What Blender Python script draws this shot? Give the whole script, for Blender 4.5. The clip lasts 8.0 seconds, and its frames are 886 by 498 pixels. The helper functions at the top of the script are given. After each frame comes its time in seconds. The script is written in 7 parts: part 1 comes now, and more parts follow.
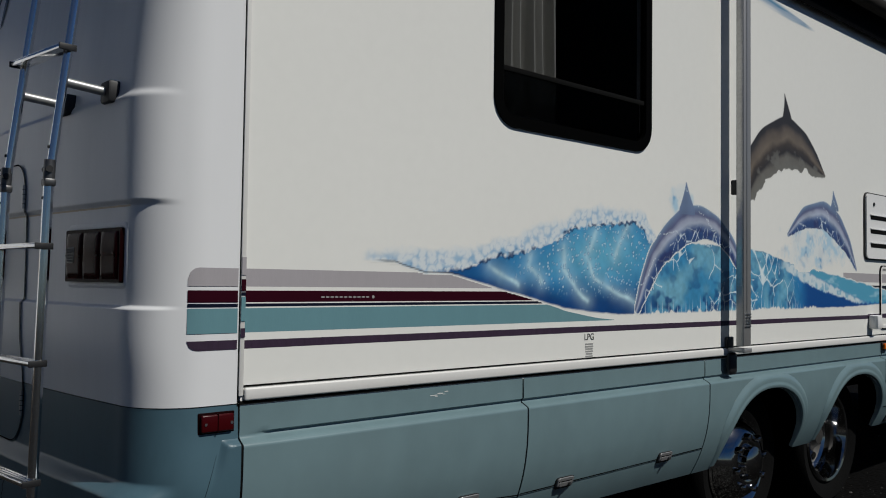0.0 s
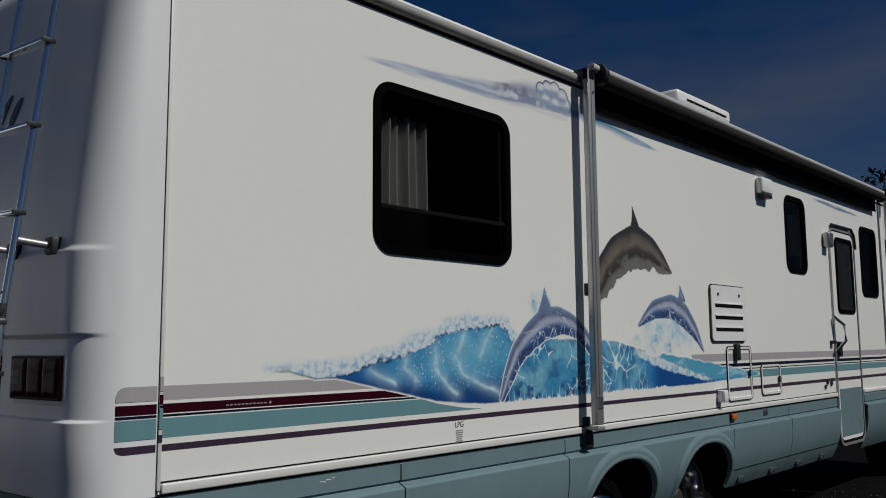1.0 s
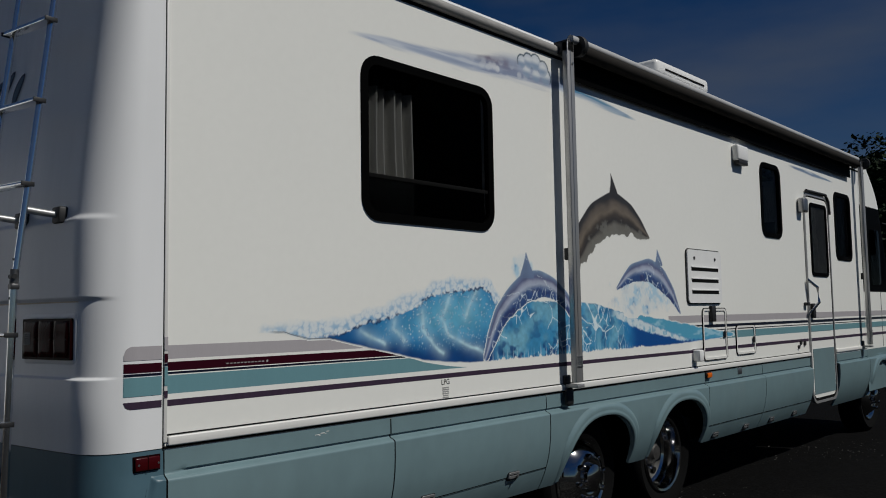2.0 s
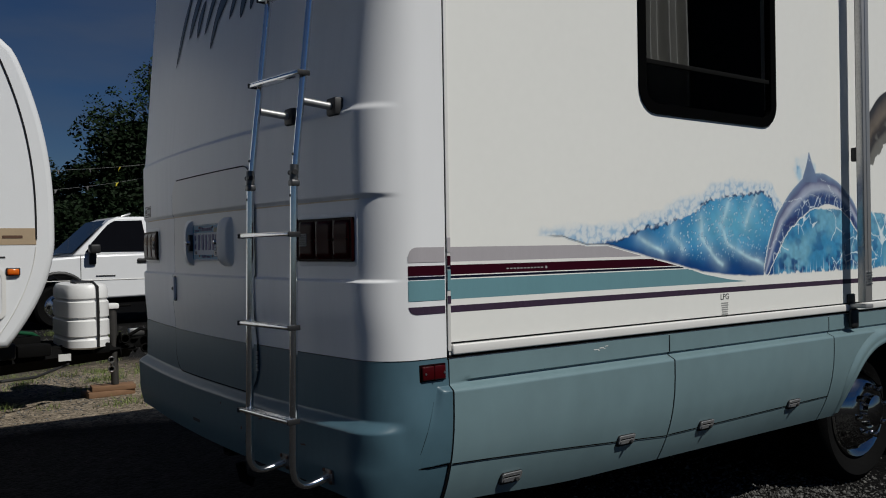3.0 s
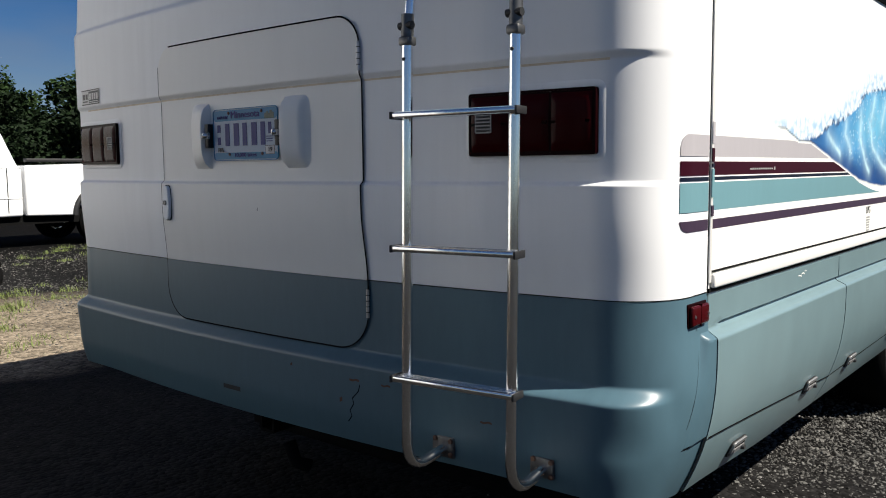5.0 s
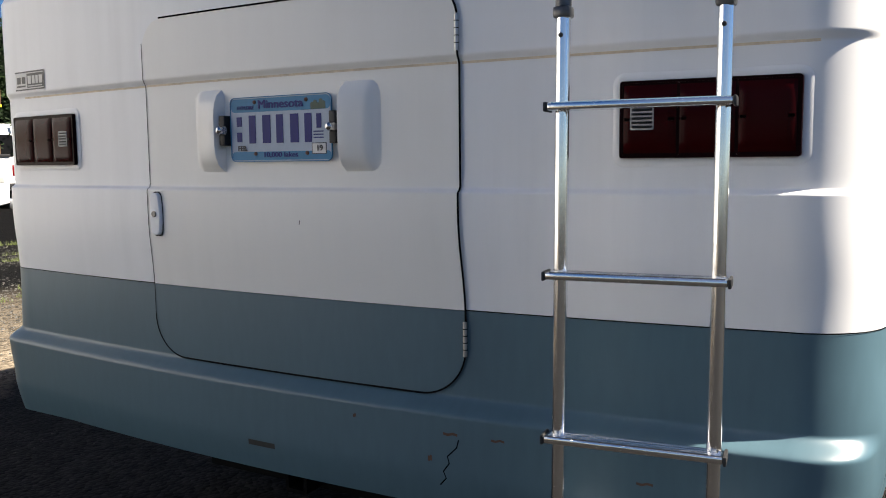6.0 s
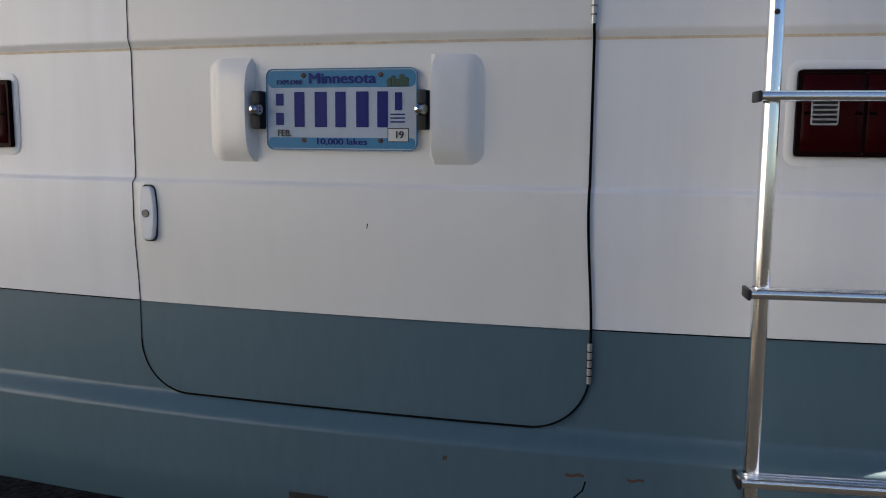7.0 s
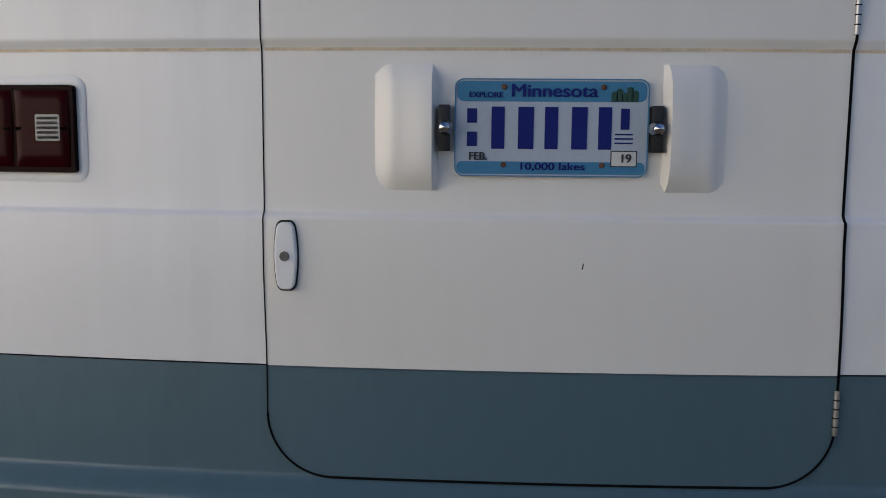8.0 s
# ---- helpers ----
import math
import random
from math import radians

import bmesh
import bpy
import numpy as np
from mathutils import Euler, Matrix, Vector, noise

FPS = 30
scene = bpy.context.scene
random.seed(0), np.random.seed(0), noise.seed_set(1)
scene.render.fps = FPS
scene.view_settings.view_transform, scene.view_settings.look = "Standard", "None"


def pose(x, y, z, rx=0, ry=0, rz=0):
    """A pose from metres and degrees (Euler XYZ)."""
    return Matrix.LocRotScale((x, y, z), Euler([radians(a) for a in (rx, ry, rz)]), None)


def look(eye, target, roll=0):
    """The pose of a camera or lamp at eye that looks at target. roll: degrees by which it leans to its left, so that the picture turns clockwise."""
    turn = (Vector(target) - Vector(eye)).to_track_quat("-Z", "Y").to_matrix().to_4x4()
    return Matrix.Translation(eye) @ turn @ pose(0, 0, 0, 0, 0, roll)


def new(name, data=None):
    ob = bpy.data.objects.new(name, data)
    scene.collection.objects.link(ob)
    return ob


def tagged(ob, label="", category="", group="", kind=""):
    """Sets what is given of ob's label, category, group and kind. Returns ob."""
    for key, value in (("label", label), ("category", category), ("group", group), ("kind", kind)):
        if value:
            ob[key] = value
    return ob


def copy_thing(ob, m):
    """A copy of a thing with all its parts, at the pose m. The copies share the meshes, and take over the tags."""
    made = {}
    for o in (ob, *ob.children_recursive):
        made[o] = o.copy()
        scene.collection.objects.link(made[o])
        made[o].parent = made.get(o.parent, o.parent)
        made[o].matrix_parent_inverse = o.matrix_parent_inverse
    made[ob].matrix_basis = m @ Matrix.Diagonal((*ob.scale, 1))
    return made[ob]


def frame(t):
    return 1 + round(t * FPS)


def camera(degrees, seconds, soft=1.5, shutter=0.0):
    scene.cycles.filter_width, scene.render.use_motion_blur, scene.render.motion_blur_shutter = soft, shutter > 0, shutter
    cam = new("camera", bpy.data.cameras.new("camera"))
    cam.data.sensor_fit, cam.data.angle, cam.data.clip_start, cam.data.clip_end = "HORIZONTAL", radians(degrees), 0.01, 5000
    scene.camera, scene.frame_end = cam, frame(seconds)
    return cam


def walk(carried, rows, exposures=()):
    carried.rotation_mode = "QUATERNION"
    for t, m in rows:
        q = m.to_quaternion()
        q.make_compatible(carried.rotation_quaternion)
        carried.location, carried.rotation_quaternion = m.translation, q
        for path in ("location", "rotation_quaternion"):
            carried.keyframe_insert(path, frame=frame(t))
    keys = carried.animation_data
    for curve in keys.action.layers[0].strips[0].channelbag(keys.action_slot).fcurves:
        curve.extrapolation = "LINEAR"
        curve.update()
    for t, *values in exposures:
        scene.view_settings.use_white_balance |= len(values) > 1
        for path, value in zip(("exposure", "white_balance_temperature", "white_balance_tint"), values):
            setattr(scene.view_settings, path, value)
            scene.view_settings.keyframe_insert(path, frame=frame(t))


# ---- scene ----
cam = camera(56.0, 8.0, soft=1.0)
PATH = [
    (0, (-1.103, -2.050, 1.302), (0.2300, -0.5610, 1.3800), 0.80),
    (0.1, (-1.137, -2.107, 1.307), (0.1989, -0.6226, 1.4177), 0.28),
    (0.2, (-1.170, -2.164, 1.314), (0.1738, -0.6890, 1.4488), 0.48),
    (0.3, (-1.201, -2.221, 1.323), (0.1571, -0.7579, 1.4479), 0.44),
    (0.4, (-1.234, -2.281, 1.337), (0.1342, -0.8269, 1.4574), 0.12),
    (0.5, (-1.265, -2.337, 1.356), (0.1046, -0.8844, 1.4740), -0.60),
    (0.6, (-1.294, -2.398, 1.385), (0.0740, -0.9431, 1.4954), -0.34),
    (0.7, (-1.319, -2.454, 1.410), (0.0618, -1.0145, 1.5560), -0.53),
    (0.8, (-1.355, -2.520, 1.441), (0.0576, -1.1194, 1.6470), -0.30),
    (0.9, (-1.400, -2.580, 1.451), (0.0409, -1.2170, 1.7075), -0.51),
    (1, (-1.425, -2.641, 1.459), (0.0270, -1.2850, 1.6890), -0.40),
    (1.1, (-1.443, -2.696, 1.461), (0.0260, -1.3543, 1.6649), -0.30),
    (1.2, (-1.460, -2.721, 1.460), (0.0392, -1.4088, 1.6350), 0.30),
    (1.5, (-1.509, -2.815, 1.459), (0.0086, -1.5206, 1.6036), 0.15),
    (1.8, (-1.543, -2.818, 1.441), (-0.0414, -1.5055, 1.5926), -0.55),
    (2, (-1.560, -2.776, 1.424), (-0.0824, -1.4372, 1.5809), -0.98),
    (2.3, (-1.583, -2.656, 1.394), (-0.1514, -1.2664, 1.5330), -1.00),
    (2.4, (-1.588, -2.624, 1.388), (-0.1850, -1.2044, 1.5076), -0.84),
    (2.5, (-1.599, -2.571, 1.376), (-0.2154, -1.1305, 1.4790), -0.50),
    (2.6, (-1.605, -2.507, 1.364), (-0.2418, -1.0456, 1.4426), 0.11),
    (2.7, (-1.610, -2.429, 1.357), (-0.2750, -0.9405, 1.4055), 0.31),
    (2.8, (-1.620, -2.350, 1.347), (-0.3328, -0.8194, 1.3728), 0.23),
    (2.9, (-1.617, -2.273, 1.338), (-0.3817, -0.7004, 1.3478), -0.15),
    (3, (-1.633, -2.220, 1.329), (-0.4548, -0.6039, 1.3250), -0.90),
    (3.1, (-1.639, -2.155, 1.322), (-0.4965, -0.5135, 1.3231), -1.62),
    (3.2, (-1.639, -2.097, 1.327), (-0.4923, -0.4590, 1.3359), -1.50),
    (3.3, (-1.645, -2.036, 1.319), (-0.4887, -0.4046, 1.3282), -0.41),
    (3.4, (-1.655, -1.974, 1.317), (-0.4941, -0.3460, 1.2967), 0.52),
    (3.5, (-1.673, -1.909, 1.316), (-0.4988, -0.2906, 1.2700), 1.00),
    (3.6, (-1.694, -1.830, 1.316), (-0.5086, -0.2202, 1.2597), 0.60),
    (3.7, (-1.730, -1.758, 1.314), (-0.5315, -0.1573, 1.2622), 0.54),
    (3.8, (-1.759, -1.667, 1.303), (-0.5446, -0.0798, 1.2238), 0.44),
    (3.9, (-1.779, -1.602, 1.310), (-0.5533, -0.0267, 1.1773), -0.07),
    (4, (-1.800, -1.528, 1.303), (-0.5480, 0.0230, 1.1390), 0.30),
    (4.1, (-1.815, -1.459, 1.297), (-0.5445, 0.0733, 1.1053), 0.71),
    (4.2, (-1.826, -1.391, 1.288), (-0.5456, 0.1294, 1.0670), 0.90),
    (4.5, (-1.861, -1.165, 1.269), (-0.5084, 0.2879, 1.0259), 0.81),
    (4.8, (-1.880, -0.921, 1.258), (-0.4188, 0.4272, 1.0448), 0.03),
    (5, (-1.888, -0.761, 1.257), (-0.3563, 0.5108, 1.0668), -0.51),
    (5.3, (-1.901, -0.538, 1.271), (-0.2912, 0.6330, 1.0780), -0.80),
    (5.4, (-1.917, -0.469, 1.274), (-0.2710, 0.6473, 1.0645), -0.92),
    (5.5, (-1.916, -0.402, 1.289), (-0.2508, 0.6822, 1.0620), -0.60),
    (5.6, (-1.919, -0.332, 1.293), (-0.2413, 0.7288, 1.0472), -0.43),
    (5.7, (-1.923, -0.257, 1.291), (-0.2318, 0.7784, 1.0308), -0.41),
    (5.8, (-1.909, -0.187, 1.281), (-0.2124, 0.8401, 1.0253), -0.47),
    (5.9, (-1.895, -0.109, 1.274), (-0.1856, 0.9045, 1.0487), -1.10),
    (6, (-1.889, -0.033, 1.283), (-0.1572, 0.9458, 1.0760), -0.60),
    (6.1, (-1.874, 0.037, 1.282), (-0.1162, 0.9738, 1.1042), -0.91),
    (6.2, (-1.857, 0.092, 1.299), (-0.0877, 1.0068, 1.1140), -0.50),
    (6.3, (-1.848, 0.152, 1.297), (-0.0627, 1.0330, 1.1049), -0.18),
    (6.4, (-1.843, 0.219, 1.304), (-0.0376, 1.0516, 1.0882), 0.51),
    (6.5, (-1.842, 0.287, 1.299), (-0.0147, 1.0702, 1.0810), 0.60),
    (6.6, (-1.842, 0.363, 1.310), (0.0036, 1.0988, 1.0859), -0.03),
    (6.7, (-1.843, 0.435, 1.303), (0.0250, 1.1222, 1.1114), -0.44),
    (6.8, (-1.845, 0.521, 1.286), (0.0446, 1.1487, 1.0936), -0.65),
    (6.9, (-1.857, 0.607, 1.309), (0.0463, 1.1672, 1.0558), -0.53),
    (7, (-1.847, 0.668, 1.306), (0.0677, 1.1870, 1.0520), 0.50),
    (7.1, (-1.849, 0.749, 1.315), (0.0781, 1.2128, 1.0483), 1.25),
    (7.2, (-1.847, 0.818, 1.315), (0.0887, 1.2458, 1.0510), 1.40),
    (7.3, (-1.831, 0.891, 1.316), (0.1139, 1.2792, 1.0577), 1.19),
    (7.4, (-1.800, 0.953, 1.305), (0.1533, 1.3175, 1.0740), 0.29),
    (7.5, (-1.776, 1.026, 1.305), (0.1852, 1.3540, 1.0900), -0.90),
    (7.6, (-1.757, 1.099, 1.305), (0.2118, 1.3802, 1.0938), -1.83),
    (7.7, (-1.742, 1.167, 1.312), (0.2321, 1.4161, 1.1069), -0.90),
    (7.8, (-1.725, 1.251, 1.322), (0.2537, 1.4420, 1.1054), -0.11),
    (7.9, (-1.710, 1.323, 1.325), (0.2725, 1.4602, 1.0981), 0.58),
    (8, (-1.693, 1.396, 1.329), (0.2916, 1.4780, 1.0950), 0.50),
]
EXPOSURES = [(0.0, -0.42, 6380, 8), (1.0, -0.58, 6380, 8), (2.5, -0.50, 6380, 8), (3.5, -0.18, 6380, 8), (4.2, 0.26, 6500, 8), (5.5, 1.60, 7080, 10), (6.5, 2.08, 7560, 11), (8.0, 2.10, 7660, 11)]
walk(cam, [(t, look(eye, target, roll)) for t, eye, target, roll in PATH], EXPOSURES)

# ---- world and sun ----
SUN = Vector((0.255, -0.80, 1.0)).normalized()
world = bpy.data.worlds.new("sky")
scene.world = world
world.use_nodes = True
wn, wl = world.node_tree.nodes, world.node_tree.links
sky = wn.new("ShaderNodeTexSky")
sky.sky_type, sky.sun_disc = "NISHITA", False
sky.sun_elevation, sky.sun_rotation = math.asin(SUN.z), math.atan2(SUN.x, SUN.y)
sky.altitude, sky.dust_density, sky.ozone_density = 1500, 0.1, 6.0
wn["Background"].inputs["Strength"].default_value = 0.0295
# thin high cloud over the blue
wco, wmap, wno, wra, wmx = (wn.new(k) for k in ("ShaderNodeTexCoord", "ShaderNodeMapping", "ShaderNodeTexNoise", "ShaderNodeValToRGB", "ShaderNodeMix"))
wmap.inputs["Scale"].default_value = (1.3, 1.3, 5.0)
wno.inputs["Scale"].default_value, wno.inputs["Detail"].default_value = 1.6, 6
wra.color_ramp.elements[0].position, wra.color_ramp.elements[1].position = 0.38, 0.68
wra.color_ramp.elements[0].color, wra.color_ramp.elements[1].color = (0, 0, 0, 1), (0.48, 0.48, 0.48, 1)
wmx.data_type = "RGBA"
wmx.inputs["B"].default_value = (3.6, 3.9, 4.4, 1)
wl.new(wco.outputs["Generated"], wmap.inputs["Vector"])
wl.new(wmap.outputs["Vector"], wno.inputs["Vector"])
wl.new(wno.outputs["Fac"], wra.inputs["Fac"])
wl.new(wra.outputs["Color"], wmx.inputs["Factor"])
wsat = wn.new("ShaderNodeHueSaturation")
wsat.inputs["Saturation"].default_value = 1.25
wsat.inputs["Hue"].default_value = 0.508
wl.new(sky.outputs["Color"], wsat.inputs["Color"])
wl.new(wsat.outputs["Color"], wmx.inputs["A"])
wl.new(wmx.outputs["Result"], wn["Background"].inputs["Color"])

sun = new("sun", bpy.data.lights.new("sun", "SUN"))
sun.data.energy, sun.data.angle, sun.data.color = 4.2, radians(0.55), (1.0, 0.96, 0.9)
sun.matrix_world = look(SUN * 60, (0, 0, 0))


# ---- materials ----
def material(name, colour, rough=0.5, metal=0.0, vary=0.08, scale=6.0, fine=90.0, bump=0.0, bump_scale=60.0, coat=0.0, stretch=(1, 1, 1), island=0.0, rnd=0.0, spec=0.5, grime=0.0):
    m = bpy.data.materials.new(name)
    m.use_nodes = True
    n, l = m.node_tree.nodes, m.node_tree.links
    b = n["Principled BSDF"]
    b.inputs["Roughness"].default_value, b.inputs["Metallic"].default_value = rough, metal
    b.inputs["Coat Weight"].default_value, b.inputs["Coat Roughness"].default_value = coat, 0.08
    b.inputs["Specular IOR Level"].default_value = spec
    co, mp = n.new("ShaderNodeTexCoord"), n.new("ShaderNodeMapping")
    mp.inputs["Scale"].default_value = stretch
    l.new(co.outputs["Object"], mp.inputs["Vector"])
    big, small = n.new("ShaderNodeTexNoise"), n.new("ShaderNodeTexNoise")
    for t, s in ((big, scale), (small, fine)):
        t.inputs["Scale"].default_value, t.inputs["Detail"].default_value = s, 5
        l.new(mp.outputs["Vector"], t.inputs["Vector"])
    add = n.new("ShaderNodeMath")
    add.operation = "ADD"
    l.new(big.outputs["Fac"], add.inputs[0])
    l.new(small.outputs["Fac"], add.inputs[1])
    ran = n.new("ShaderNodeMapRange")
    ran.inputs["From Min"].default_value, ran.inputs["From Max"].default_value = 0.6, 1.4
    ran.inputs["To Min"].default_value, ran.inputs["To Max"].default_value = 1 - vary, 1 + vary
    l.new(add.outputs[0], ran.inputs["Value"])
    hsv = n.new("ShaderNodeHueSaturation")
    hsv.inputs["Color"].default_value = (*colour, 1)
    value = ran.outputs["Result"]
    if island or rnd:
        src = n.new("ShaderNodeNewGeometry") if island else n.new("ShaderNodeObjectInfo")
        r2 = n.new("ShaderNodeMapRange")
        k = island or rnd
        r2.inputs["To Min"].default_value, r2.inputs["To Max"].default_value = 1 - k, 1 + k
        l.new(src.outputs["Random Per Island" if island else "Random"], r2.inputs["Value"])
        mul = n.new("ShaderNodeMath")
        mul.operation = "MULTIPLY"
        l.new(value, mul.inputs[0])
        l.new(r2.outputs["Result"], mul.inputs[1])
        value = mul.outputs[0]
    l.new(value, hsv.inputs["Value"])
    tone = hsv.outputs["Color"]
    if grime:
        # faint vertical streaks of washed-down dirt, in patches
        gm, streak, patch = n.new("ShaderNodeMapping"), n.new("ShaderNodeTexNoise"), n.new("ShaderNodeTexNoise")
        gm.inputs["Scale"].default_value = (4, 24, 1.1)
        l.new(co.outputs["Object"], gm.inputs["Vector"])
        l.new(gm.outputs["Vector"], streak.inputs["Vector"])
        l.new(co.outputs["Object"], patch.inputs["Vector"])
        streak.inputs["Scale"].default_value, streak.inputs["Detail"].default_value = 1.0, 6
        patch.inputs["Scale"].default_value, patch.inputs["Detail"].default_value = 1.7, 3
        cut, cut2, both, gx = n.new("ShaderNodeMapRange"), n.new("ShaderNodeMapRange"), n.new("ShaderNodeMath"), n.new("ShaderNodeMix")
        for node, src, lo, hi, top in ((cut, streak, 0.42, 0.72, grime), (cut2, patch, 0.45, 0.65, 1.0)):
            node.inputs["From Min"].default_value, node.inputs["From Max"].default_value, node.inputs["To Max"].default_value = lo, hi, top
            l.new(src.outputs["Fac"], node.inputs["Value"])
        both.operation = "MULTIPLY"
        l.new(cut.outputs["Result"], both.inputs[0])
        l.new(cut2.outputs["Result"], both.inputs[1])
        gx.data_type = "RGBA"
        l.new(both.outputs[0], gx.inputs["Factor"])
        l.new(tone, gx.inputs["A"])
        gx.inputs["B"].default_value = (0.22, 0.22, 0.21, 1)
        tone = gx.outputs["Result"]
    l.new(tone, b.inputs["Base Color"])
    if bump:
        nb, bp = n.new("ShaderNodeTexNoise"), n.new("ShaderNodeBump")
        nb.inputs["Scale"].default_value, nb.inputs["Detail"].default_value = bump_scale, 4
        bp.inputs["Strength"].default_value, bp.inputs["Distance"].default_value = bump, 0.01
        l.new(mp.outputs["Vector"], nb.inputs["Vector"])
        l.new(nb.outputs["Fac"], bp.inputs["Height"])
        l.new(bp.outputs["Normal"], b.inputs["Normal"])
    return m


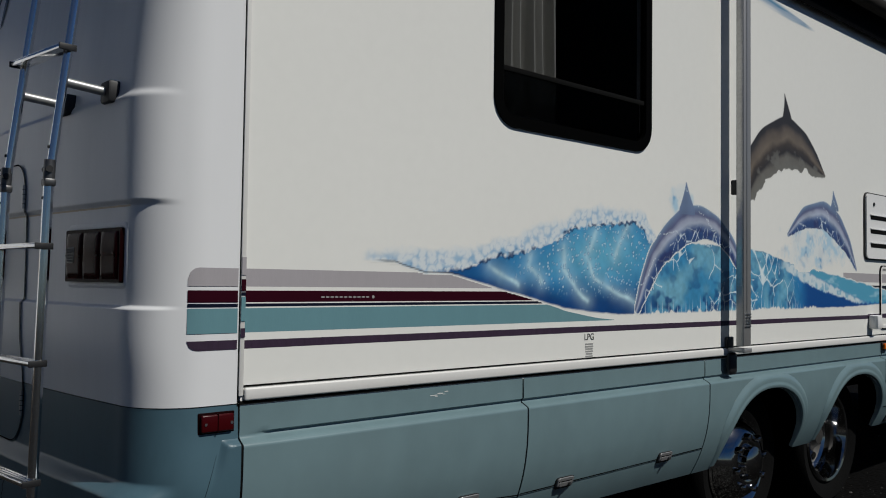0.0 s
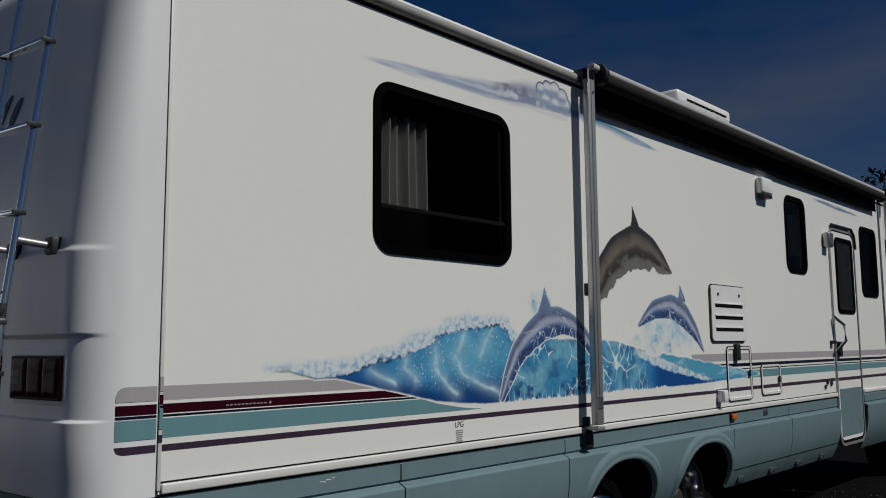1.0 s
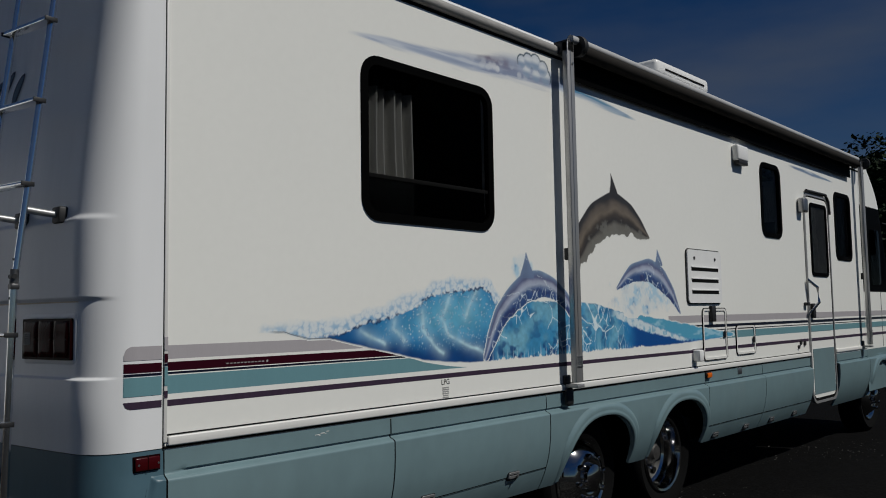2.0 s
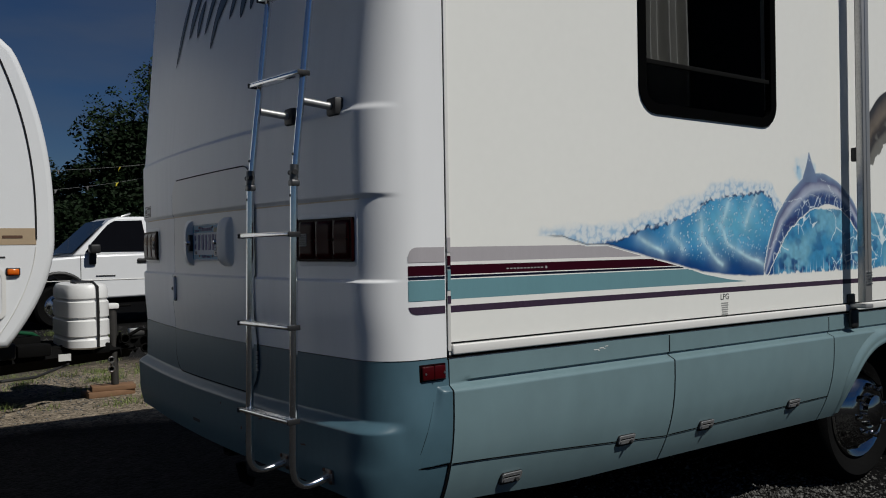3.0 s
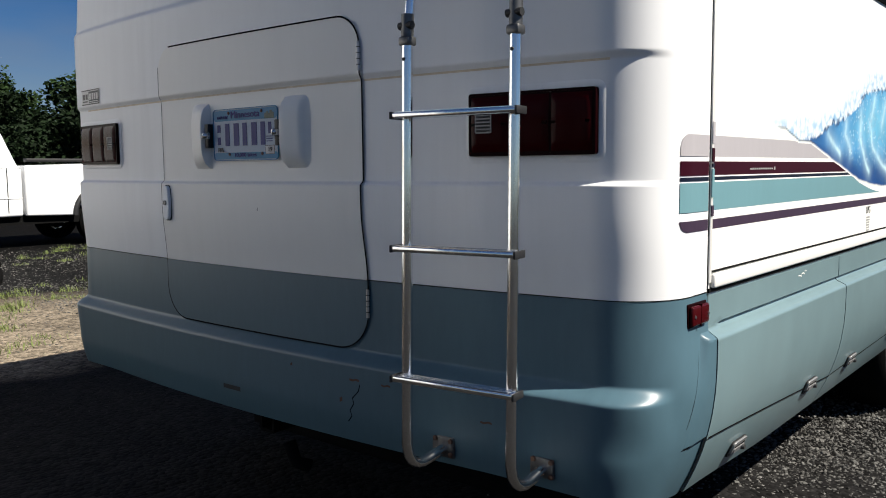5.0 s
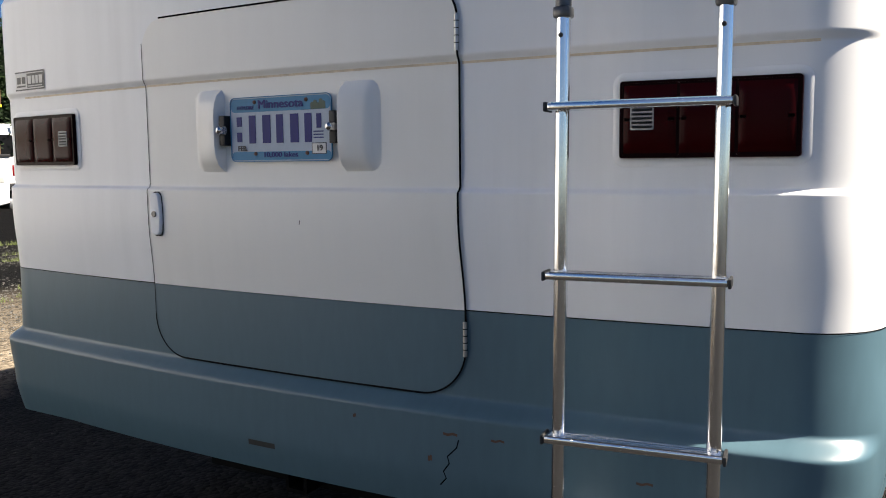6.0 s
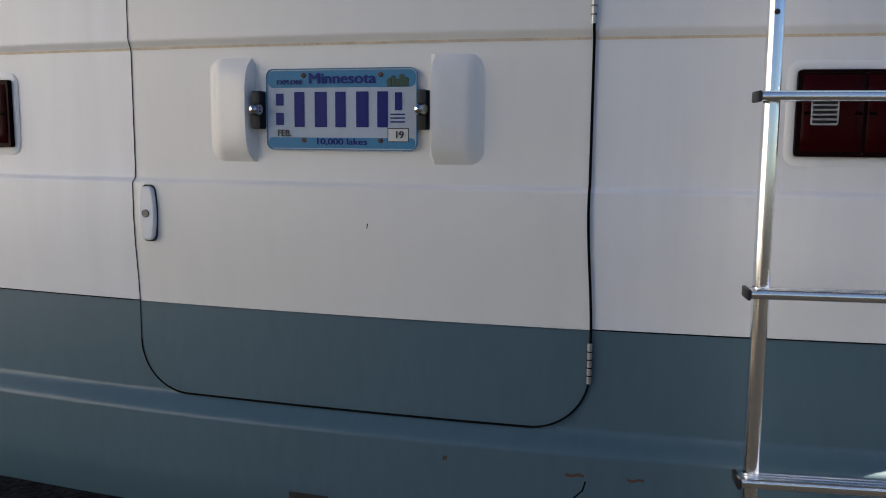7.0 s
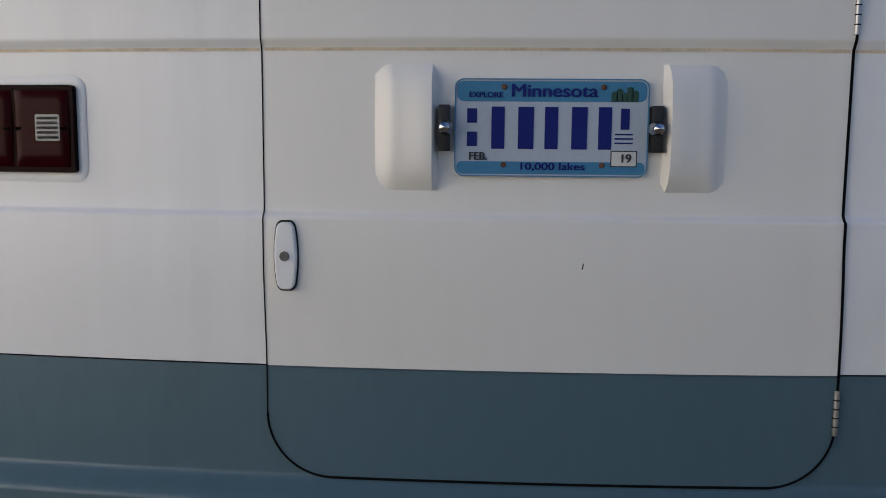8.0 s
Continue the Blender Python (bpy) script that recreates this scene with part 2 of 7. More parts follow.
WHITE = (0.83, 0.826, 0.782)
M = {
    "white": material("white_gelcoat", WHITE, 0.32, vary=0.02, scale=1.5, fine=25, bump=0.02, bump_scale=5),
    "cap": material("white_moulded_gelcoat", (0.80, 0.805, 0.81), 0.36, vary=0.022, scale=1.2, fine=9, stretch=(1, 3, 0.6), bump=0.025, bump_scale=3, grime=0.07),
    "hatch": material("cream_moulded_gelcoat", (0.80, 0.785, 0.748), 0.38, vary=0.018, scale=1.2, fine=9, stretch=(1, 3, 0.6), bump=0.02, bump_scale=3, grime=0.05),
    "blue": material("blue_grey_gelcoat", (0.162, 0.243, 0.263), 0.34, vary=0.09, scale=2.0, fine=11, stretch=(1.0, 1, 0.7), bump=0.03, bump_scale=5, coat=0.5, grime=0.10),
    # same paint as blue, with the rear's shade put into the colour
    "blueshade": material("blue_grey_gelcoat_shaded", (0.066, 0.128, 0.162), 0.40, vary=0.07, scale=1.3, fine=18, stretch=(1, 3, 0.7), bump=0.03, bump_scale=5),
    "black": material("black_rubber", (0.012, 0.012, 0.013), 0.55, vary=0.2),
    "gap": material("dark_gap", (0.004, 0.004, 0.004), 0.9, vary=0.1, spec=0.1),
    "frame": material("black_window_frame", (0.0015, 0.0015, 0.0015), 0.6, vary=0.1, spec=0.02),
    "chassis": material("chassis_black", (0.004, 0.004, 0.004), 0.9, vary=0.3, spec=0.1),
    "alu": material("brushed_aluminium", (0.86, 0.865, 0.87), 0.15, 1.0, vary=0.06, fine=200, stretch=(1, 1, 0.1)),
    "chrome": material("chrome", (0.50, 0.50, 0.51), 0.07, 1.0, vary=0.05),
    "wheelchrome": material("dark_polished_chrome", (0.44, 0.44, 0.44), 0.09, 1.0, vary=0.1),
    "armalu": material("weathered_aluminium", (0.37, 0.37, 0.37), 0.42, 0.55, vary=0.1, fine=160, stretch=(1, 1, 0.1)),
    "latchmetal": material("bright_latch_metal", (0.36, 0.36, 0.36), 0.3, 0.5, vary=0.1),
    "drum": material("dark_matte_grey", (0.03, 0.028, 0.026), 0.6, vary=0.3),
    "steel": material("dull_steel", (0.42, 0.42, 0.42), 0.4, 1.0, vary=0.2),
    "darksteel": material("grimy_steel", (0.13, 0.13, 0.13), 0.4, 0.8, vary=0.3, scale=30),
    "rust": material("rusty_steel", (0.10, 0.05, 0.03), 0.8, vary=0.4, scale=20),
    "trim": material("white_vinyl_trim", (0.74, 0.73, 0.70), 0.4, vary=0.04),
    "rooftrim": material("grimy_roof_trim", (0.31, 0.30, 0.285), 0.5, vary=0.3, scale=7, fine=55, stretch=(0.5, 3, 3)),
    "plastic": material("white_plastic", (0.78, 0.78, 0.77), 0.4, vary=0.05),
    "grey": material("lilac_grey_stripe", (0.40, 0.375, 0.39), 0.35, vary=0.05, scale=8, stretch=(4, 1, 0.5)),
    "maroon": material("maroon_stripe", (0.030, 0.0018, 0.0075), 0.4, vary=0.06, spec=0.12),
    "navy": material("navy_pinstripe", (0.005, 0.007, 0.02), 0.3, vary=0.06, spec=0.3),
    "teal": material("teal_stripe", (0.140, 0.282, 0.318), 0.32, vary=0.05, stretch=(4, 1, 0.5)),
    "purple": material("dusty_purple_stripe", (0.046, 0.029, 0.052), 0.4, spec=0.2, vary=0.25, scale=12, stretch=(4, 1, 0.5)),
    "script": material("dark_navy_lettering", (0.006, 0.010, 0.022), 0.4, vary=0.1),
    "scriptblue": material("slate_blue_lettering", (0.045, 0.085, 0.125), 0.4, vary=0.2, scale=9),
    "tyre": material("tyre_rubber", (0.005, 0.005, 0.005), 0.85, vary=0.25, bump=0.15, bump_scale=120, spec=0.06),
    "curtain": material("pale_curtain", (0.62, 0.61, 0.57), 0.9, vary=0.08, stretch=(6, 1, 1)),
    "blind": material("grey_glass_backing", (0.20, 0.225, 0.23), 0.8, vary=0.1, scale=3),
    # near-black: the unlit room's darkness is put into this colour
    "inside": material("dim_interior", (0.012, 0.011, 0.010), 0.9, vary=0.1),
    "wood": material("weathered_timber", (0.19, 0.105, 0.055), 0.8, vary=0.3, scale=12, stretch=(1, 8, 8)),
    "tan": material("tan_stripe", (0.42, 0.32, 0.21), 0.4, vary=0.06),
    "paint": material("white_car_paint", (0.78, 0.79, 0.80), 0.2, vary=0.02, coat=0.4),
    "label": material("paper_label", (0.62, 0.62, 0.60), 0.5, vary=0.03),
    "print": material("dark_print", (0.02, 0.02, 0.022), 0.5, vary=0.1),
    "printgrey": material("grey_print", (0.32, 0.32, 0.31), 0.6, vary=0.2, fine=300),
    "platewhite": material("plate_white", (0.40, 0.47, 0.55), 0.4, vary=0.05, spec=0.2),
    "plateblue": material("plate_sky_blue", (0.045, 0.21, 0.37), 0.4, vary=0.08, spec=0.2),
    "plategreen": material("plate_green", (0.008, 0.055, 0.035), 0.4, vary=0.1),
    "platepaint": material("plate_blue_paint", (0.005, 0.014, 0.15), 0.4, vary=0.1, spec=0.2),
    "bark": material("bark", (0.030, 0.024, 0.019), 0.9, vary=0.3, scale=8, stretch=(1, 1, 0.2), bump=0.5, bump_scale=30),
    "leaf": material("leaf_green", (0.018, 0.036, 0.010), 0.7, vary=0.2, island=0.45, spec=0.12),
    "leafdark": material("dark_leaf_green", (0.008, 0.017, 0.006), 0.7, vary=0.2, island=0.45, spec=0.12),
    "grass": material("grass_blades", (0.13, 0.17, 0.04), 0.7, vary=0.25, island=0.35),
    "stone": material("gravel_stone", (0.090, 0.088, 0.083), 0.9, spec=0.15, vary=0.15, island=0.8, fine=60),
    # the gravel stone again, darkened where the coach's shade falls
    "shadestone": material("gravel_stone_shaded", (0.030, 0.029, 0.028), 0.9, spec=0.15, vary=0.15, island=0.8, fine=60),
    "cord": material("pale_cord", (0.16, 0.16, 0.155), 0.7, vary=0.1),
    "yellow": material("yellow_pennant", (0.6, 0.5, 0.03), 0.6),
    "hose": material("green_hose", (0.008, 0.07, 0.03), 0.4, vary=0.1),
}


def lens_material(name, colour, rough=0.15, spec=0.35):
    return material(name, colour, rough, vary=0.08, fine=240, spec=spec)


M["tail"] = lens_material("smoked_red_lens", (0.026, 0.0010, 0.0017), 0.22, 0.06)
M["tailbase"] = lens_material("dark_red_lamp_base", (0.008, 0.0005, 0.0008), 0.4, 0.05)
M["marker"] = lens_material("dull_red_lens", (0.045, 0.002, 0.0035), 0.25, 0.2)
M["red"] = lens_material("red_lens", (0.150, 0.004, 0.007), 0.22, 0.25)
M["amber"] = lens_material("amber_lens", (0.65, 0.13, 0.01))
M["clear"] = lens_material("clear_lens", (0.55, 0.56, 0.58), 0.12)


def glass_material(name, tint, through_part):
    m = bpy.data.materials.new(name)
    m.use_nodes = True
    n, l = m.node_tree.nodes, m.node_tree.links
    n.remove(n["Principled BSDF"])
    tr, gl, mx, fr = n.new("ShaderNodeBsdfTransparent"), n.new("ShaderNodeBsdfGlossy"), n.new("ShaderNodeMixShader"), n.new("ShaderNodeFresnel")
    tr.inputs["Color"].default_value = (*[c * through_part for c in tint], 1)
    gl.inputs["Roughness"].default_value = 0.02
    gl.inputs["Color"].default_value = (0.9, 0.9, 0.9, 1)
    fr.inputs["IOR"].default_value = 1.05
    l.new(fr.outputs[0], mx.inputs[0])
    l.new(tr.outputs[0], mx.inputs[1])
    l.new(gl.outputs[0], mx.inputs[2])
    l.new(mx.outputs[0], n["Material Output"].inputs["Surface"])
    return m


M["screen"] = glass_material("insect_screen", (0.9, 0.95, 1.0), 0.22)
M["awntube"] = material("grey_enamelled_tube", (0.50, 0.50, 0.50), 0.35, vary=0.1, fine=40)
M["tint"] = glass_material("tinted_window_glass", (0.95, 0.97, 1.0), 0.46)
M["glass"] = glass_material("window_glass", (0.95, 1.0, 1.0), 0.75)


def painted_material():
    m = bpy.data.materials.new("airbrushed_paint")
    m.use_nodes = True
    n, l = m.node_tree.nodes, m.node_tree.links
    at = n.new("ShaderNodeAttribute")
    at.attribute_name = "paint"
    l.new(at.outputs["Color"], n["Principled BSDF"].inputs["Base Color"])
    n["Principled BSDF"].inputs["Roughness"].default_value = 0.32
    return m


M["mural"] = painted_material()


def ground_material():
    m = bpy.data.materials.new("gravel_ground")
    m.use_nodes = True
    n, l = m.node_tree.nodes, m.node_tree.links
    b = n["Principled BSDF"]
    b.inputs["Roughness"].default_value, b.inputs["Specular IOR Level"].default_value = 0.95, 0.08
    co = n.new("ShaderNodeTexCoord")
    vo, big, mid = n.new("ShaderNodeTexVoronoi"), n.new("ShaderNodeTexNoise"), n.new("ShaderNodeTexNoise")
    vo.inputs["Scale"].default_value = 42
    big.inputs["Scale"].default_value, big.inputs["Detail"].default_value = 0.32, 6
    mid.inputs["Scale"].default_value, mid.inputs["Detail"].default_value = 9, 6
    for t in (vo, big, mid):
        l.new(co.outputs["Object"], t.inputs["Vector"])
    r1 = n.new("ShaderNodeValToRGB")
    r1.color_ramp.elements[0].position, r1.color_ramp.elements[1].position = 0.42, 0.62
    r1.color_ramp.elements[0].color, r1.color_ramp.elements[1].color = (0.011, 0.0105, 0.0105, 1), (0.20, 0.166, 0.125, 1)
    # a tan gravel apron with darker ground beyond; on the near side the coach's shade is put into the ground colour
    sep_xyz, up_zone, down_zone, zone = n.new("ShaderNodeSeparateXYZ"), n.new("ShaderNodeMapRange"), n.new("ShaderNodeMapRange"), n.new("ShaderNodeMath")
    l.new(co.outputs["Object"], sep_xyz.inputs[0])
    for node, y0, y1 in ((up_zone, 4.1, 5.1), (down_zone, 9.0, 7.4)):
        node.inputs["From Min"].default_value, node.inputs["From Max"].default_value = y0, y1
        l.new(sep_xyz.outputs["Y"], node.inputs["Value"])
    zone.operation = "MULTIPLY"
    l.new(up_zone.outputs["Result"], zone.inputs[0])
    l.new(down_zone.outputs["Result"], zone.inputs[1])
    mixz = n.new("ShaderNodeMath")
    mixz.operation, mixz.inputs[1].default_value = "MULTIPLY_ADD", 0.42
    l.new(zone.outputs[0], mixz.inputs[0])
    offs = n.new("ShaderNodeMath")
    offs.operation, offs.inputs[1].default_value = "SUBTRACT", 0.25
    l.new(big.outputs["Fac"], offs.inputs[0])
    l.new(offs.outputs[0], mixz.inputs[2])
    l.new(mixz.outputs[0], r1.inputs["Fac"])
    hs, mr, mul = n.new("ShaderNodeHueSaturation"), n.new("ShaderNodeMapRange"), n.new("ShaderNodeMath")
    sep = n.new("ShaderNodeSeparateColor")
    l.new(vo.outputs["Color"], sep.inputs[0])
    mr.inputs["To Min"].default_value, mr.inputs["To Max"].default_value = 0.45, 1.6
    l.new(sep.outputs[0], mr.inputs["Value"])
    mul.operation = "MULTIPLY"
    m2 = n.new("ShaderNodeMapRange")
    m2.inputs["From Min"].default_value, m2.inputs["From Max"].default_value = 0.3, 0.7
    m2.inputs["To Min"].default_value, m2.inputs["To Max"].default_value = 0.7, 1.3
    l.new(mid.outputs["Fac"], m2.inputs["Value"])
    l.new(mr.outputs["Result"], mul.inputs[0])
    l.new(m2.outputs["Result"], mul.inputs[1])
    l.new(r1.outputs["Color"], hs.inputs["Color"])
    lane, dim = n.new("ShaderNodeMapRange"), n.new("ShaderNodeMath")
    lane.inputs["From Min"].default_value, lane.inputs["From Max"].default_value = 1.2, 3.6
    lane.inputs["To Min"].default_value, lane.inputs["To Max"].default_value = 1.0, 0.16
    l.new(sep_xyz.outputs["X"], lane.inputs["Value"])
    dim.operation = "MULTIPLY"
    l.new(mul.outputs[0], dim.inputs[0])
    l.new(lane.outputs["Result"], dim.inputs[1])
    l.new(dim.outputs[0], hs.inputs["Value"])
    l.new(hs.outputs["Color"], b.inputs["Base Color"])
    bp = n.new("ShaderNodeBump")
    bp.inputs["Strength"].default_value, bp.inputs["Distance"].default_value = 0.7, 0.012
    bp.invert = True
    l.new(vo.outputs["Distance"], bp.inputs["Height"])
    l.new(bp.outputs["Normal"], b.inputs["Normal"])
    return m


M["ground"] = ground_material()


# ---- small builders ----
def link(name, bm, mat, parent=None, label="", smooth=True):
    me = bpy.data.meshes.new(name)
    bm.normal_update()
    bm.to_mesh(me)
    bm.free()
    return link_mesh(name, me, mat, parent, label, smooth)


def link_mesh(name, me, mat, parent=None, label="", smooth=True):
    me.materials.append(mat)
    count = np.zeros(len(me.edges), dtype=np.int32)
    if smooth and len(me.loops):
        used_edges = np.zeros(len(me.loops), dtype=np.int32)
        me.loops.foreach_get("edge_index", used_edges)
        count = np.bincount(used_edges, minlength=len(me.edges))
    ob = new(name, me)
    if parent is not None:
        ob.parent = parent
    if label:
        ob["label"] = label
    if smooth:
        me.shade_smooth()
        me.set_sharp_from_angle(angle=radians(38))
        rim_edges = np.flatnonzero(count == 1)
        if len(rim_edges):
            at = me.attributes.get("sharp_edge") or me.attributes.new("sharp_edge", "BOOLEAN", "EDGE")
            flags = np.zeros(len(me.edges), dtype=bool)
            at.data.foreach_get("value", flags)
            flags[rim_edges] = True
            at.data.foreach_set("value", flags)
    return ob


def part(name, bm, mat, parent, label="", smooth=True):
    return link(name, bm, mat, parent, label, smooth)


def thing(name, label, category, at=(0, 0, 0), group="", kind=""):
    ob = new(name)
    ob.location = at
    ob.empty_display_size = 0.2
    return tagged(ob, label, category, group, kind)


def box(x0, x1, y0, y1, z0, z1, bevel=0.0, seg=2, bm=None):
    own = bm is None
    bm = bm or bmesh.new()
    r = bmesh.ops.create_cube(bm, size=1.0)
    bmesh.ops.scale(bm, vec=(x1 - x0, y1 - y0, z1 - z0), verts=r["verts"])
    bmesh.ops.translate(bm, vec=((x0 + x1) / 2, (y0 + y1) / 2, (z0 + z1) / 2), verts=r["verts"])
    if bevel:
        edges = list({e for v in r["verts"] for e in v.link_edges})
        bmesh.ops.bevel(bm, geom=edges, offset=bevel, segments=seg, affect="EDGES", profile=0.5)
    return bm


def tube(points, radius, seg=12, bm=None, caps=True):
    """A round tube along a line of points; radius may be a number or one a point."""
    bm = bm or bmesh.new()
    pts = [Vector(p) for p in points]
    rad = radius if isinstance(radius, (list, tuple)) else [radius] * len(pts)
    rings = []
    up = Vector((0, 0, 1))
    for i, p in enumerate(pts):
        d = (pts[min(i + 1, len(pts) - 1)] - pts[max(i - 1, 0)]).normalized()
        a = d.cross(up)
        if a.length < 0.05:
            a = d.cross(Vector((1, 0, 0)))
        a.normalize()
        b = d.cross(a).normalized()
        rings.append([bm.verts.new(p + rad[i] * (math.cos(k) * a + math.sin(k) * b)) for k in (2 * math.pi * j / seg for j in range(seg))])
    for r0, r1 in zip(rings, rings[1:]):
        for j in range(seg):
            bm.faces.new((r0[j], r0[(j + 1) % seg], r1[(j + 1) % seg], r1[j]))
    if caps:
        bm.faces.new(rings[0][::-1])
        bm.faces.new(rings[-1])
    return bm


def lathe(profile, axis="y", centre=(0, 0, 0), seg=40, bm=None, closed=True):
    """Turns (radius, along) pairs round an axis."""
    bm = bm or bmesh.new()
    rings = []
    for r, h in profile:
        ring = []
        for j in range(seg):
            a = 2 * math.pi * j / seg
            c, s = r * math.cos(a), r * math.sin(a)
            p = (c, h, s) if axis == "y" else (c, s, h) if axis == "z" else (h, c, s)
            ring.append(bm.verts.new(Vector(p) + Vector(centre)))
        rings.append(ring)
    for r0, r1 in zip(rings, rings[1:]):
        for j in range(seg):
            bm.faces.new((r0[j], r0[(j + 1) % seg], r1[(j + 1) % seg], r1[j]))
    for ring in (rings[0], rings[-1]):
        if closed and (ring[0].co - ring[seg // 2].co).length > 1e-4:
            bm.faces.new(ring)
    bmesh.ops.recalc_face_normals(bm, faces=bm.faces)
    return bm


def rounded(w0, w1, h0, h1, r, n=6, inset=0.0):
    """The outline of a rounded rectangle, as (across, up) pairs."""
    w0, w1, h0, h1, r = w0 + inset, w1 - inset, h0 + inset, h1 - inset, max(r - inset, 0.004)
    out = []
    for cx, cy, a0 in ((w1 - r, h1 - r, 0), (w0 + r, h1 - r, 90), (w0 + r, h0 + r, 180), (w1 - r, h0 + r, 270)):
        for k in range(n + 1):
            a = radians(a0 + 90 * k / n)
            out.append((cx + r * math.cos(a), cy + r * math.sin(a)))
    return out


def slab(outline, place, depth, bm=None):
    """A plate of that outline; place(a, b, d) gives the point at depth d."""
    bm = bm or bmesh.new()
    front = [bm.verts.new(place(a, b, 0)) for a, b in outline]
    back = [bm.verts.new(place(a, b, depth)) for a, b in outline]
    bm.faces.new(front)
    bm.faces.new(back[::-1])
    k = len(outline)
    for j in range(k):
        bm.faces.new((front[j], back[j], back[(j + 1) % k], front[(j + 1) % k]))
    bmesh.ops.recalc_face_normals(bm, faces=bm.faces)
    return bm


def ring_slab(outer, inner, place, depth, bm=None):
    bm = bm or bmesh.new()
    k = len(outer)
    v = [[bm.verts.new(place(a, b, d)) for a, b in line] for line, d in ((outer, 0), (inner, 0), (outer, depth), (inner, depth))]
    for j in range(k):
        i = (j + 1) % k
        bm.faces.new((v[0][j], v[0][i], v[1][i], v[1][j]))
        bm.faces.new((v[2][j], v[3][j], v[3][i], v[2][i]))
        bm.faces.new((v[0][j], v[2][j], v[2][i], v[0][i]))
        bm.faces.new((v[1][j], v[1][i], v[3][i], v[3][j]))
    bmesh.ops.recalc_face_normals(bm, faces=bm.faces)
    return bm


def grid(rows, bm=None, flip=False):
    """A sheet from rows of points, all of one length."""
    bm = bm or bmesh.new()
    vs = [[bm.verts.new(p) for p in row] for row in rows]
    for a, b in zip(vs, vs[1:]):
        for j in range(len(a) - 1):
            q = (a[j], a[j + 1], b[j + 1], b[j])
            bm.faces.new(q[::-1] if flip else q)
    return bm


def smooth01(a, b, v):
    t = min(max((v - a) / (b - a), 0.0), 1.0)
    return t * t * (3 - 2 * t)


def lettering(name, text, size, mat, parent, m, squeeze=1.0, depth=0.0004, bold=0.0):
    """Words in the built-in font, as a mesh, lying in the plane of m."""
    cu = bpy.data.curves.new(name, "FONT")
    cu.body, cu.size, cu.extrude, cu.align_x, cu.align_y, cu.offset = text, size, depth, "CENTER", "CENTER", size * bold
    tmp = new(name, cu)
    me = bpy.data.meshes.new_from_object(tmp.evaluated_get(bpy.context.evaluated_depsgraph_get()))
    bpy.data.objects.remove(tmp)
    me.transform(m @ Matrix.Diagonal((squeeze, 1, 1, 1)))
    return link_mesh(name, me, mat, parent, smooth=False)


# planes: the side wall faces -y, the rear faces -x
def on_side(a, b, d):
    return (a, d, b)


SIDE = Matrix(((1, 0, 0, 0), (0, 0, -1, 0), (0, 1, 0, 0), (0, 0, 0, 1)))
REAR = Matrix(((0, 0, -1, 0), (-1, 0, 0, 0), (0, 1, 0, 0), (0, 0, 0, 1)))

# ---- ground ----
def build_ground():
    bm = bmesh.new()
    xs = [-400, -60, -20] + [-8 + 0.5 * k for k in range(61)] + [40, 90, 400]
    ys = [-400, -60, -20] + [-6 + 0.5 * k for k in range(57)] + [40, 90, 400]
    def h(x, y):
        if not (-8 < x < 22 and -6 < y < 22):
            return 0.0
        edge = min(1.0, min(x + 8, 22 - x, y + 6, 22 - y) / 3)
        return 0.012 * edge * noise.noise((x * 0.6, y * 0.6, 0))
    grid([[(x, y, h(x, y)) for x in xs] for y in ys], bm)
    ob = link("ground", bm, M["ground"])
    tagged(ob, "dry tan and grey gravel parking ground", "ground", kind="structure")


build_ground()

# ---- the motorhome ----
WIDTH, SEAM_TOP = 2.54, 2.96
MID = WIDTH / 2
coach = thing("motorhome", "white motorhome with blue-grey skirts and a painted ocean wave mural", "motorhome", (4.0, MID, 0))


def cpart(name, bm, mat, label="", smooth=True):
    """A part of the coach, given in the world's metres."""
    ob = part(name, bm, mat, coach, label, smooth)
    ob.matrix_parent_inverse = Matrix.Translation(coach.location).inverted()
    return ob


def sub(name, bm, mat, parent, label="", smooth=True):
    return part(name, bm, mat, parent, label, smooth)


# rear cap: plan line and profile
RC = 0.165


def rear_x(y):
    return -0.332 + 0.067 * ((y - MID) / (MID - RC)) ** 2


def cap_plan():
    """Points along the cap, from the right seam round to the left one, with a weight that is 1 on the rear face."""
    pts = [(x, 0.0, 0.0) for x in (-0.002, -0.018, -0.030, -0.040, -0.048, -0.056, -0.064, -0.072, -0.080, -0.088, -0.096, -0.10)]
    for k in range(1, 21):
        a = radians(90 * k / 21)
        pts.append((-0.10 - RC * math.sin(a), RC - RC * math.cos(a), smooth01(0.35, 0.95, math.sin(a))))
    n = 44
    for k in range(n + 1):
        y = RC + (MID - RC) * k / n
        pts.append((rear_x(y), y, 1.0))
    return pts + [(x, WIDTH - y, w) for x, y, w in pts[-2::-1]]


PLAN = cap_plan()


def lip(z):
    """How far the cap stands out behind its lamp band, at that height."""
    o = 0.012 * (1 - smooth01(1.217, 1.229, z)) * smooth01(0.95, 1.15, z)
    o += 0.009 * smooth01(1.489, 1.509, z)
    o -= 0.010 * smooth01(1.778, 1.800, z)
    o += 0.044 * (1 - smooth01(0.736, 0.774, z))
    return o - roll_under(z)


def roll_under(z):
    """The lower edge rolls in under the bumper."""
    return 0.03 * (1 - smooth01(0.44, 0.62, z))


def lean(z):
    top = 0.085 * max(0.0, z - 1.8)
    if z > 2.82:
        u = min((z - 2.82) / 0.26, 1.0)
        top += 0.26 * (1 - math.sqrt(max(0.0, 1 - u * u)))
    return top


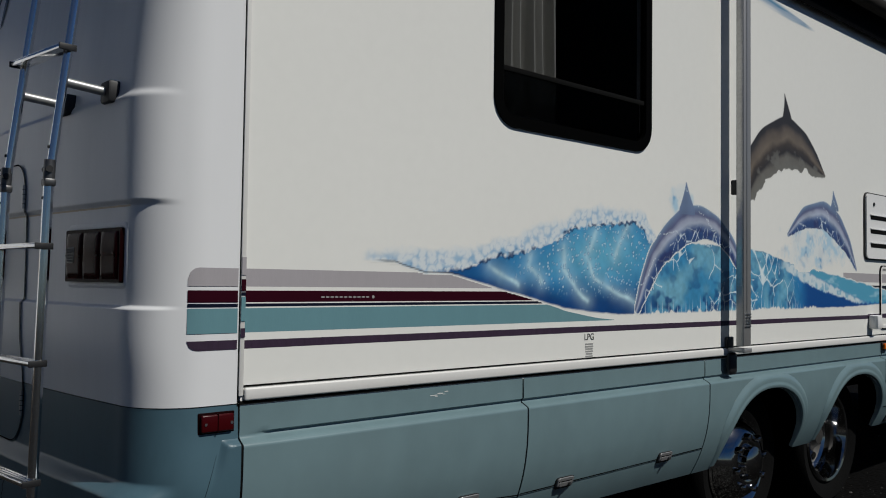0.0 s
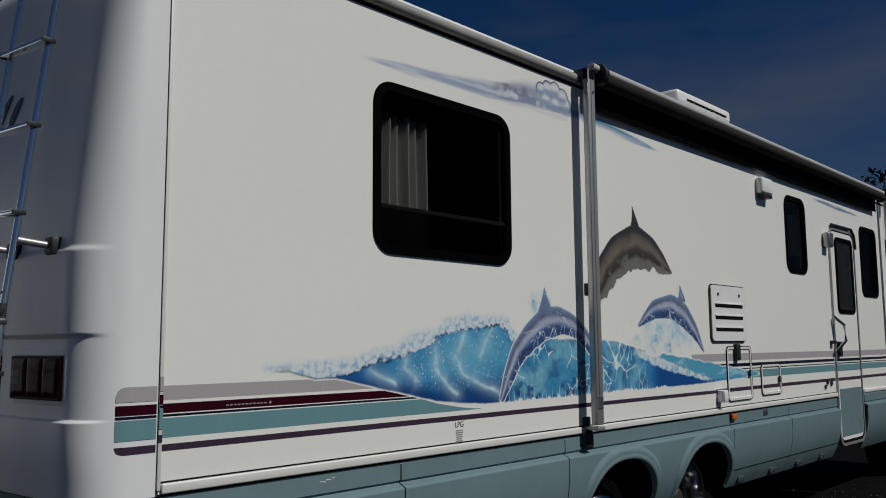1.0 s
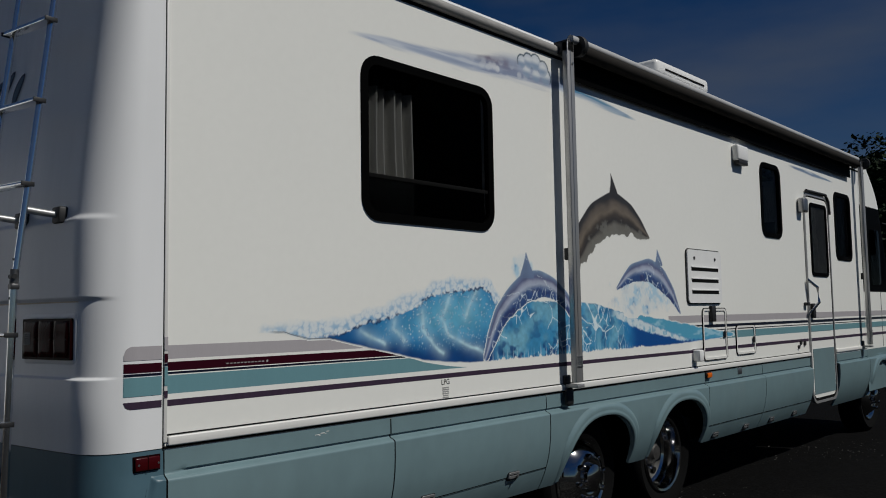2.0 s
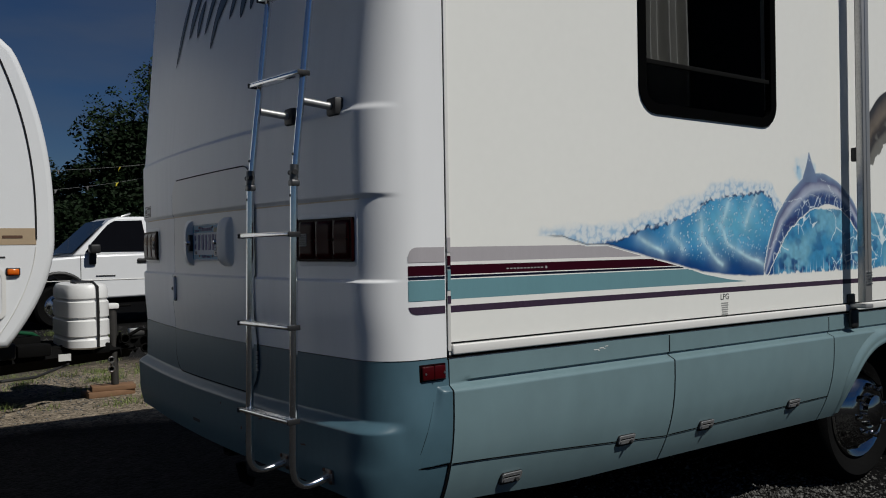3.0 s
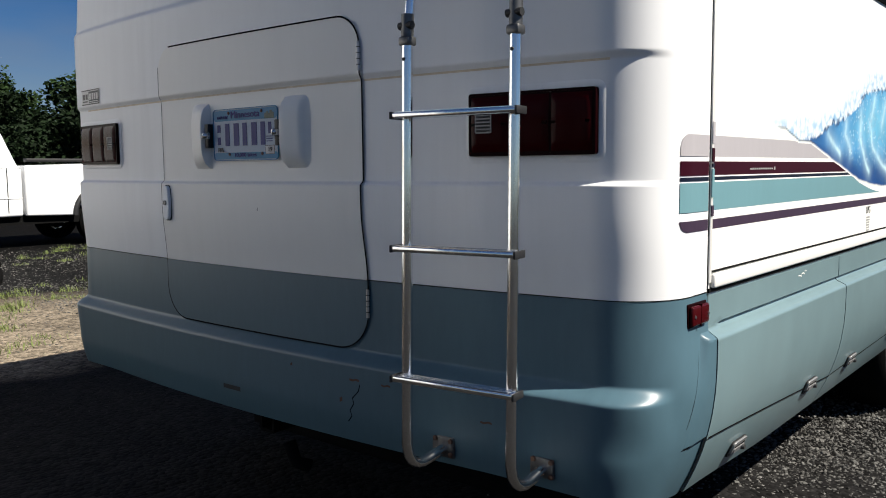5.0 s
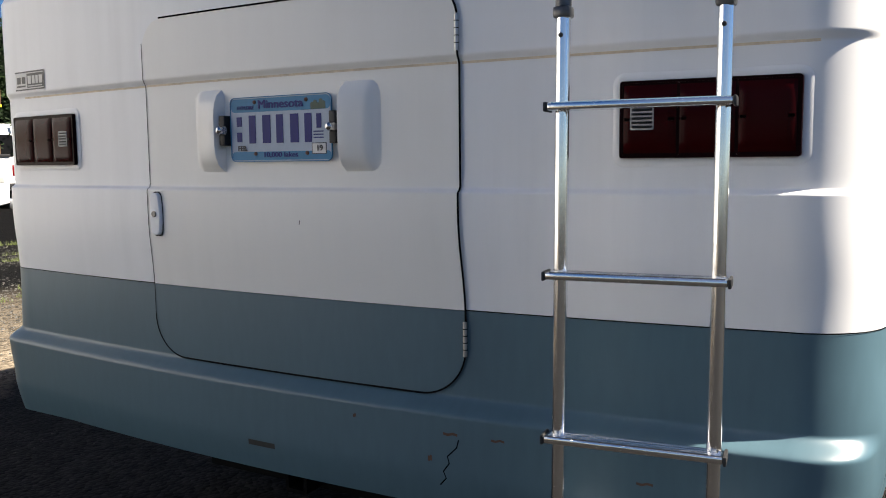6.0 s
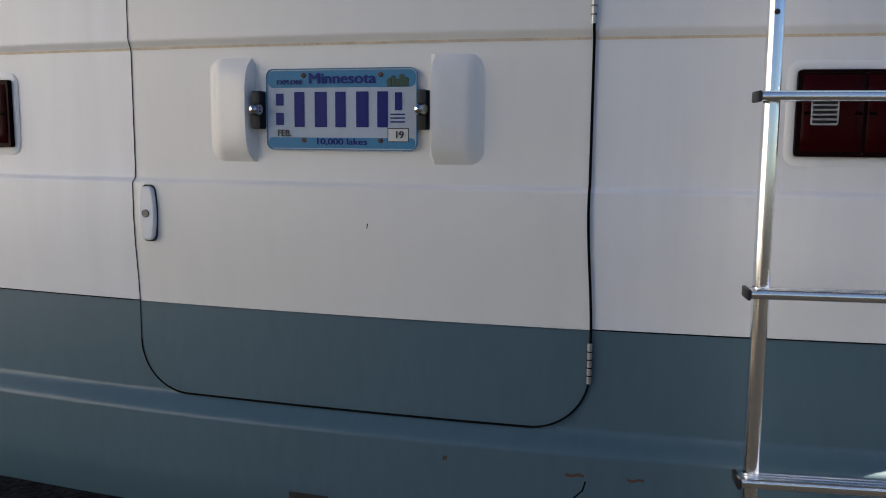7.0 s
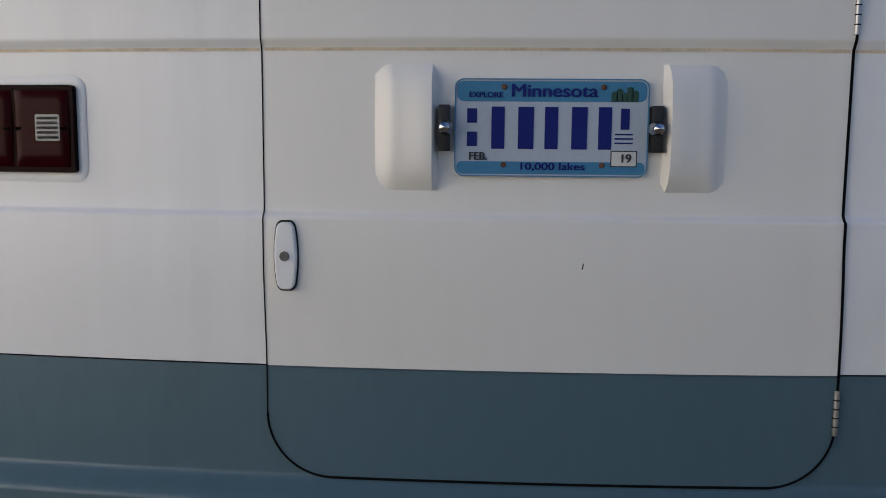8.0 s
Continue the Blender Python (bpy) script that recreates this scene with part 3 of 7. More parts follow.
def flange(x, z):
    """A shallow raised flange on the cap's side that carries on the step of the first door."""
    return 0.019 * smooth01(0.95, 0.72, z) * smooth01(-0.30, -0.10, x)


def cap_point(i, z, out=0.0):
    x, y, w = PLAN[i]
    side = min(1.0, max(0.0, -x / 0.265))
    turn_in = smooth01(0.0, 1.0, math.asin(min(1.0, max(0.0, (-0.10 - x) / RC))) / (math.pi / 2)) if x > -0.10 - RC else 1.0
    blend = w + (turn_in - w) * smooth01(0.742, 0.62, z)
    o = (lip(z) + roll_under(z)) * blend - roll_under(z) * turn_in + out
    nx, ny = (0.0, -1.0) if x > -0.1 else (-1.0, 0.0)
    if x <= -0.10 and (y < RC or y > WIDTH - RC):
        c = Vector((-0.10, RC if y < RC else WIDTH - RC))
        d = (Vector((x, y)) - c).normalized()
        nx, ny = d.x, d.y
    elif x > -0.1 and y > MID:
        ny = 1.0
    tuck = 0.10 * max(0.0, (0.80 - z) / 0.37) ** 2.2 * (1 - turn_in) - flange(x, z)
    px, py = x + nx * (o - tuck) + lean(z) * side, y + ny * (o - tuck)
    if z > 2.82:
        u = min((z - 2.82) / 0.26, 1.0)
        py += (0.05 * (1 - math.sqrt(max(0.0, 1 - u * u)))) * (1 if y < MID else -1) * (1 - w)
    return Vector((px, py, z))


def surf(y, z, out=0.0):
    """The rear face at that place, moved outwards."""
    return Vector((rear_x(y) - lip(z) + lean(z) - out, y, z))


def span(a, b, n):
    return [a + (b - a) * k / n for k in range(n + 1)]


BLUE_TOP = 0.963
low_z = span(0.44, 0.59, 5) + [0.596, 0.601, 0.605, 0.609, 0.613, 0.618, 0.63] + span(0.66, 0.73, 3) + span(0.732, 0.778, 17) + [0.79, 0.80] + [0.82, 0.84, 0.85, 0.857, 0.864, 0.871, 0.878, 0.90, BLUE_TOP]
bm = bmesh.new()
rows = []
for z in low_z:
    row = []
    for i, (x, y, w) in enumerate(PLAN):
        zz = z
        if z < 0.60:
            zz = z + (0.60 - z) / 0.16 * (0.022 + 0.050 * smooth01(0.0, 0.24, -x) + 0.014 * smooth01(0.02, 0.45, min(y, WIDTH - y)))
        row.append(cap_point(i, zz))
    rows.append(row)
grid(rows, bm, flip=True)
cap_low = cpart("rear_skirt", bm, M["blueshade"], "blue-grey moulded rear skirt with a stepped bumper")
s = cap_low.modifiers.new("thickness", "SOLIDIFY")
s.thickness, s.offset = 0.008, -1

up_z = span(BLUE_TOP + 0.003, 1.19, 5) + span(1.205, 1.241, 18) + span(1.28, 1.46, 4) + span(1.486, 1.511, 14) + span(1.56, 1.74, 4) + span(1.765, 1.81, 9) + span(1.9, 2.8, 9) + span(2.84, 3.08, 12)
bm = grid([[cap_point(i, z) for i in range(len(PLAN))] for z in up_z], flip=True)
cap_up = cpart("rear_cap", bm, M["cap"], "white moulded rear cap with horizontal ridges")
s = cap_up.modifiers.new("thickness", "SOLIDIFY")
s.thickness, s.offset = 0.008, -1
# dark joint where white meets blue
bm = grid([[cap_point(i, BLUE_TOP + d, 0.001) for i in range(len(PLAN))] for d in (0.0008, 0.0024)], flip=True)
cpart("joint_line", bm, M["gap"])

# windows: x from, to, z from, to, corner
WINDOWS = [(0.962, 1.912, 1.857, 2.632, 0.105), (5.62, 6.09, 2.05, 2.715, 0.10), (7.58, 8.12, 1.92, 2.64, 0.09)]
DOOR = (6.655, 7.375, 0.55, 2.535)
FRONT = 8.47


def cut_wall(x0, x1, z0, z1, holes, y0, y1):
    bm = bmesh.new()
    xs = sorted({x0, x1, *[h[0] for h in holes], *[h[1] for h in holes]})
    zs = sorted({z0, z1, *[h[2] for h in holes], *[h[3] for h in holes]})
    def solid(i, j):
        if i < 0 or j < 0 or i >= len(xs) - 1 or j >= len(zs) - 1:
            return False
        cx, cz = (xs[i] + xs[i + 1]) / 2, (zs[j] + zs[j + 1]) / 2
        return not any(h[0] < cx < h[1] and h[2] < cz < h[3] for h in holes)
    for i in range(len(xs) - 1):
        for j in range(len(zs) - 1):
            if not solid(i, j):
                continue
            a, b, c, d = xs[i], xs[i + 1], zs[j], zs[j + 1]
            q = lambda *p: bm.faces.new([bm.verts.new(v) for v in p])
            q((a, y0, c), (b, y0, c), (b, y0, d), (a, y0, d))
            q((a, y1, c), (a, y1, d), (b, y1, d), (b, y1, c))
            if not solid(i - 1, j):
                q((a, y0, c), (a, y0, d), (a, y1, d), (a, y1, c))
            if not solid(i + 1, j):
                q((b, y0, c), (b, y1, c), (b, y1, d), (b, y0, d))
            if not solid(i, j - 1):
                q((a, y0, c), (a, y1, c), (b, y1, c), (b, y0, c))
            if not solid(i, j + 1):
                q((a, y0, d), (b, y0, d), (b, y1, d), (a, y1, d))
    bmesh.ops.remove_doubles(bm, verts=bm.verts, dist=1e-5)
    return bm


holes = [(a + 0.03, b - 0.03, c + 0.03, d - 0.03) for a, b, c, d, r in WINDOWS]
holes.append((DOOR[0] + 0.03, DOOR[1] - 0.03, 0.955, DOOR[3] - 0.04))
cpart("side_wall", cut_wall(0.004, FRONT, 0.955, 2.985, holes, 0.0, 0.05), M["white"], "flat white fibreglass side wall", smooth=False)
cpart("side_wall", cut_wall(0.004, FRONT, 0.955, 2.985, [], WIDTH - 0.05, WIDTH), M["white"], smooth=False)
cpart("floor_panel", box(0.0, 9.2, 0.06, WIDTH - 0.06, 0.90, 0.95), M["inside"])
# near-black panels added to stand in for the dark room behind the glass
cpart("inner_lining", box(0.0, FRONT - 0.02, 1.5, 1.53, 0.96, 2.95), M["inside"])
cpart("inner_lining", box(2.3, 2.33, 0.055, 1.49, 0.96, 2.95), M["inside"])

# roof with rounded edges, and its white edge trim
def roof_profile(x):
    out = []
    for k in range(9):
        a = radians(90 * k / 8)
        out.append((x, 0.115 - 0.12 * math.cos(a), 2.985 + 0.10 * math.sin(a)))
    out += [(x, MID, 3.13)]
    return out + [(p[0], WIDTH - p[1], p[2]) for p in out[-2::-1]]


cpart("roof", grid([roof_profile(x) for x in (-0.02, 2.0, 4.0, 6.0, FRONT + 0.15)], flip=True), M["cap"], "white rounded fibreglass roof")
cpart("roof_trim", tube([(-0.01, -0.006, 2.990), (2.62, -0.006, 2.990)], 0.030, 12), M["rooftrim"], "grimy white roof edge trim")
cpart("roof_seam", box(0.0, 8.5, -0.004, 0.004, 2.945, 2.962), M["gap"])

# vertical seam at the cap
cpart("seam_trim", box(-0.003, 0.011, -0.005, 0.004, 0.985, 2.96, 0.002), M["trim"])
cpart("seam_gap", box(-0.0055, -0.003, -0.0012, 0.005, 0.958, 2.96), M["gap"])

# windows
def window(spec, curtain=False, slats=False):
    x0, x1, z0, z1, r = spec
    w = cpart("window", ring_slab(rounded(x0, x1, z0, z1, r), rounded(x0, x1, z0, z1, r, inset=0.042), lambda a, b, d: (a, -0.008 + d, b), 0.03), M["frame"], "dark tinted window in a black rounded frame")
    pane = sub("pane", slab(rounded(x0, x1, z0, z1, r, inset=0.03), lambda a, b, d: (a, 0.006 + d, b), 0.005), M["tint"], w, smooth=False)
    pane.visible_shadow = False
    return w


big = window(WINDOWS[0])
zt = WINDOWS[0][2] + 0.212
sub("sash_bar", box(1.0, 1.875, 0.001, 0.012, zt - 0.010, zt + 0.010, 0.003), M["gap"], big)
window(WINDOWS[1])
window(WINDOWS[2])


def curtain_sheet(x0, x1, z0, z1, y, folds):
    n = folds * 10
    top = []
    for k in range(n + 1):
        u = k / n
        x = x0 + (x1 - x0) * u
        yy = y + 0.022 * math.sin(u * folds * 2 * math.pi) + 0.008 * math.sin(u * 17)
        top.append((x, yy))
    rows = []
    for j in range(9):
        v = j / 8
        rows.append([(x + 0.015 * math.sin(3 * v + x * 9) * v, yy * (1 + 0.05 * v), z1 - (z1 - z0) * v) for x, yy in top])
    return grid(rows)


# added dark sheet that dims the curtain below the sash bar
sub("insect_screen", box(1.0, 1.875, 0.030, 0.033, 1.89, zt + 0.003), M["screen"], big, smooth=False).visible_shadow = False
cur = cpart("curtain", curtain_sheet(1.03, 1.385, 1.90, 2.52, 0.10, 6), M["curtain"], "pale gathered curtain behind dark glass")
# near-black valance strip above the curtain
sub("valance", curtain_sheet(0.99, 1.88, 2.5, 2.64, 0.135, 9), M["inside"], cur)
blind = cpart("window_blind", box(5.66, 5.80, 0.09, 0.095, 2.33, 2.36, 0.001), M["curtain"], "pale louvred blind slats")
for k in range(6):
    sub("slat", box(5.66, 5.80, 0.088, 0.097, 2.38 + 0.035 * k, 2.402 + 0.035 * k, 0.001), M["curtain"], blind)

# lower rail
cpart("rub_rail", box(0.012, 6.66, -0.013, 0.001, 0.972, 1.007, 0.006, 3), M["trim"], "white half-round rub rail")
cpart("rub_rail", box(7.42, FRONT, -0.013, 0.001, 0.972, 1.007, 0.006, 3), M["trim"])
cpart("rail_gap", box(0.0, 6.66, -0.004, 0.02, 0.962, 0.9715), M["gap"])
cpart("rail_seam", box(0.012, 6.66, -0.0025, 0.004, 1.0085, 1.0135), M["gap"])


# skirt panels: (depth, height) profile
def skirt_y(z, cut=1.0):
    y = -0.001
    ledge = smooth01(0.876, 0.853, z)
    y += 0.010 * smooth01(0.886, 0.880, z) * cut * (1 - ledge)
    y -= 0.026 * ledge
    if z < 0.80:
        u = (0.80 - z) / 0.37
        y += 0.10 * u ** 2.2
    return y


SK_Z = [0.43, 0.45, 0.465, 0.48, 0.495, 0.51, 0.525, 0.54, 0.555, 0.57, 0.585, 0.60, 0.615, 0.635, 0.66, 0.72, 0.78, 0.82, 0.848, 0.852, 0.857, 0.862, 0.867, 0.872, 0.877, 0.880, 0.883, 0.886, 0.90, 0.958]
ARCHES = [(2.93, 0.40, 0.37), (4.0, 0.40, 0.37), (8.98, 0.40, 0.40)]


def arch_z(x):
    z = 0.43 + 0.034 * smooth01(0.7, 0.0, x)
    for c, half, high in ARCHES:
        u = (x - c) / (half + 0.012)
        if abs(u) < 1:
            z = max(z, 0.41 + (high + 0.012) * math.sqrt(1 - abs(u) ** 2.3))
    return z


def skirt(name, x0, x1, ledge_from=None, label="", depth=True):
    n = max(2, int((x1 - x0) / 0.02)) if any(x0 < c < x1 for c, _, _ in ARCHES) else 48
    xs = span(x0, x1, n)
    rows = []
    for z in SK_Z:
        row = []
        for x in xs:
            zz = arch_z(x)
            zq = 0.82 - (0.82 - zz) * (0.82 - z) / (0.82 - 0.43) if z < 0.82 else z
            y = skirt_y(zq, smooth01(0.05, 0.10, x))
            row.append((x, y, zq))
        rows.append(row)
    ob = cpart(name, grid(rows), M["blue"], label)
    m = ob.modifiers.new("thickness", "SOLIDIFY")
    m.thickness, m.offset = 0.02, -1
    return ob


G = 0.004
SEAMS = [0.0, 1.128, 2.35, 4.40, 5.49, 6.66]
panels = []
for a, b in zip(SEAMS, SEAMS[1:]):
    arch = a > 2 and b < 4.5
    p = skirt("wheel_arch_panel" if arch else "compartment_door", a + G, b - G, None,
              "blue-grey panel with two flared wheel arches" if arch else "blue-grey storage compartment door with a stepped top")
    panels.append(p)
panels.append(skirt("compartment_door", 7.44, FRONT - G))
front_skirt = skirt("front_skirt", FRONT + G, 9.46, None, "blue-grey front corner skirt with a wheel arch")
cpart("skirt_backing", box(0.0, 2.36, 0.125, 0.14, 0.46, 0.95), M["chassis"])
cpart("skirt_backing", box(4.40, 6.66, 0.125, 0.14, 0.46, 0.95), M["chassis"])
for x in SEAMS[0:5]:
    bm = grid([[(x - G - 0.001, skirt_y(z) + 0.0025, z), (x + G + 0.001, skirt_y(z) + 0.0025, z)] for z in SK_Z if z > arch_z(x) + 0.004])
    cpart("panel_gap", bm, M["gap"])


# the line across the lower third of the doors, and their latches
def hem_z(x):
    if x < 1.128:
        return 0.612 - 0.074 * (max(x, 0.0) / 1.128) ** 1.15
    return 0.541 + 0.018 * min((x - 1.128) / 1.2, 1.0)


def door_line(x0, x1):
    rows = [[], []]
    for x in span(x0, x1, 20):
        for row, dz in zip(rows, (-0.0024, 0.0024)):
            z = hem_z(x) + dz
            row.append((x, skirt_y(z) - 0.0030, z))
    return grid(rows)


for (a, b), p in zip(((0.0, 1.128), (1.128, 2.35), (4.40, 5.49), (5.49, 6.66)), (panels[0], panels[1], panels[3], panels[4])):
    sub("hem_line", door_line(a + 0.004, b - 0.004), M["gap"], p)


def latch(x, z, parent):
    """A flush paddle latch: bright rounded case, dark slot, lifting lip and key barrel."""
    tilt = (skirt_y(z + 0.02) - skirt_y(z - 0.02)) / 0.04
    def face(out):
        return lambda a, b, d: (a, skirt_y(z) + tilt * (b - z) - out + d, b)
    # black base stands in for the shadow in the latch's recess
    o = part("latch", slab(rounded(x - 0.050, x + 0.050, z - 0.023, z + 0.023, 0.012), face(0.005), 0.012), M["black"], parent, "small chromed paddle latch")
    case = part("case", slab(rounded(x - 0.046, x + 0.046, z - 0.014, z + 0.021, 0.010), face(0.011), 0.008), M["latchmetal"], o)
    e = case.modifiers.new("edge", "BEVEL")
    e.width, e.segments, e.limit_method = 0.002, 2, "ANGLE"
    part("slot", slab(rounded(x - 0.040, x + 0.034, z + 0.0045, z + 0.0085, 0.0018), face(0.0118), 0.002), M["gap"], o)
    part("lip", slab(rounded(x - 0.036, x + 0.036, z - 0.012, z + 0.002, 0.005), face(0.0145), 0.006), M["latchmetal"], o)
    part("key_barrel", lathe([(0.0065, -0.021), (0.0075, -0.010)], "y", (x + 0.018, skirt_y(z), z - 0.005), 12), M["darksteel"], o)
    return o


for x, p in ((0.285, 0), (0.865, 0), (1.375, 1), (2.04, 1), (4.62, 3), (5.2, 3), (5.75, 4), (6.3, 4)):
    latch(x, (0.47 if x > 4 else hem_z(x) + 0.004) if x > 0.5 else 0.512, panels[p])
bpy.context.view_layer.update()


# flared arch lips
def arch_lip(c, half, high, parent):
    rows = []
    for k in range(33):
        t = math.pi * k / 32
        ex = math.copysign(abs(math.cos(t)) ** 0.87, math.cos(t))
        ez = max(0.0, math.sin(t)) ** 0.87
        row = []
        full = smooth01(0.0, 0.55, math.sin(t))
        for dr, dy in ((-0.004, 0.014), (-0.004, -0.002), (0.0, -0.011), (0.008, -0.0145), (0.016, -0.0145), (0.023, -0.0115), (0.032, -0.0115), (0.046, -0.0125), (0.056, -0.0095), (0.066, -0.004), (0.076, 0.001)):
            k2 = 0.45 + 0.55 * full
            x, z = c + ex * (half + dr * k2), 0.445 + ez * (high - 0.02 + dr)
            base = skirt_y(max(z, 0.43))
            row.append((x, base + dy * (0.35 + 0.65 * full if dy < 0 else 1.0) - 0.002, z))
        rows.append(row)
    o = part("arch_lip", grid(rows), M["blue"], parent)
    m = o.modifiers.new("thickness", "SOLIDIFY")
    m.thickness, m.offset = 0.006, -1


for (c, half, high), p in zip(ARCHES, (panels[2], panels[2], front_skirt)):
    arch_lip(c, half, high, p)

# a raised flange on the cap's side carries on the step of the first door
def flange_point(u, v, lift=1.0):
    z = 0.612 + 0.264 * v
    x = -0.003 - (0.135 - 0.085 * v) * u
    base = 0.10 * max(0.0, (0.80 - z) / 0.37) ** 2.2 + (0.0 if x > -0.10 else RC - math.sqrt(RC * RC - (x + 0.10) ** 2))
    base -= flange(x, z)
    rise = min(smooth01(0.0, 0.5, 1 - u), smooth01(0.0, 0.02, v), smooth01(1.0, 0.92, v))
    return (x, base + 0.0015 - (0.0280 - flange(x, z)) * rise * lift, z)


us = [0, 0.2, 0.4, 0.6, 0.7, 0.8, 0.84, 0.87, 0.90, 0.93, 0.96, 0.985, 1.0]
vs = [0, 0.008, 0.016, 0.025, 0.035, 0.05] + span(0.1, 0.88, 9) + [0.905, 0.925, 0.945, 0.965, 0.985, 1.0]
cpart("flange_panel", grid([[flange_point(u, v) for u in us] for v in vs], flip=True), M["blueshade"])
edge_line = [flange_point(1.0, 0.85 - 0.85 * k / 12, 0) for k in range(13)] + [flange_point(1 - k / 8, 0.0, 0) for k in range(1, 9)]
cpart("flange_line", tube([(x, y - 0.001, z) for x, y, z in edge_line], [0.0006 + 0.0001 * k for k in range(13)] + [0.0024] * 8, 6), M["gap"])

# wheels
def wheel(x, dish, y=0.15):
    w = cpart("wheel", lathe([(0.255, 0.03), (0.30, 0.0), (0.36, -0.012), (0.392, 0.012), (0.403, 0.05), (0.403, 0.19), (0.39, 0.23), (0.30, 0.245)], "y", (x, y, 0.403), 56, closed=False), M["tyre"], "black tyre on a chromed wheel")
    if dish:
        prof = [(0.268, 0.012), (0.262, 0.0), (0.247, 0.004), (0.238, 0.02), (0.230, 0.10), (0.224, 0.12), (0.20, 0.135)]
        # the darkness inside the deep dish is put into the drum's colour
        sub("drum", lathe([(0.20, 0.130), (0.18, 0.155), (0.15, 0.16), (0.085, 0.15), (0.08, 0.09), (0.05, 0.06), (0.0, 0.055)], "y", (x, y, 0.403), 40, closed=False), M["drum"], w)
        nut_y, nut_r = 0.145, 0.115
    else:
        prof = [(0.268, 0.012), (0.262, 0.0), (0.245, 0.006), (0.225, 0.02), (0.20, 0.0), (0.165, -0.045), (0.12, -0.06), (0.09, -0.05), (0.082, -0.085), (0.05, -0.10), (0.0, -0.10)]
        nut_y, nut_r = -0.055, 0.135
    rim = sub("rim", lathe(prof, "y", (x, y, 0.403), 56, closed=False), M["wheelchrome"], w, "polished chrome wheel cover")
    for k in range(8):
        a = 2 * math.pi * k / 8 + 0.2
        c = (x + nut_r * math.cos(a), y + nut_y, 0.403 + nut_r * math.sin(a))
        sub("lug_nut", lathe([(0.018, 0.01), (0.018, -0.022), (0.012, -0.03), (0.0, -0.03)], "y", c, 8), M["wheelchrome"], w)
    for k in range(8):
        a = 2 * math.pi * (k + 0.5) / 8 + 0.2
        rr = 0.19 if not dish else 0.178
        c = (x + rr * math.cos(a), y + (0.008 if not dish else 0.139), 0.403 + rr * math.sin(a))
        sub("hand_hole", lathe([(0.0, -0.004), (0.024, -0.004), (0.026, 0.004)], "y", c, 12), M["gap"], w)


wheel(2.93, False)
wheel(4.0, True)
wheel(8.98, False)
for x in (2.93, 4.0, 8.98):
    wfar = cpart("wheel", lathe([(0.25, 0.0), (0.36, 0.0), (0.403, 0.05), (0.403, 0.19), (0.36, 0.24), (0.25, 0.24)], "y", (x, 2.2, 0.403), 40), M["tyre"])
    cpart("axle", tube([(x, 0.3, 0.403), (x, 2.25, 0.403)], 0.06), M["chassis"])
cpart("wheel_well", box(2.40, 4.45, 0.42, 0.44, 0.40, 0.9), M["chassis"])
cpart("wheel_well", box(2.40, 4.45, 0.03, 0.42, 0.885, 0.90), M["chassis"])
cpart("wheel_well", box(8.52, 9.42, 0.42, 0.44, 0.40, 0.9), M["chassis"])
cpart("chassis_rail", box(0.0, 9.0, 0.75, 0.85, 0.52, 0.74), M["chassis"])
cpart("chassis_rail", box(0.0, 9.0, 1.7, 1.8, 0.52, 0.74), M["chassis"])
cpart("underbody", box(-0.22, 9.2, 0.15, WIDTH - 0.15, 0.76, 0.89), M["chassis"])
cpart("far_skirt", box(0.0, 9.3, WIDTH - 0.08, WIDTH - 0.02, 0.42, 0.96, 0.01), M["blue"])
# flap widened to the far side as a dark sheet for the underbody's shade
cpart("mud_flap", box(0.55, 0.57, 0.30, 2.46, 0.05, 0.76, 0.004), M["chassis"], "black mud flap, widened as a dark sheet for underbody shade")

# ---- stripes and mural on the side ----
def lerp_line(x, pts):
    return np.interp(x, [p[0] for p in pts], [p[1] for p in pts])


WAVE_LOW = [(0.40, 1.366), (0.53, 1.360), (0.66, 1.327), (0.77, 1.330), (0.9, 1.302), (1.2, 1.241), (1.36, 1.208), (1.53, 1.191), (1.72, 1.178), (3.46, 1.186), (3.85, 1.188), (4.2, 1.196), (4.48, 1.204), (4.95, 1.220)]


def stripe(name, mat, x0, x1, z0, z1, label, rough_end=True, parent=None):
    """A flat stripe that stops short of the wave's lower edge."""
    xs = span(x0, x1, 120)
    rows = [[], []]
    for x in xs:
        top = z1
        if rough_end and 0.5 < x < 2.2:
            edge = [p for p in WAVE_LOW if p[0] != 0.66]
            top = min(z1, float(lerp_line(x, edge)) - 0.006 - 0.018 * smooth01(1.2, 1.65, x))
        if top <= z0 + 0.001:
            break
        rows[0].append((x, -0.00012, z0))
        rows[1].append((x, -0.00012, top))
    return cpart(name, grid(rows), mat, label, smooth=False)


BANDS = [("grey", 1.281, 1.330, 1.2, 1.333, 1.386), ("maroon", 1.238, 1.270, 1.4, 1.290, 1.314), ("navy", 1.226, 1.2345, 1.5, 1.268, 1.276), ("teal", 1.156, 1.222, 1.9, 1.202, 1.259), ("purple", 1.112, 1.137, 4.0, 1.118, 1.154)]
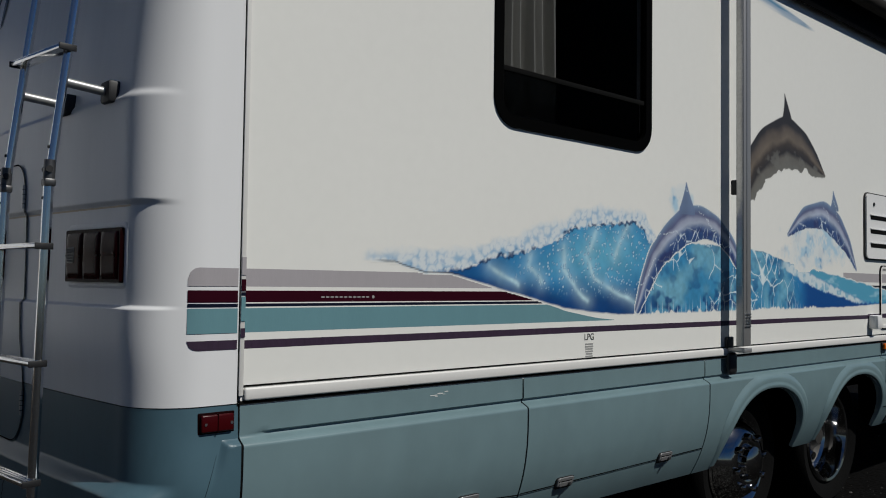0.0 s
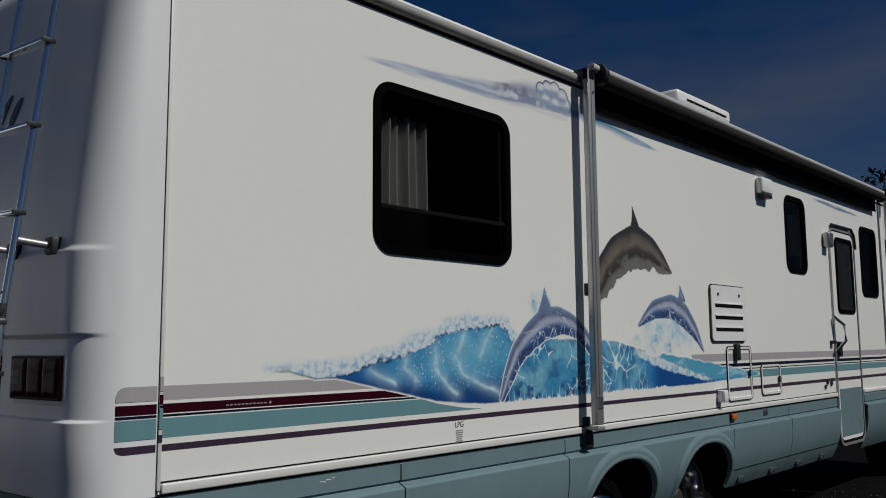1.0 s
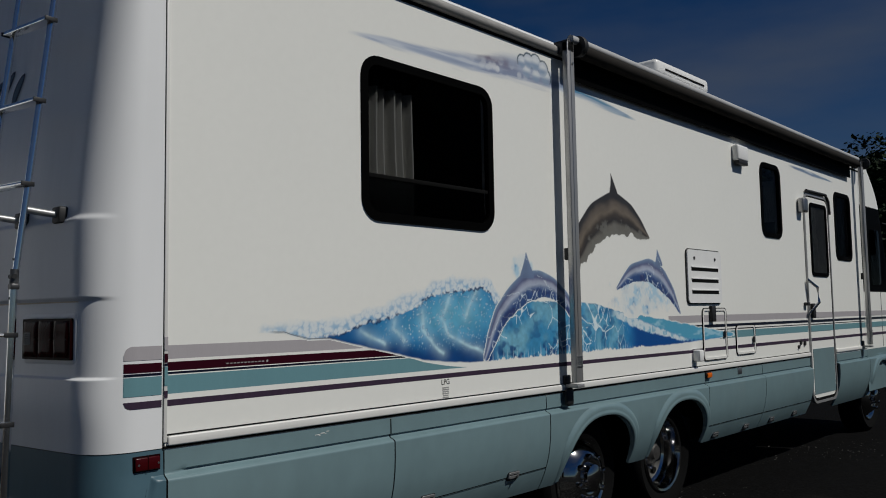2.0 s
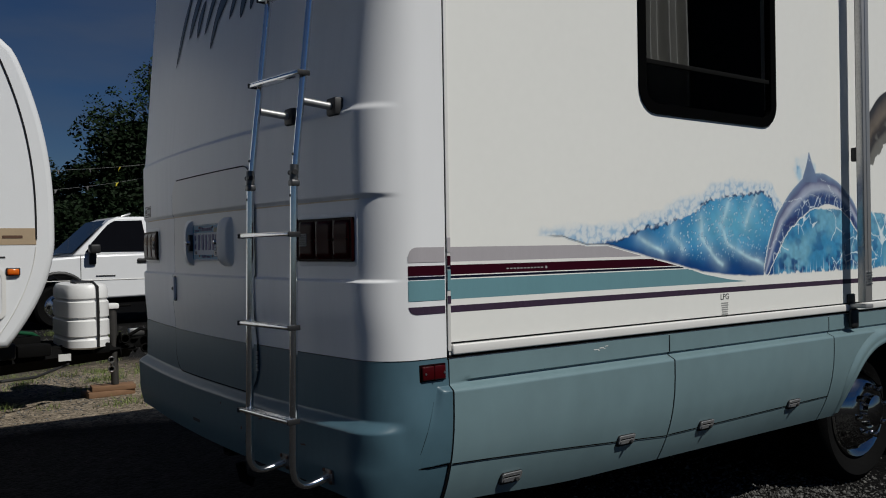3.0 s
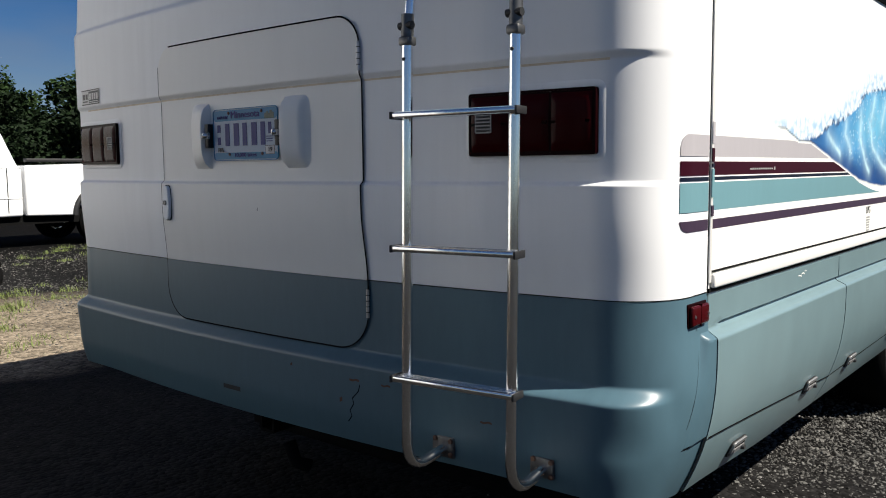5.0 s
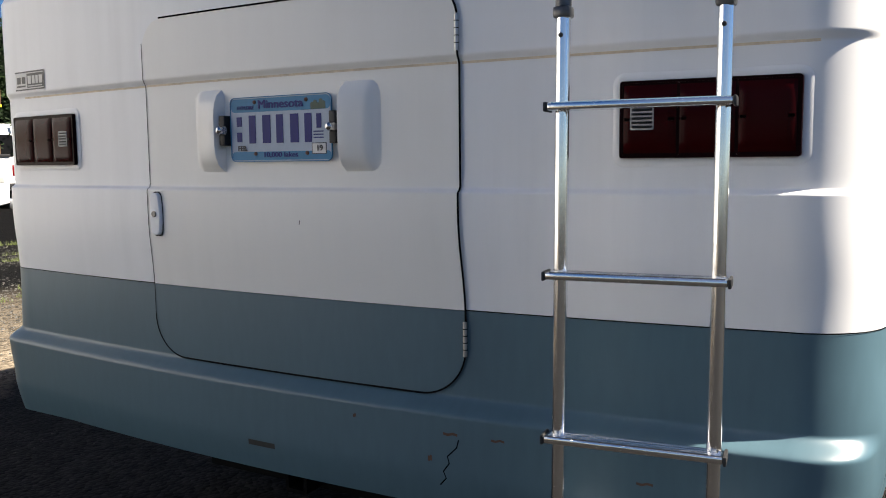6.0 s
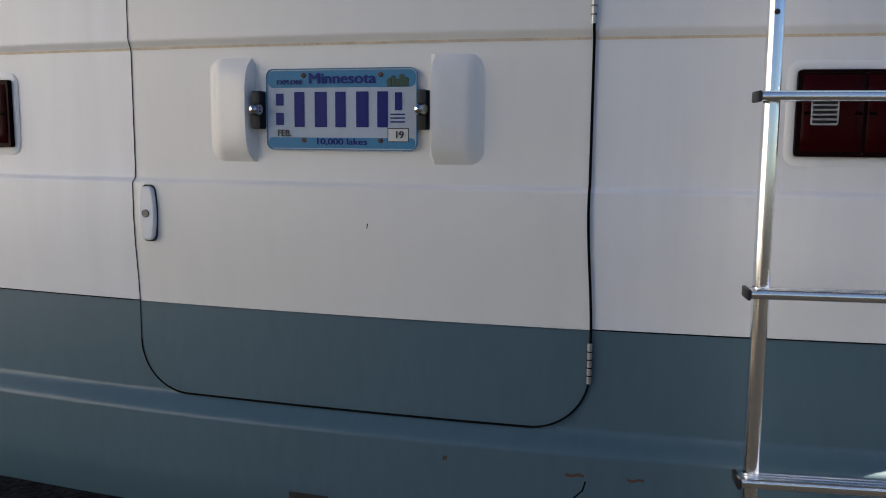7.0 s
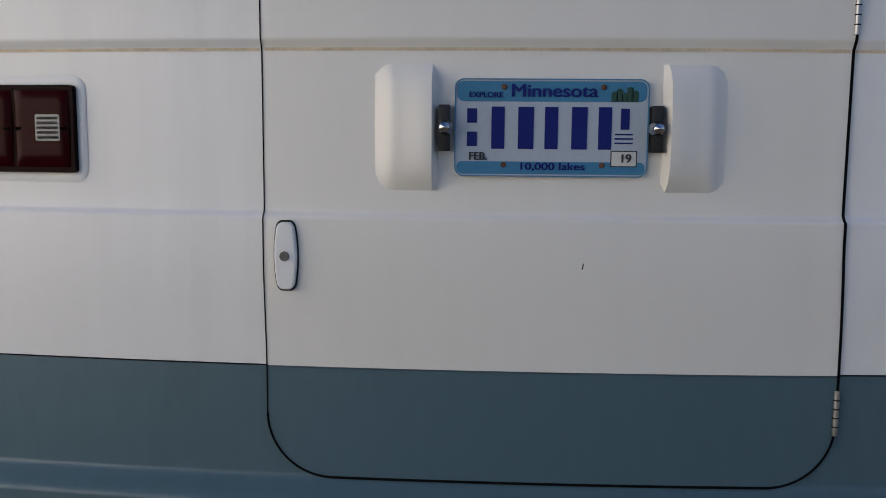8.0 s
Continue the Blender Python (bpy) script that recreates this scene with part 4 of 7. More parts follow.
for key, z0, z1, end, za, zb in BANDS:
    word = {"grey": "lilac grey", "navy": "thin navy"}.get(key, key)
    if key == "purple":
        stripe("stripe", M[key], 0.012, 4.2, z0, z1 - 0.002, f"{word} painted stripe along the white wall", False)
    else:
        stripe("stripe", M[key], 0.012, end, z0, z1, f"{word} painted stripe along the white wall")
    if key == "purple":
        continue
    a = {"grey": 3.85, "maroon": 4.1, "navy": 4.3, "teal": 4.65}[key]
    stripe("stripe", M["navy"] if key == "maroon" else M[key], a, DOOR[0] - 0.01, za, zb, "", False)
    stripe("stripe", M["navy"] if key == "maroon" else M[key], DOOR[1] + 0.01, FRONT - 0.005, za, zb, "", False)
stripe("stripe", M["purple"], 4.2, DOOR[0] - 0.01, 1.113, 1.140, "", False)
stripe("stripe", M["purple"], DOOR[1] + 0.01, FRONT - 0.005, 1.113, 1.140, "", False)


def cap_side_y(x):
    return 0.0 if x > -0.10 else RC - math.sqrt(max(RC * RC - (x + 0.10) ** 2, 0))


for key, z0, z1, *_ in BANDS:
    rows = [[], []]
    for x in span(-0.150, -0.010, 24):
        a, b = z0, z1
        u = max(0.0, 1 - (x + 0.150) / 0.03)
        if key == "grey":
            b = z1 - 0.03 * (1 - math.sqrt(max(0, 1 - u * u)))
        if key == "purple":
            a = z0 + 0.022 * (1 - math.sqrt(max(0, 1 - u * u)))
        rows[0].append((x, cap_side_y(x) - 0.0014, a))
        rows[1].append((x, cap_side_y(x) - 0.0014, b))
    cpart("cap_stripe", grid(rows), M[key], f"{key} stripe wrapped round the rear corner", smooth=False)
    cpart("seam_patch", box(-0.002, 0.0105, -0.007, -0.003, z0 + 0.031, z1 + 0.031), M[key])


def lattice(x, z, seed):
    """Smooth value noise on arrays."""
    xi, zi = np.floor(x).astype(np.int64), np.floor(z).astype(np.int64)
    xf, zf = x - xi, z - zi
    u, v = xf * xf * (3 - 2 * xf), zf * zf * (3 - 2 * zf)
    def h(a, b):
        k = (a * 374761393 + b * 668265263 + seed * 982451653) & 0x7FFFFFFF
        k = ((k ^ (k >> 13)) * 1274126177) & 0x7FFFFFFF
        return ((k ^ (k >> 16)) & 0xFFFF) / 65535.0
    return (h(xi, zi) * (1 - u) + h(xi + 1, zi) * u) * (1 - v) + (h(xi, zi + 1) * (1 - u) + h(xi + 1, zi + 1) * u) * v


def cloudy(x, z, f, seed, octaves=3):
    out, amp, tot = 0, 1.0, 0.0
    for k in range(octaves):
        out = out + amp * lattice(x * f * 2 ** k, z * f * 2 ** k, seed + k)
        tot += amp
        amp *= 0.55
    return out / tot


def mix(a, b, t):
    t = np.clip(t, 0, 1)[..., None]
    return a * (1 - t) + np.asarray(b) * t


def step01(a, b, v):
    t = np.clip((v - a) / (b - a), 0, 1)
    return t * t * (3 - 2 * t)


def painted(name, x0, x1, z0, z1, cell, paint, y, label):
    """A flat painted figure: a fine sheet coloured by paint(X, Z), which gives colour and cover."""
    nx, nz = int((x1 - x0) / cell), int((z1 - z0) / cell)
    X, Z = np.meshgrid(np.linspace(x0, x1, nx + 1), np.linspace(z0, z1, nz + 1), indexing="ij")
    colour, cover = paint(X, Z)
    base = np.empty(X.shape + (3,))
    base[:] = WHITE
    colour = mix(base, colour, cover)
    idx = np.arange((nx + 1) * (nz + 1)).reshape(nx + 1, nz + 1)
    quad = np.stack([idx[:-1, :-1], idx[1:, :-1], idx[1:, 1:], idx[:-1, 1:]], -1).reshape(-1, 4)
    quad = quad[cover.ravel()[quad].max(1) > 0.05]
    used, back = np.unique(quad.ravel(), return_inverse=True)
    pts = np.stack([X.ravel()[used], np.full(len(used), y), Z.ravel()[used]], -1)
    me = bpy.data.meshes.new(name)
    me.from_pydata(pts.tolist(), [], back.reshape(-1, 4).tolist())
    at = me.color_attributes.new("paint", "FLOAT_COLOR", "POINT")
    rgba = np.concatenate([colour.reshape(-1, 3)[used], np.ones((len(used), 1))], 1).astype(np.float32)
    at.data.foreach_set("color", rgba.ravel())
    ob = link_mesh(name, me, M["mural"], coach, label, smooth=False)
    ob.matrix_parent_inverse = Matrix.Translation(coach.location).inverted()
    return ob


def cells(x, z, seed):
    """Nearest and second nearest distance to jittered cell points, and a random number of the nearest."""
    xi, zi = np.floor(x).astype(np.int64), np.floor(z).astype(np.int64)
    d1, d2, pick = np.full(x.shape, 9.0), np.full(x.shape, 9.0), np.zeros(x.shape)
    def h(a, b, k0):
        k = (a * 374761393 + b * 668265263 + (seed + k0) * 982451653) & 0x7FFFFFFF
        k = ((k ^ (k >> 13)) * 1274126177) & 0x7FFFFFFF
        return ((k ^ (k >> 16)) & 0xFFFF) / 65535.0
    for a in (-1, 0, 1):
        for b in (-1, 0, 1):
            d = np.hypot(xi + a + h(xi + a, zi + b, 0) - x, zi + b + h(xi + a, zi + b, 1) - z)
            near = d < d1
            d2 = np.where(near, d1, np.minimum(d2, d))
            pick = np.where(near, h(xi + a, zi + b, 2), pick)
            d1 = np.where(near, d, d1)
    return d1, d2, pick


def near_line(X, Z, pts):
    """Distance to a bent line."""
    best = np.full(X.shape, 9.0)
    for (ax, az), (bx, bz) in zip(pts, pts[1:]):
        ux, uz = bx - ax, bz - az
        t = np.clip(((X - ax) * ux + (Z - az) * uz) / (ux * ux + uz * uz), 0, 1)
        best = np.minimum(best, np.hypot(X - ax - t * ux, Z - az - t * uz))
    return best


BLUE_EDGE = [(0.74, 1.340), (0.84, 1.347), (0.95, 1.384), (1.05, 1.402), (1.18, 1.429), (1.32, 1.468), (1.40, 1.512), (1.52, 1.529), (1.66, 1.548), (1.81, 1.562), (1.864, 1.530), (1.90, 1.487), (1.95, 1.47), (2.60, 1.48), (2.79, 1.466), (2.92, 1.455), (3.07, 1.430), (3.21, 1.410), (3.50, 1.378), (3.82, 1.345), (4.32, 1.286), (4.84, 1.233), (4.96, 1.222)]
CREST = [(0.40, 1.385), (0.54, 1.389), (0.75, 1.410), (0.93, 1.432), (1.10, 1.474), (1.28, 1.523), (1.40, 1.569), (1.58, 1.600), (1.79, 1.613), (1.875, 1.590), (1.94, 1.52), (2.0, 1.47)]
GLINTS = [[(0.955, 1.358), (1.026, 1.327), (1.101, 1.299)], [(1.161, 1.402), (1.154, 1.366), (1.218, 1.302)], [(1.344, 1.440), (1.356, 1.356), (1.411, 1.289), (1.490, 1.234)], [(1.542, 1.505), (1.480, 1.403), (1.545, 1.325), (1.652, 1.279), (1.804, 1.230)], [(1.756, 1.546), (1.705, 1.474), (1.671, 1.413)]]


def wave_paint(X, Z):
    edge = lerp_line(X, BLUE_EDGE) + 0.016 * (cloudy(X, Z * 0 + 3, 22, 5) - 0.5)
    low = lerp_line(X, WAVE_LOW) + 0.005 * (cloudy(X, Z * 0 + 1, 26, 9) - 0.5)
    low = low + np.where((X > 1.75) & (X < 3.6), 0.045 * np.clip(cloudy(X, Z * 0 + 7, 38, 2) - 0.48, 0, 1), 0)
    h = np.clip((Z - low) / np.maximum(edge - low, 0.02), -1, 2)
    warp = 0.03 * (cloudy(X, Z, 9, 15) - 0.5)
    navy, mid, bright = np.array([0.005, 0.045, 0.19]), np.array([0.028, 0.215, 0.48]), np.array([0.125, 0.43, 0.62])
    colour = np.empty(X.shape + (3,))
    colour[:] = mid
    # bright translucent face under the curl, navy along the foot and at the tail
    glow = np.exp(-((X - 1.58) / 0.36) ** 2 - ((h - 0.66) / 0.36) ** 2)
    colour = mix(colour, bright, glow)
    colour = mix(colour, navy, step01(0.46, 0.04, h + 0.25 * (cloudy(X, Z, 5, 19) - 0.5)) * (0.95 - 0.25 * glow) * step01(2.0, 1.85, X))
    colour = mix(colour, (0.008, 0.075, 0.26), step01(1.12, 0.80, X) * 0.85)
    for k, line in enumerate(GLINTS):
        d = near_line(X + warp, Z + 0.6 * warp, line)
        colour = mix(colour, (0.52, 0.74, 0.82), np.exp(-(d / 0.010) ** 2) * (0.10 + 0.75 * cloudy(X, Z, 20, 23 + k)) + 0.30 * np.exp(-(d / 0.036) ** 2))
    colour = colour * (0.80 + 0.40 * cloudy(X, Z, 16, 21, 4))[..., None]
    # droplets with a dark side
    for f, seed, keep, r in ((44, 31, 0.74, 0.22), (70, 37, 0.78, 0.26)):
        d1, d2, pick = cells(X * f, Z * f, seed)
        wet = step01(1.0, 1.25, X) * step01(2.05, 1.85, X) * step01(0.12, 0.35, h) * (pick > keep)
        colour = mix(colour, (0.02, 0.12, 0.34), step01(r * 1.55, r * 1.2, d1) * 0.5 * wet)
        colour = mix(colour, (0.60, 0.79, 0.86), step01(r, r * 0.6, d1) * 0.85 * wet)
    # broken water under the arc: cyan, dark pockets, a white crackle and hanging runs
    broke = step01(1.86, 1.96, X) * step01(3.35, 3.10, X)
    pool = mix(np.broadcast_to(np.array([0.048, 0.25, 0.46]), X.shape + (3,)), (0.17, 0.42, 0.57), step01(0.35, 0.7, cloudy(X, Z, 7, 63, 3)))
    pool = mix(pool, (0.012, 0.07, 0.22), step01(0.56, 0.70, cloudy(X, Z * 1.4, 11, 61, 3)) * (0.45 + 0.5 * step01(0.5, 0.1, h)))
    pool = pool * (0.78 + 0.44 * cloudy(X, Z, 40, 67, 3))[..., None]
    colour = mix(colour, pool, broke)
    wx, wz = X + 0.05 * (cloudy(X, Z, 10, 71) - 0.5), Z + 0.05 * (cloudy(X, Z, 10, 73) - 0.5)
    for f, seed, thick, keep in ((7.5, 41, 0.040, 0.50), (15.0, 43, 0.060, 0.57)):
        d1, d2, pick = cells(wx * f, wz * f * 0.75, seed)
        colour = mix(colour, (0.74, 0.85, 0.88), step01(thick, thick * 0.35, d2 - d1) * 0.9 * broke * (cloudy(X, Z, 5, seed + 4) > keep))
    run = np.abs(np.sin(X * 95 + 5 * cloudy(X, Z * 0 + 2, 7, 53)))
    colour = mix(colour, (0.74, 0.85, 0.88), step01(0.24, 0.06, run) * 0.85 * step01(1.84, 1.90, X) * step01(3.5, 3.3, X) * step01(0.05 + 0.30 * cloudy(X, Z * 0 + 5, 26, 57), 0.0, h))
    # the long wedge to the right: foam slope, navy below it, blue strip above
    up, dn = lerp_line(X, [(2.9, 1.455), (3.24, 1.415), (3.53, 1.344), (3.78, 1.289), (4.05, 1.232), (4.20, 1.208), (4.96, 1.208)]), lerp_line(X, [(2.9, 1.430), (3.125, 1.394), (3.35, 1.331), (3.59, 1.278), (3.85, 1.243), (4.05, 1.208), (4.96, 1.200)])
    jag = 0.03 * (cloudy(X, Z, 30, 65) - 0.5)
    colour = mix(colour, (0.006, 0.07, 0.27), step01(3.25, 3.42, X) * step01(0.006, -0.012, Z + jag - dn))
    colour = mix(colour, (0.09, 0.35, 0.52), step01(-0.004, 0.012, Z + jag - up) * step01(3.2, 3.4, X))
    colour = mix(colour, (0.36, 0.60, 0.72), step01(0.52, 0.72, cloudy(X, Z * 3, 8, 69)) * 0.8 * step01(3.4, 3.6, X) * step01(0.0, 0.015, Z - up))
    slope = step01(-0.010, 0.004, Z + jag - dn) * step01(0.010, -0.006, Z + 0.5 * jag - up) * step01(3.05, 3.2, X) * step01(4.25, 4.05, X)
    colour = mix(colour, mix(np.broadcast_to(np.array([0.66, 0.75, 0.78]), X.shape + (3,)), (0.28, 0.50, 0.64), step01(0.5, 0.7, cloudy(X, Z, 26, 75))), slope * 0.95)
    # crest: soft billows of foam with blue hollows, and a dark ragged line under them
    crest = lerp_line(X, CREST)
    d1, d2, pick = cells(X * 34 + 1.2 * (cloudy(X, Z, 20, 81) - 0.5), Z * 34, 83)
    e1, e2, epick = cells(X * 62, Z * 62, 87)
    froth = np.empty(X.shape + (3,))
    froth[:] = (0.70, 0.76, 0.79)
    froth = mix(froth, (0.20, 0.42, 0.64), step01(0.34, 0.78, d1) * (0.35 + 0.75 * cloudy(X, Z, 9, 85)))
    froth = mix(froth, (0.16, 0.34, 0.58), step01(0.50, 0.85, e1) * 0.65 * step01(0.09, 0.0, Z - edge))
    left = step01(0.78, 0.70, X)
    foam = np.maximum(step01(-0.004, 0.004, Z - edge + 0.022 * (0.5 - d1)) * step01(2.02, 1.94, X), left)
    brim = step01(0.011, 0.003, np.abs(Z - edge + 0.022 * (0.5 - d1))) * step01(0.42, 0.60, cloudy(X, Z, 34, 91)) * step01(0.74, 0.84, X) * step01(1.93, 1.88, X)
    colour = mix(colour, froth, foam)
    colour = mix(colour, (0.006, 0.04, 0.13), brim * 0.9)
    thin = step01(0.004, 0.001, np.abs(Z - low - 0.003)) * step01(0.44, 0.50, X) * step01(0.86, 0.78, X)
    colour = mix(colour, (0.05, 0.05, 0.06), thin * 0.8)
    spray = step01(0.004, 0.0015, np.abs(Z - edge - 0.012)) * step01(2.75, 2.80, X) * step01(3.5, 3.2, X) * step01(0.35, 0.6, cloudy(X, Z, 12, 95))
    colour = mix(colour, (0.10, 0.16, 0.22), spray * 0.7)
    over = Z - crest + 0.05 * (cloudy(X, Z, 14, 93) - 0.5) + 0.018 * (d1 - 0.4)
    soft = step01(0.022, -0.012, over) * (0.60 + 0.40 * step01(0.030, -0.030, over)) * step01(0.39, 0.47, X) * step01(2.02, 1.95, X)
    body = step01(0.004, -0.004, Z - edge - np.where(X > 2.0, 0.014, 0.0))
    cover = np.maximum(np.where(foam > 0.5, soft, body), np.maximum(brim, spray)) * step01(-0.004, 0.003, Z - low) * step01(4.96, 4.90, X)
    return colour, np.maximum(cover, thin)


painted("wave_mural", 0.39, 4.96, 1.16, 1.66, 0.0042, wave_paint, -0.0002, "airbrushed blue breaking wave with white foam")


def arc_paint(line, half, fin, palette, fade=None, splash=None, net=False, rag=0.014):
    """A plain leaping crescent: a bent body that tapers, with one raised point."""
    pts = np.array(line, float)
    t = np.linspace(0, len(pts) - 1, 140)
    lx, lz, lw = (np.interp(t, range(len(pts)), c) for c in (pts[:, 0], pts[:, 1], np.array(half)))
    for _ in range(14):
        for c in (lx, lz, lw):
            c[1:-1] = (c[:-2] + 2 * c[1:-1] + c[2:]) / 4
    dx, dz = np.gradient(lx), np.gradient(lz)
    ln = np.hypot(dx, dz)
    nx, nz = -dz / ln, dx / ln
    def paint(X, Z):
        best, across, along = np.full(X.shape, 9.0), np.zeros(X.shape), np.zeros(X.shape)
        for k in range(140):
            ox, oz = X - lx[k], Z - lz[k]
            d = np.hypot(ox, oz) - lw[k]
            hit = d < best
            best = np.where(hit, d, best)
            across = np.where(hit, (ox * nx[k] + oz * nz[k]) / max(lw[k], 0.01), across)
            along = np.where(hit, k / 139, along)
        (fx, fz), (bx, bz), root = fin
        u = np.clip(((Z - bz) / (fz - bz)), 0, 1)
        cx = bx + (fx - bx) * u ** 1.6
        w = root * (1 - u) ** 1.25 + 0.004
        fin_d = np.where((Z > bz - 0.02) & (Z < fz), np.abs(X - cx) - w, 9.0)
        best = np.minimum(best, fin_d)
        at = across + 0.30 * (cloudy(X, Z, 11, 7) - 0.5)
        places, tones = zip(*palette)
        colour = np.stack([np.interp(at, places, [c[n] for c in tones]) for n in range(3)], -1)
        colour = mix(colour, palette[-2][1], (fin_d < 0) * 0.85)
        colour = colour * (0.82 + 0.36 * cloudy(X, Z, 16, 7))[..., None]
        colour = mix(colour, palette[0][1], step01(0.52, 0.68, cloudy(X, Z * 1.3, 20, 19)) * step01(0.05, -0.35, across) * 0.7)
        if net:
            g1, g2, _ = cells(X * 21 + 0.9 * (cloudy(X, Z, 12, 43) - 0.5), Z * 14, 45)
            colour = mix(colour, (0.74, 0.83, 0.88), step01(0.075, 0.02, g2 - g1) * 0.8 * step01(-0.1, -0.5, across + 0.6 * (cloudy(X, Z, 6, 51) - 0.5)) * (cloudy(X, Z, 7, 57) > 0.42))
            crack = np.abs(np.sin(along * 19 + 1.6 * across + 4 * cloudy(X, Z, 9, 47)))
            colour = mix(colour, (0.70, 0.78, 0.83), step01(0.075, 0.02, crack) * 0.75 * (cloudy(X, Z, 8, 49) > 0.45))
            colour = mix(colour, (0.03, 0.04, 0.14), step01(0.55, 0.7, cloudy(X, Z, 14, 45)) * step01(-0.1, -0.5, across) * 0.8)
        cover = step01(0.003, -0.003, best + rag * (cloudy(X, Z, 30 if rag < 0.03 else 16, 3) - 0.5) * step01(0.0, -0.7, across))
        if fade:
            cover = cover * step01(fade[0], fade[1], along)
        if splash:
            cx0, cz0, rx, rz = splash
            r = np.hypot((X - cx0) / rx, (Z - cz0) / rz) + 0.7 * (cloudy(X, Z, 13, 17) - 0.5)
            sp = step01(1.0, 0.55, r) * (0.25 + 0.75 * step01(0.4, 0.7, cloudy(X, Z, 20, 23)))
            tone = mix(np.broadcast_to(np.array([0.42, 0.62, 0.76]), X.shape + (3,)), (0.10, 0.32, 0.56), step01(0.5, 0.75, cloudy(X, Z, 16, 27)))
            body = cover
            colour = mix(tone, colour, body)
            cover = np.maximum(cover, sp * 0.95)
        return colour, cover
    return paint


GREYS = ((-1.0, (0.17, 0.165, 0.145)), (-0.60, (0.150, 0.140, 0.120)), (-0.40, (0.040, 0.034, 0.030)), (-0.10, (0.060, 0.048, 0.038)), (0.20, (0.165, 0.135, 0.102)), (0.50, (0.120, 0.098, 0.078)), (0.75, (0.042, 0.038, 0.036)), (1.0, (0.032, 0.030, 0.030)))
BLUES = ((-1.0, (0.030, 0.070, 0.200)), (-0.45, (0.045, 0.090, 0.240)), (-0.20, (0.130, 0.190, 0.340)), (0.08, (0.40, 0.45, 0.56)), (0.30, (0.33, 0.36, 0.48)), (0.52, (0.110, 0.125, 0.235)), (0.78, (0.145, 0.200, 0.330)), (1.0, (0.210, 0.300, 0.430)))
painted("mural_arc", 2.64, 3.66, 1.66, 2.34, 0.0045, arc_paint([(2.68, 1.74), (2.80, 1.88), (2.95, 1.99), (3.16, 2.065), (3.33, 2.035), (3.46, 1.99), (3.61, 1.925)], [0.075, 0.105, 0.128, 0.138, 0.112, 0.070, 0.006], ((3.131, 2.313), (3.16, 2.185), 0.050), GREYS, rag=0.07), -0.0003, "dark grey airbrushed leaping crescent shape")
painted("mural_arc", 1.78, 2.74, 1.17, 1.80, 0.0045, arc_paint([(1.825, 1.20), (1.88, 1.30), (1.957, 1.416), (2.068, 1.504), (2.197, 1.574), (2.31, 1.588), (2.44, 1.570), (2.57, 1.50), (2.70, 1.36)], [0.020, 0.042, 0.060, 0.073, 0.084, 0.080, 0.060, 0.050, 0.022], ((2.193, 1.762), (2.20, 1.640), 0.060), BLUES, net=True, splash=(2.155, 1.675, 0.115, 0.095)), -0.0003, "violet blue airbrushed leaping crescent shape")
painted("mural_arc", 3.02, 4.10, 1.38, 1.87, 0.0045, arc_paint([(3.17, 1.575), (3.25, 1.62), (3.37, 1.68), (3.60, 1.705), (3.76, 1.646), (3.905, 1.547), (4.03, 1.408)], [0.012, 0.034, 0.060, 0.080, 0.084, 0.052, 0.008], ((3.717, 1.850), (3.735, 1.755), 0.048), BLUES, net=True, splash=(3.50, 1.525, 0.44, 0.15)), -0.0003, "violet blue airbrushed leaping crescent with pale spray")


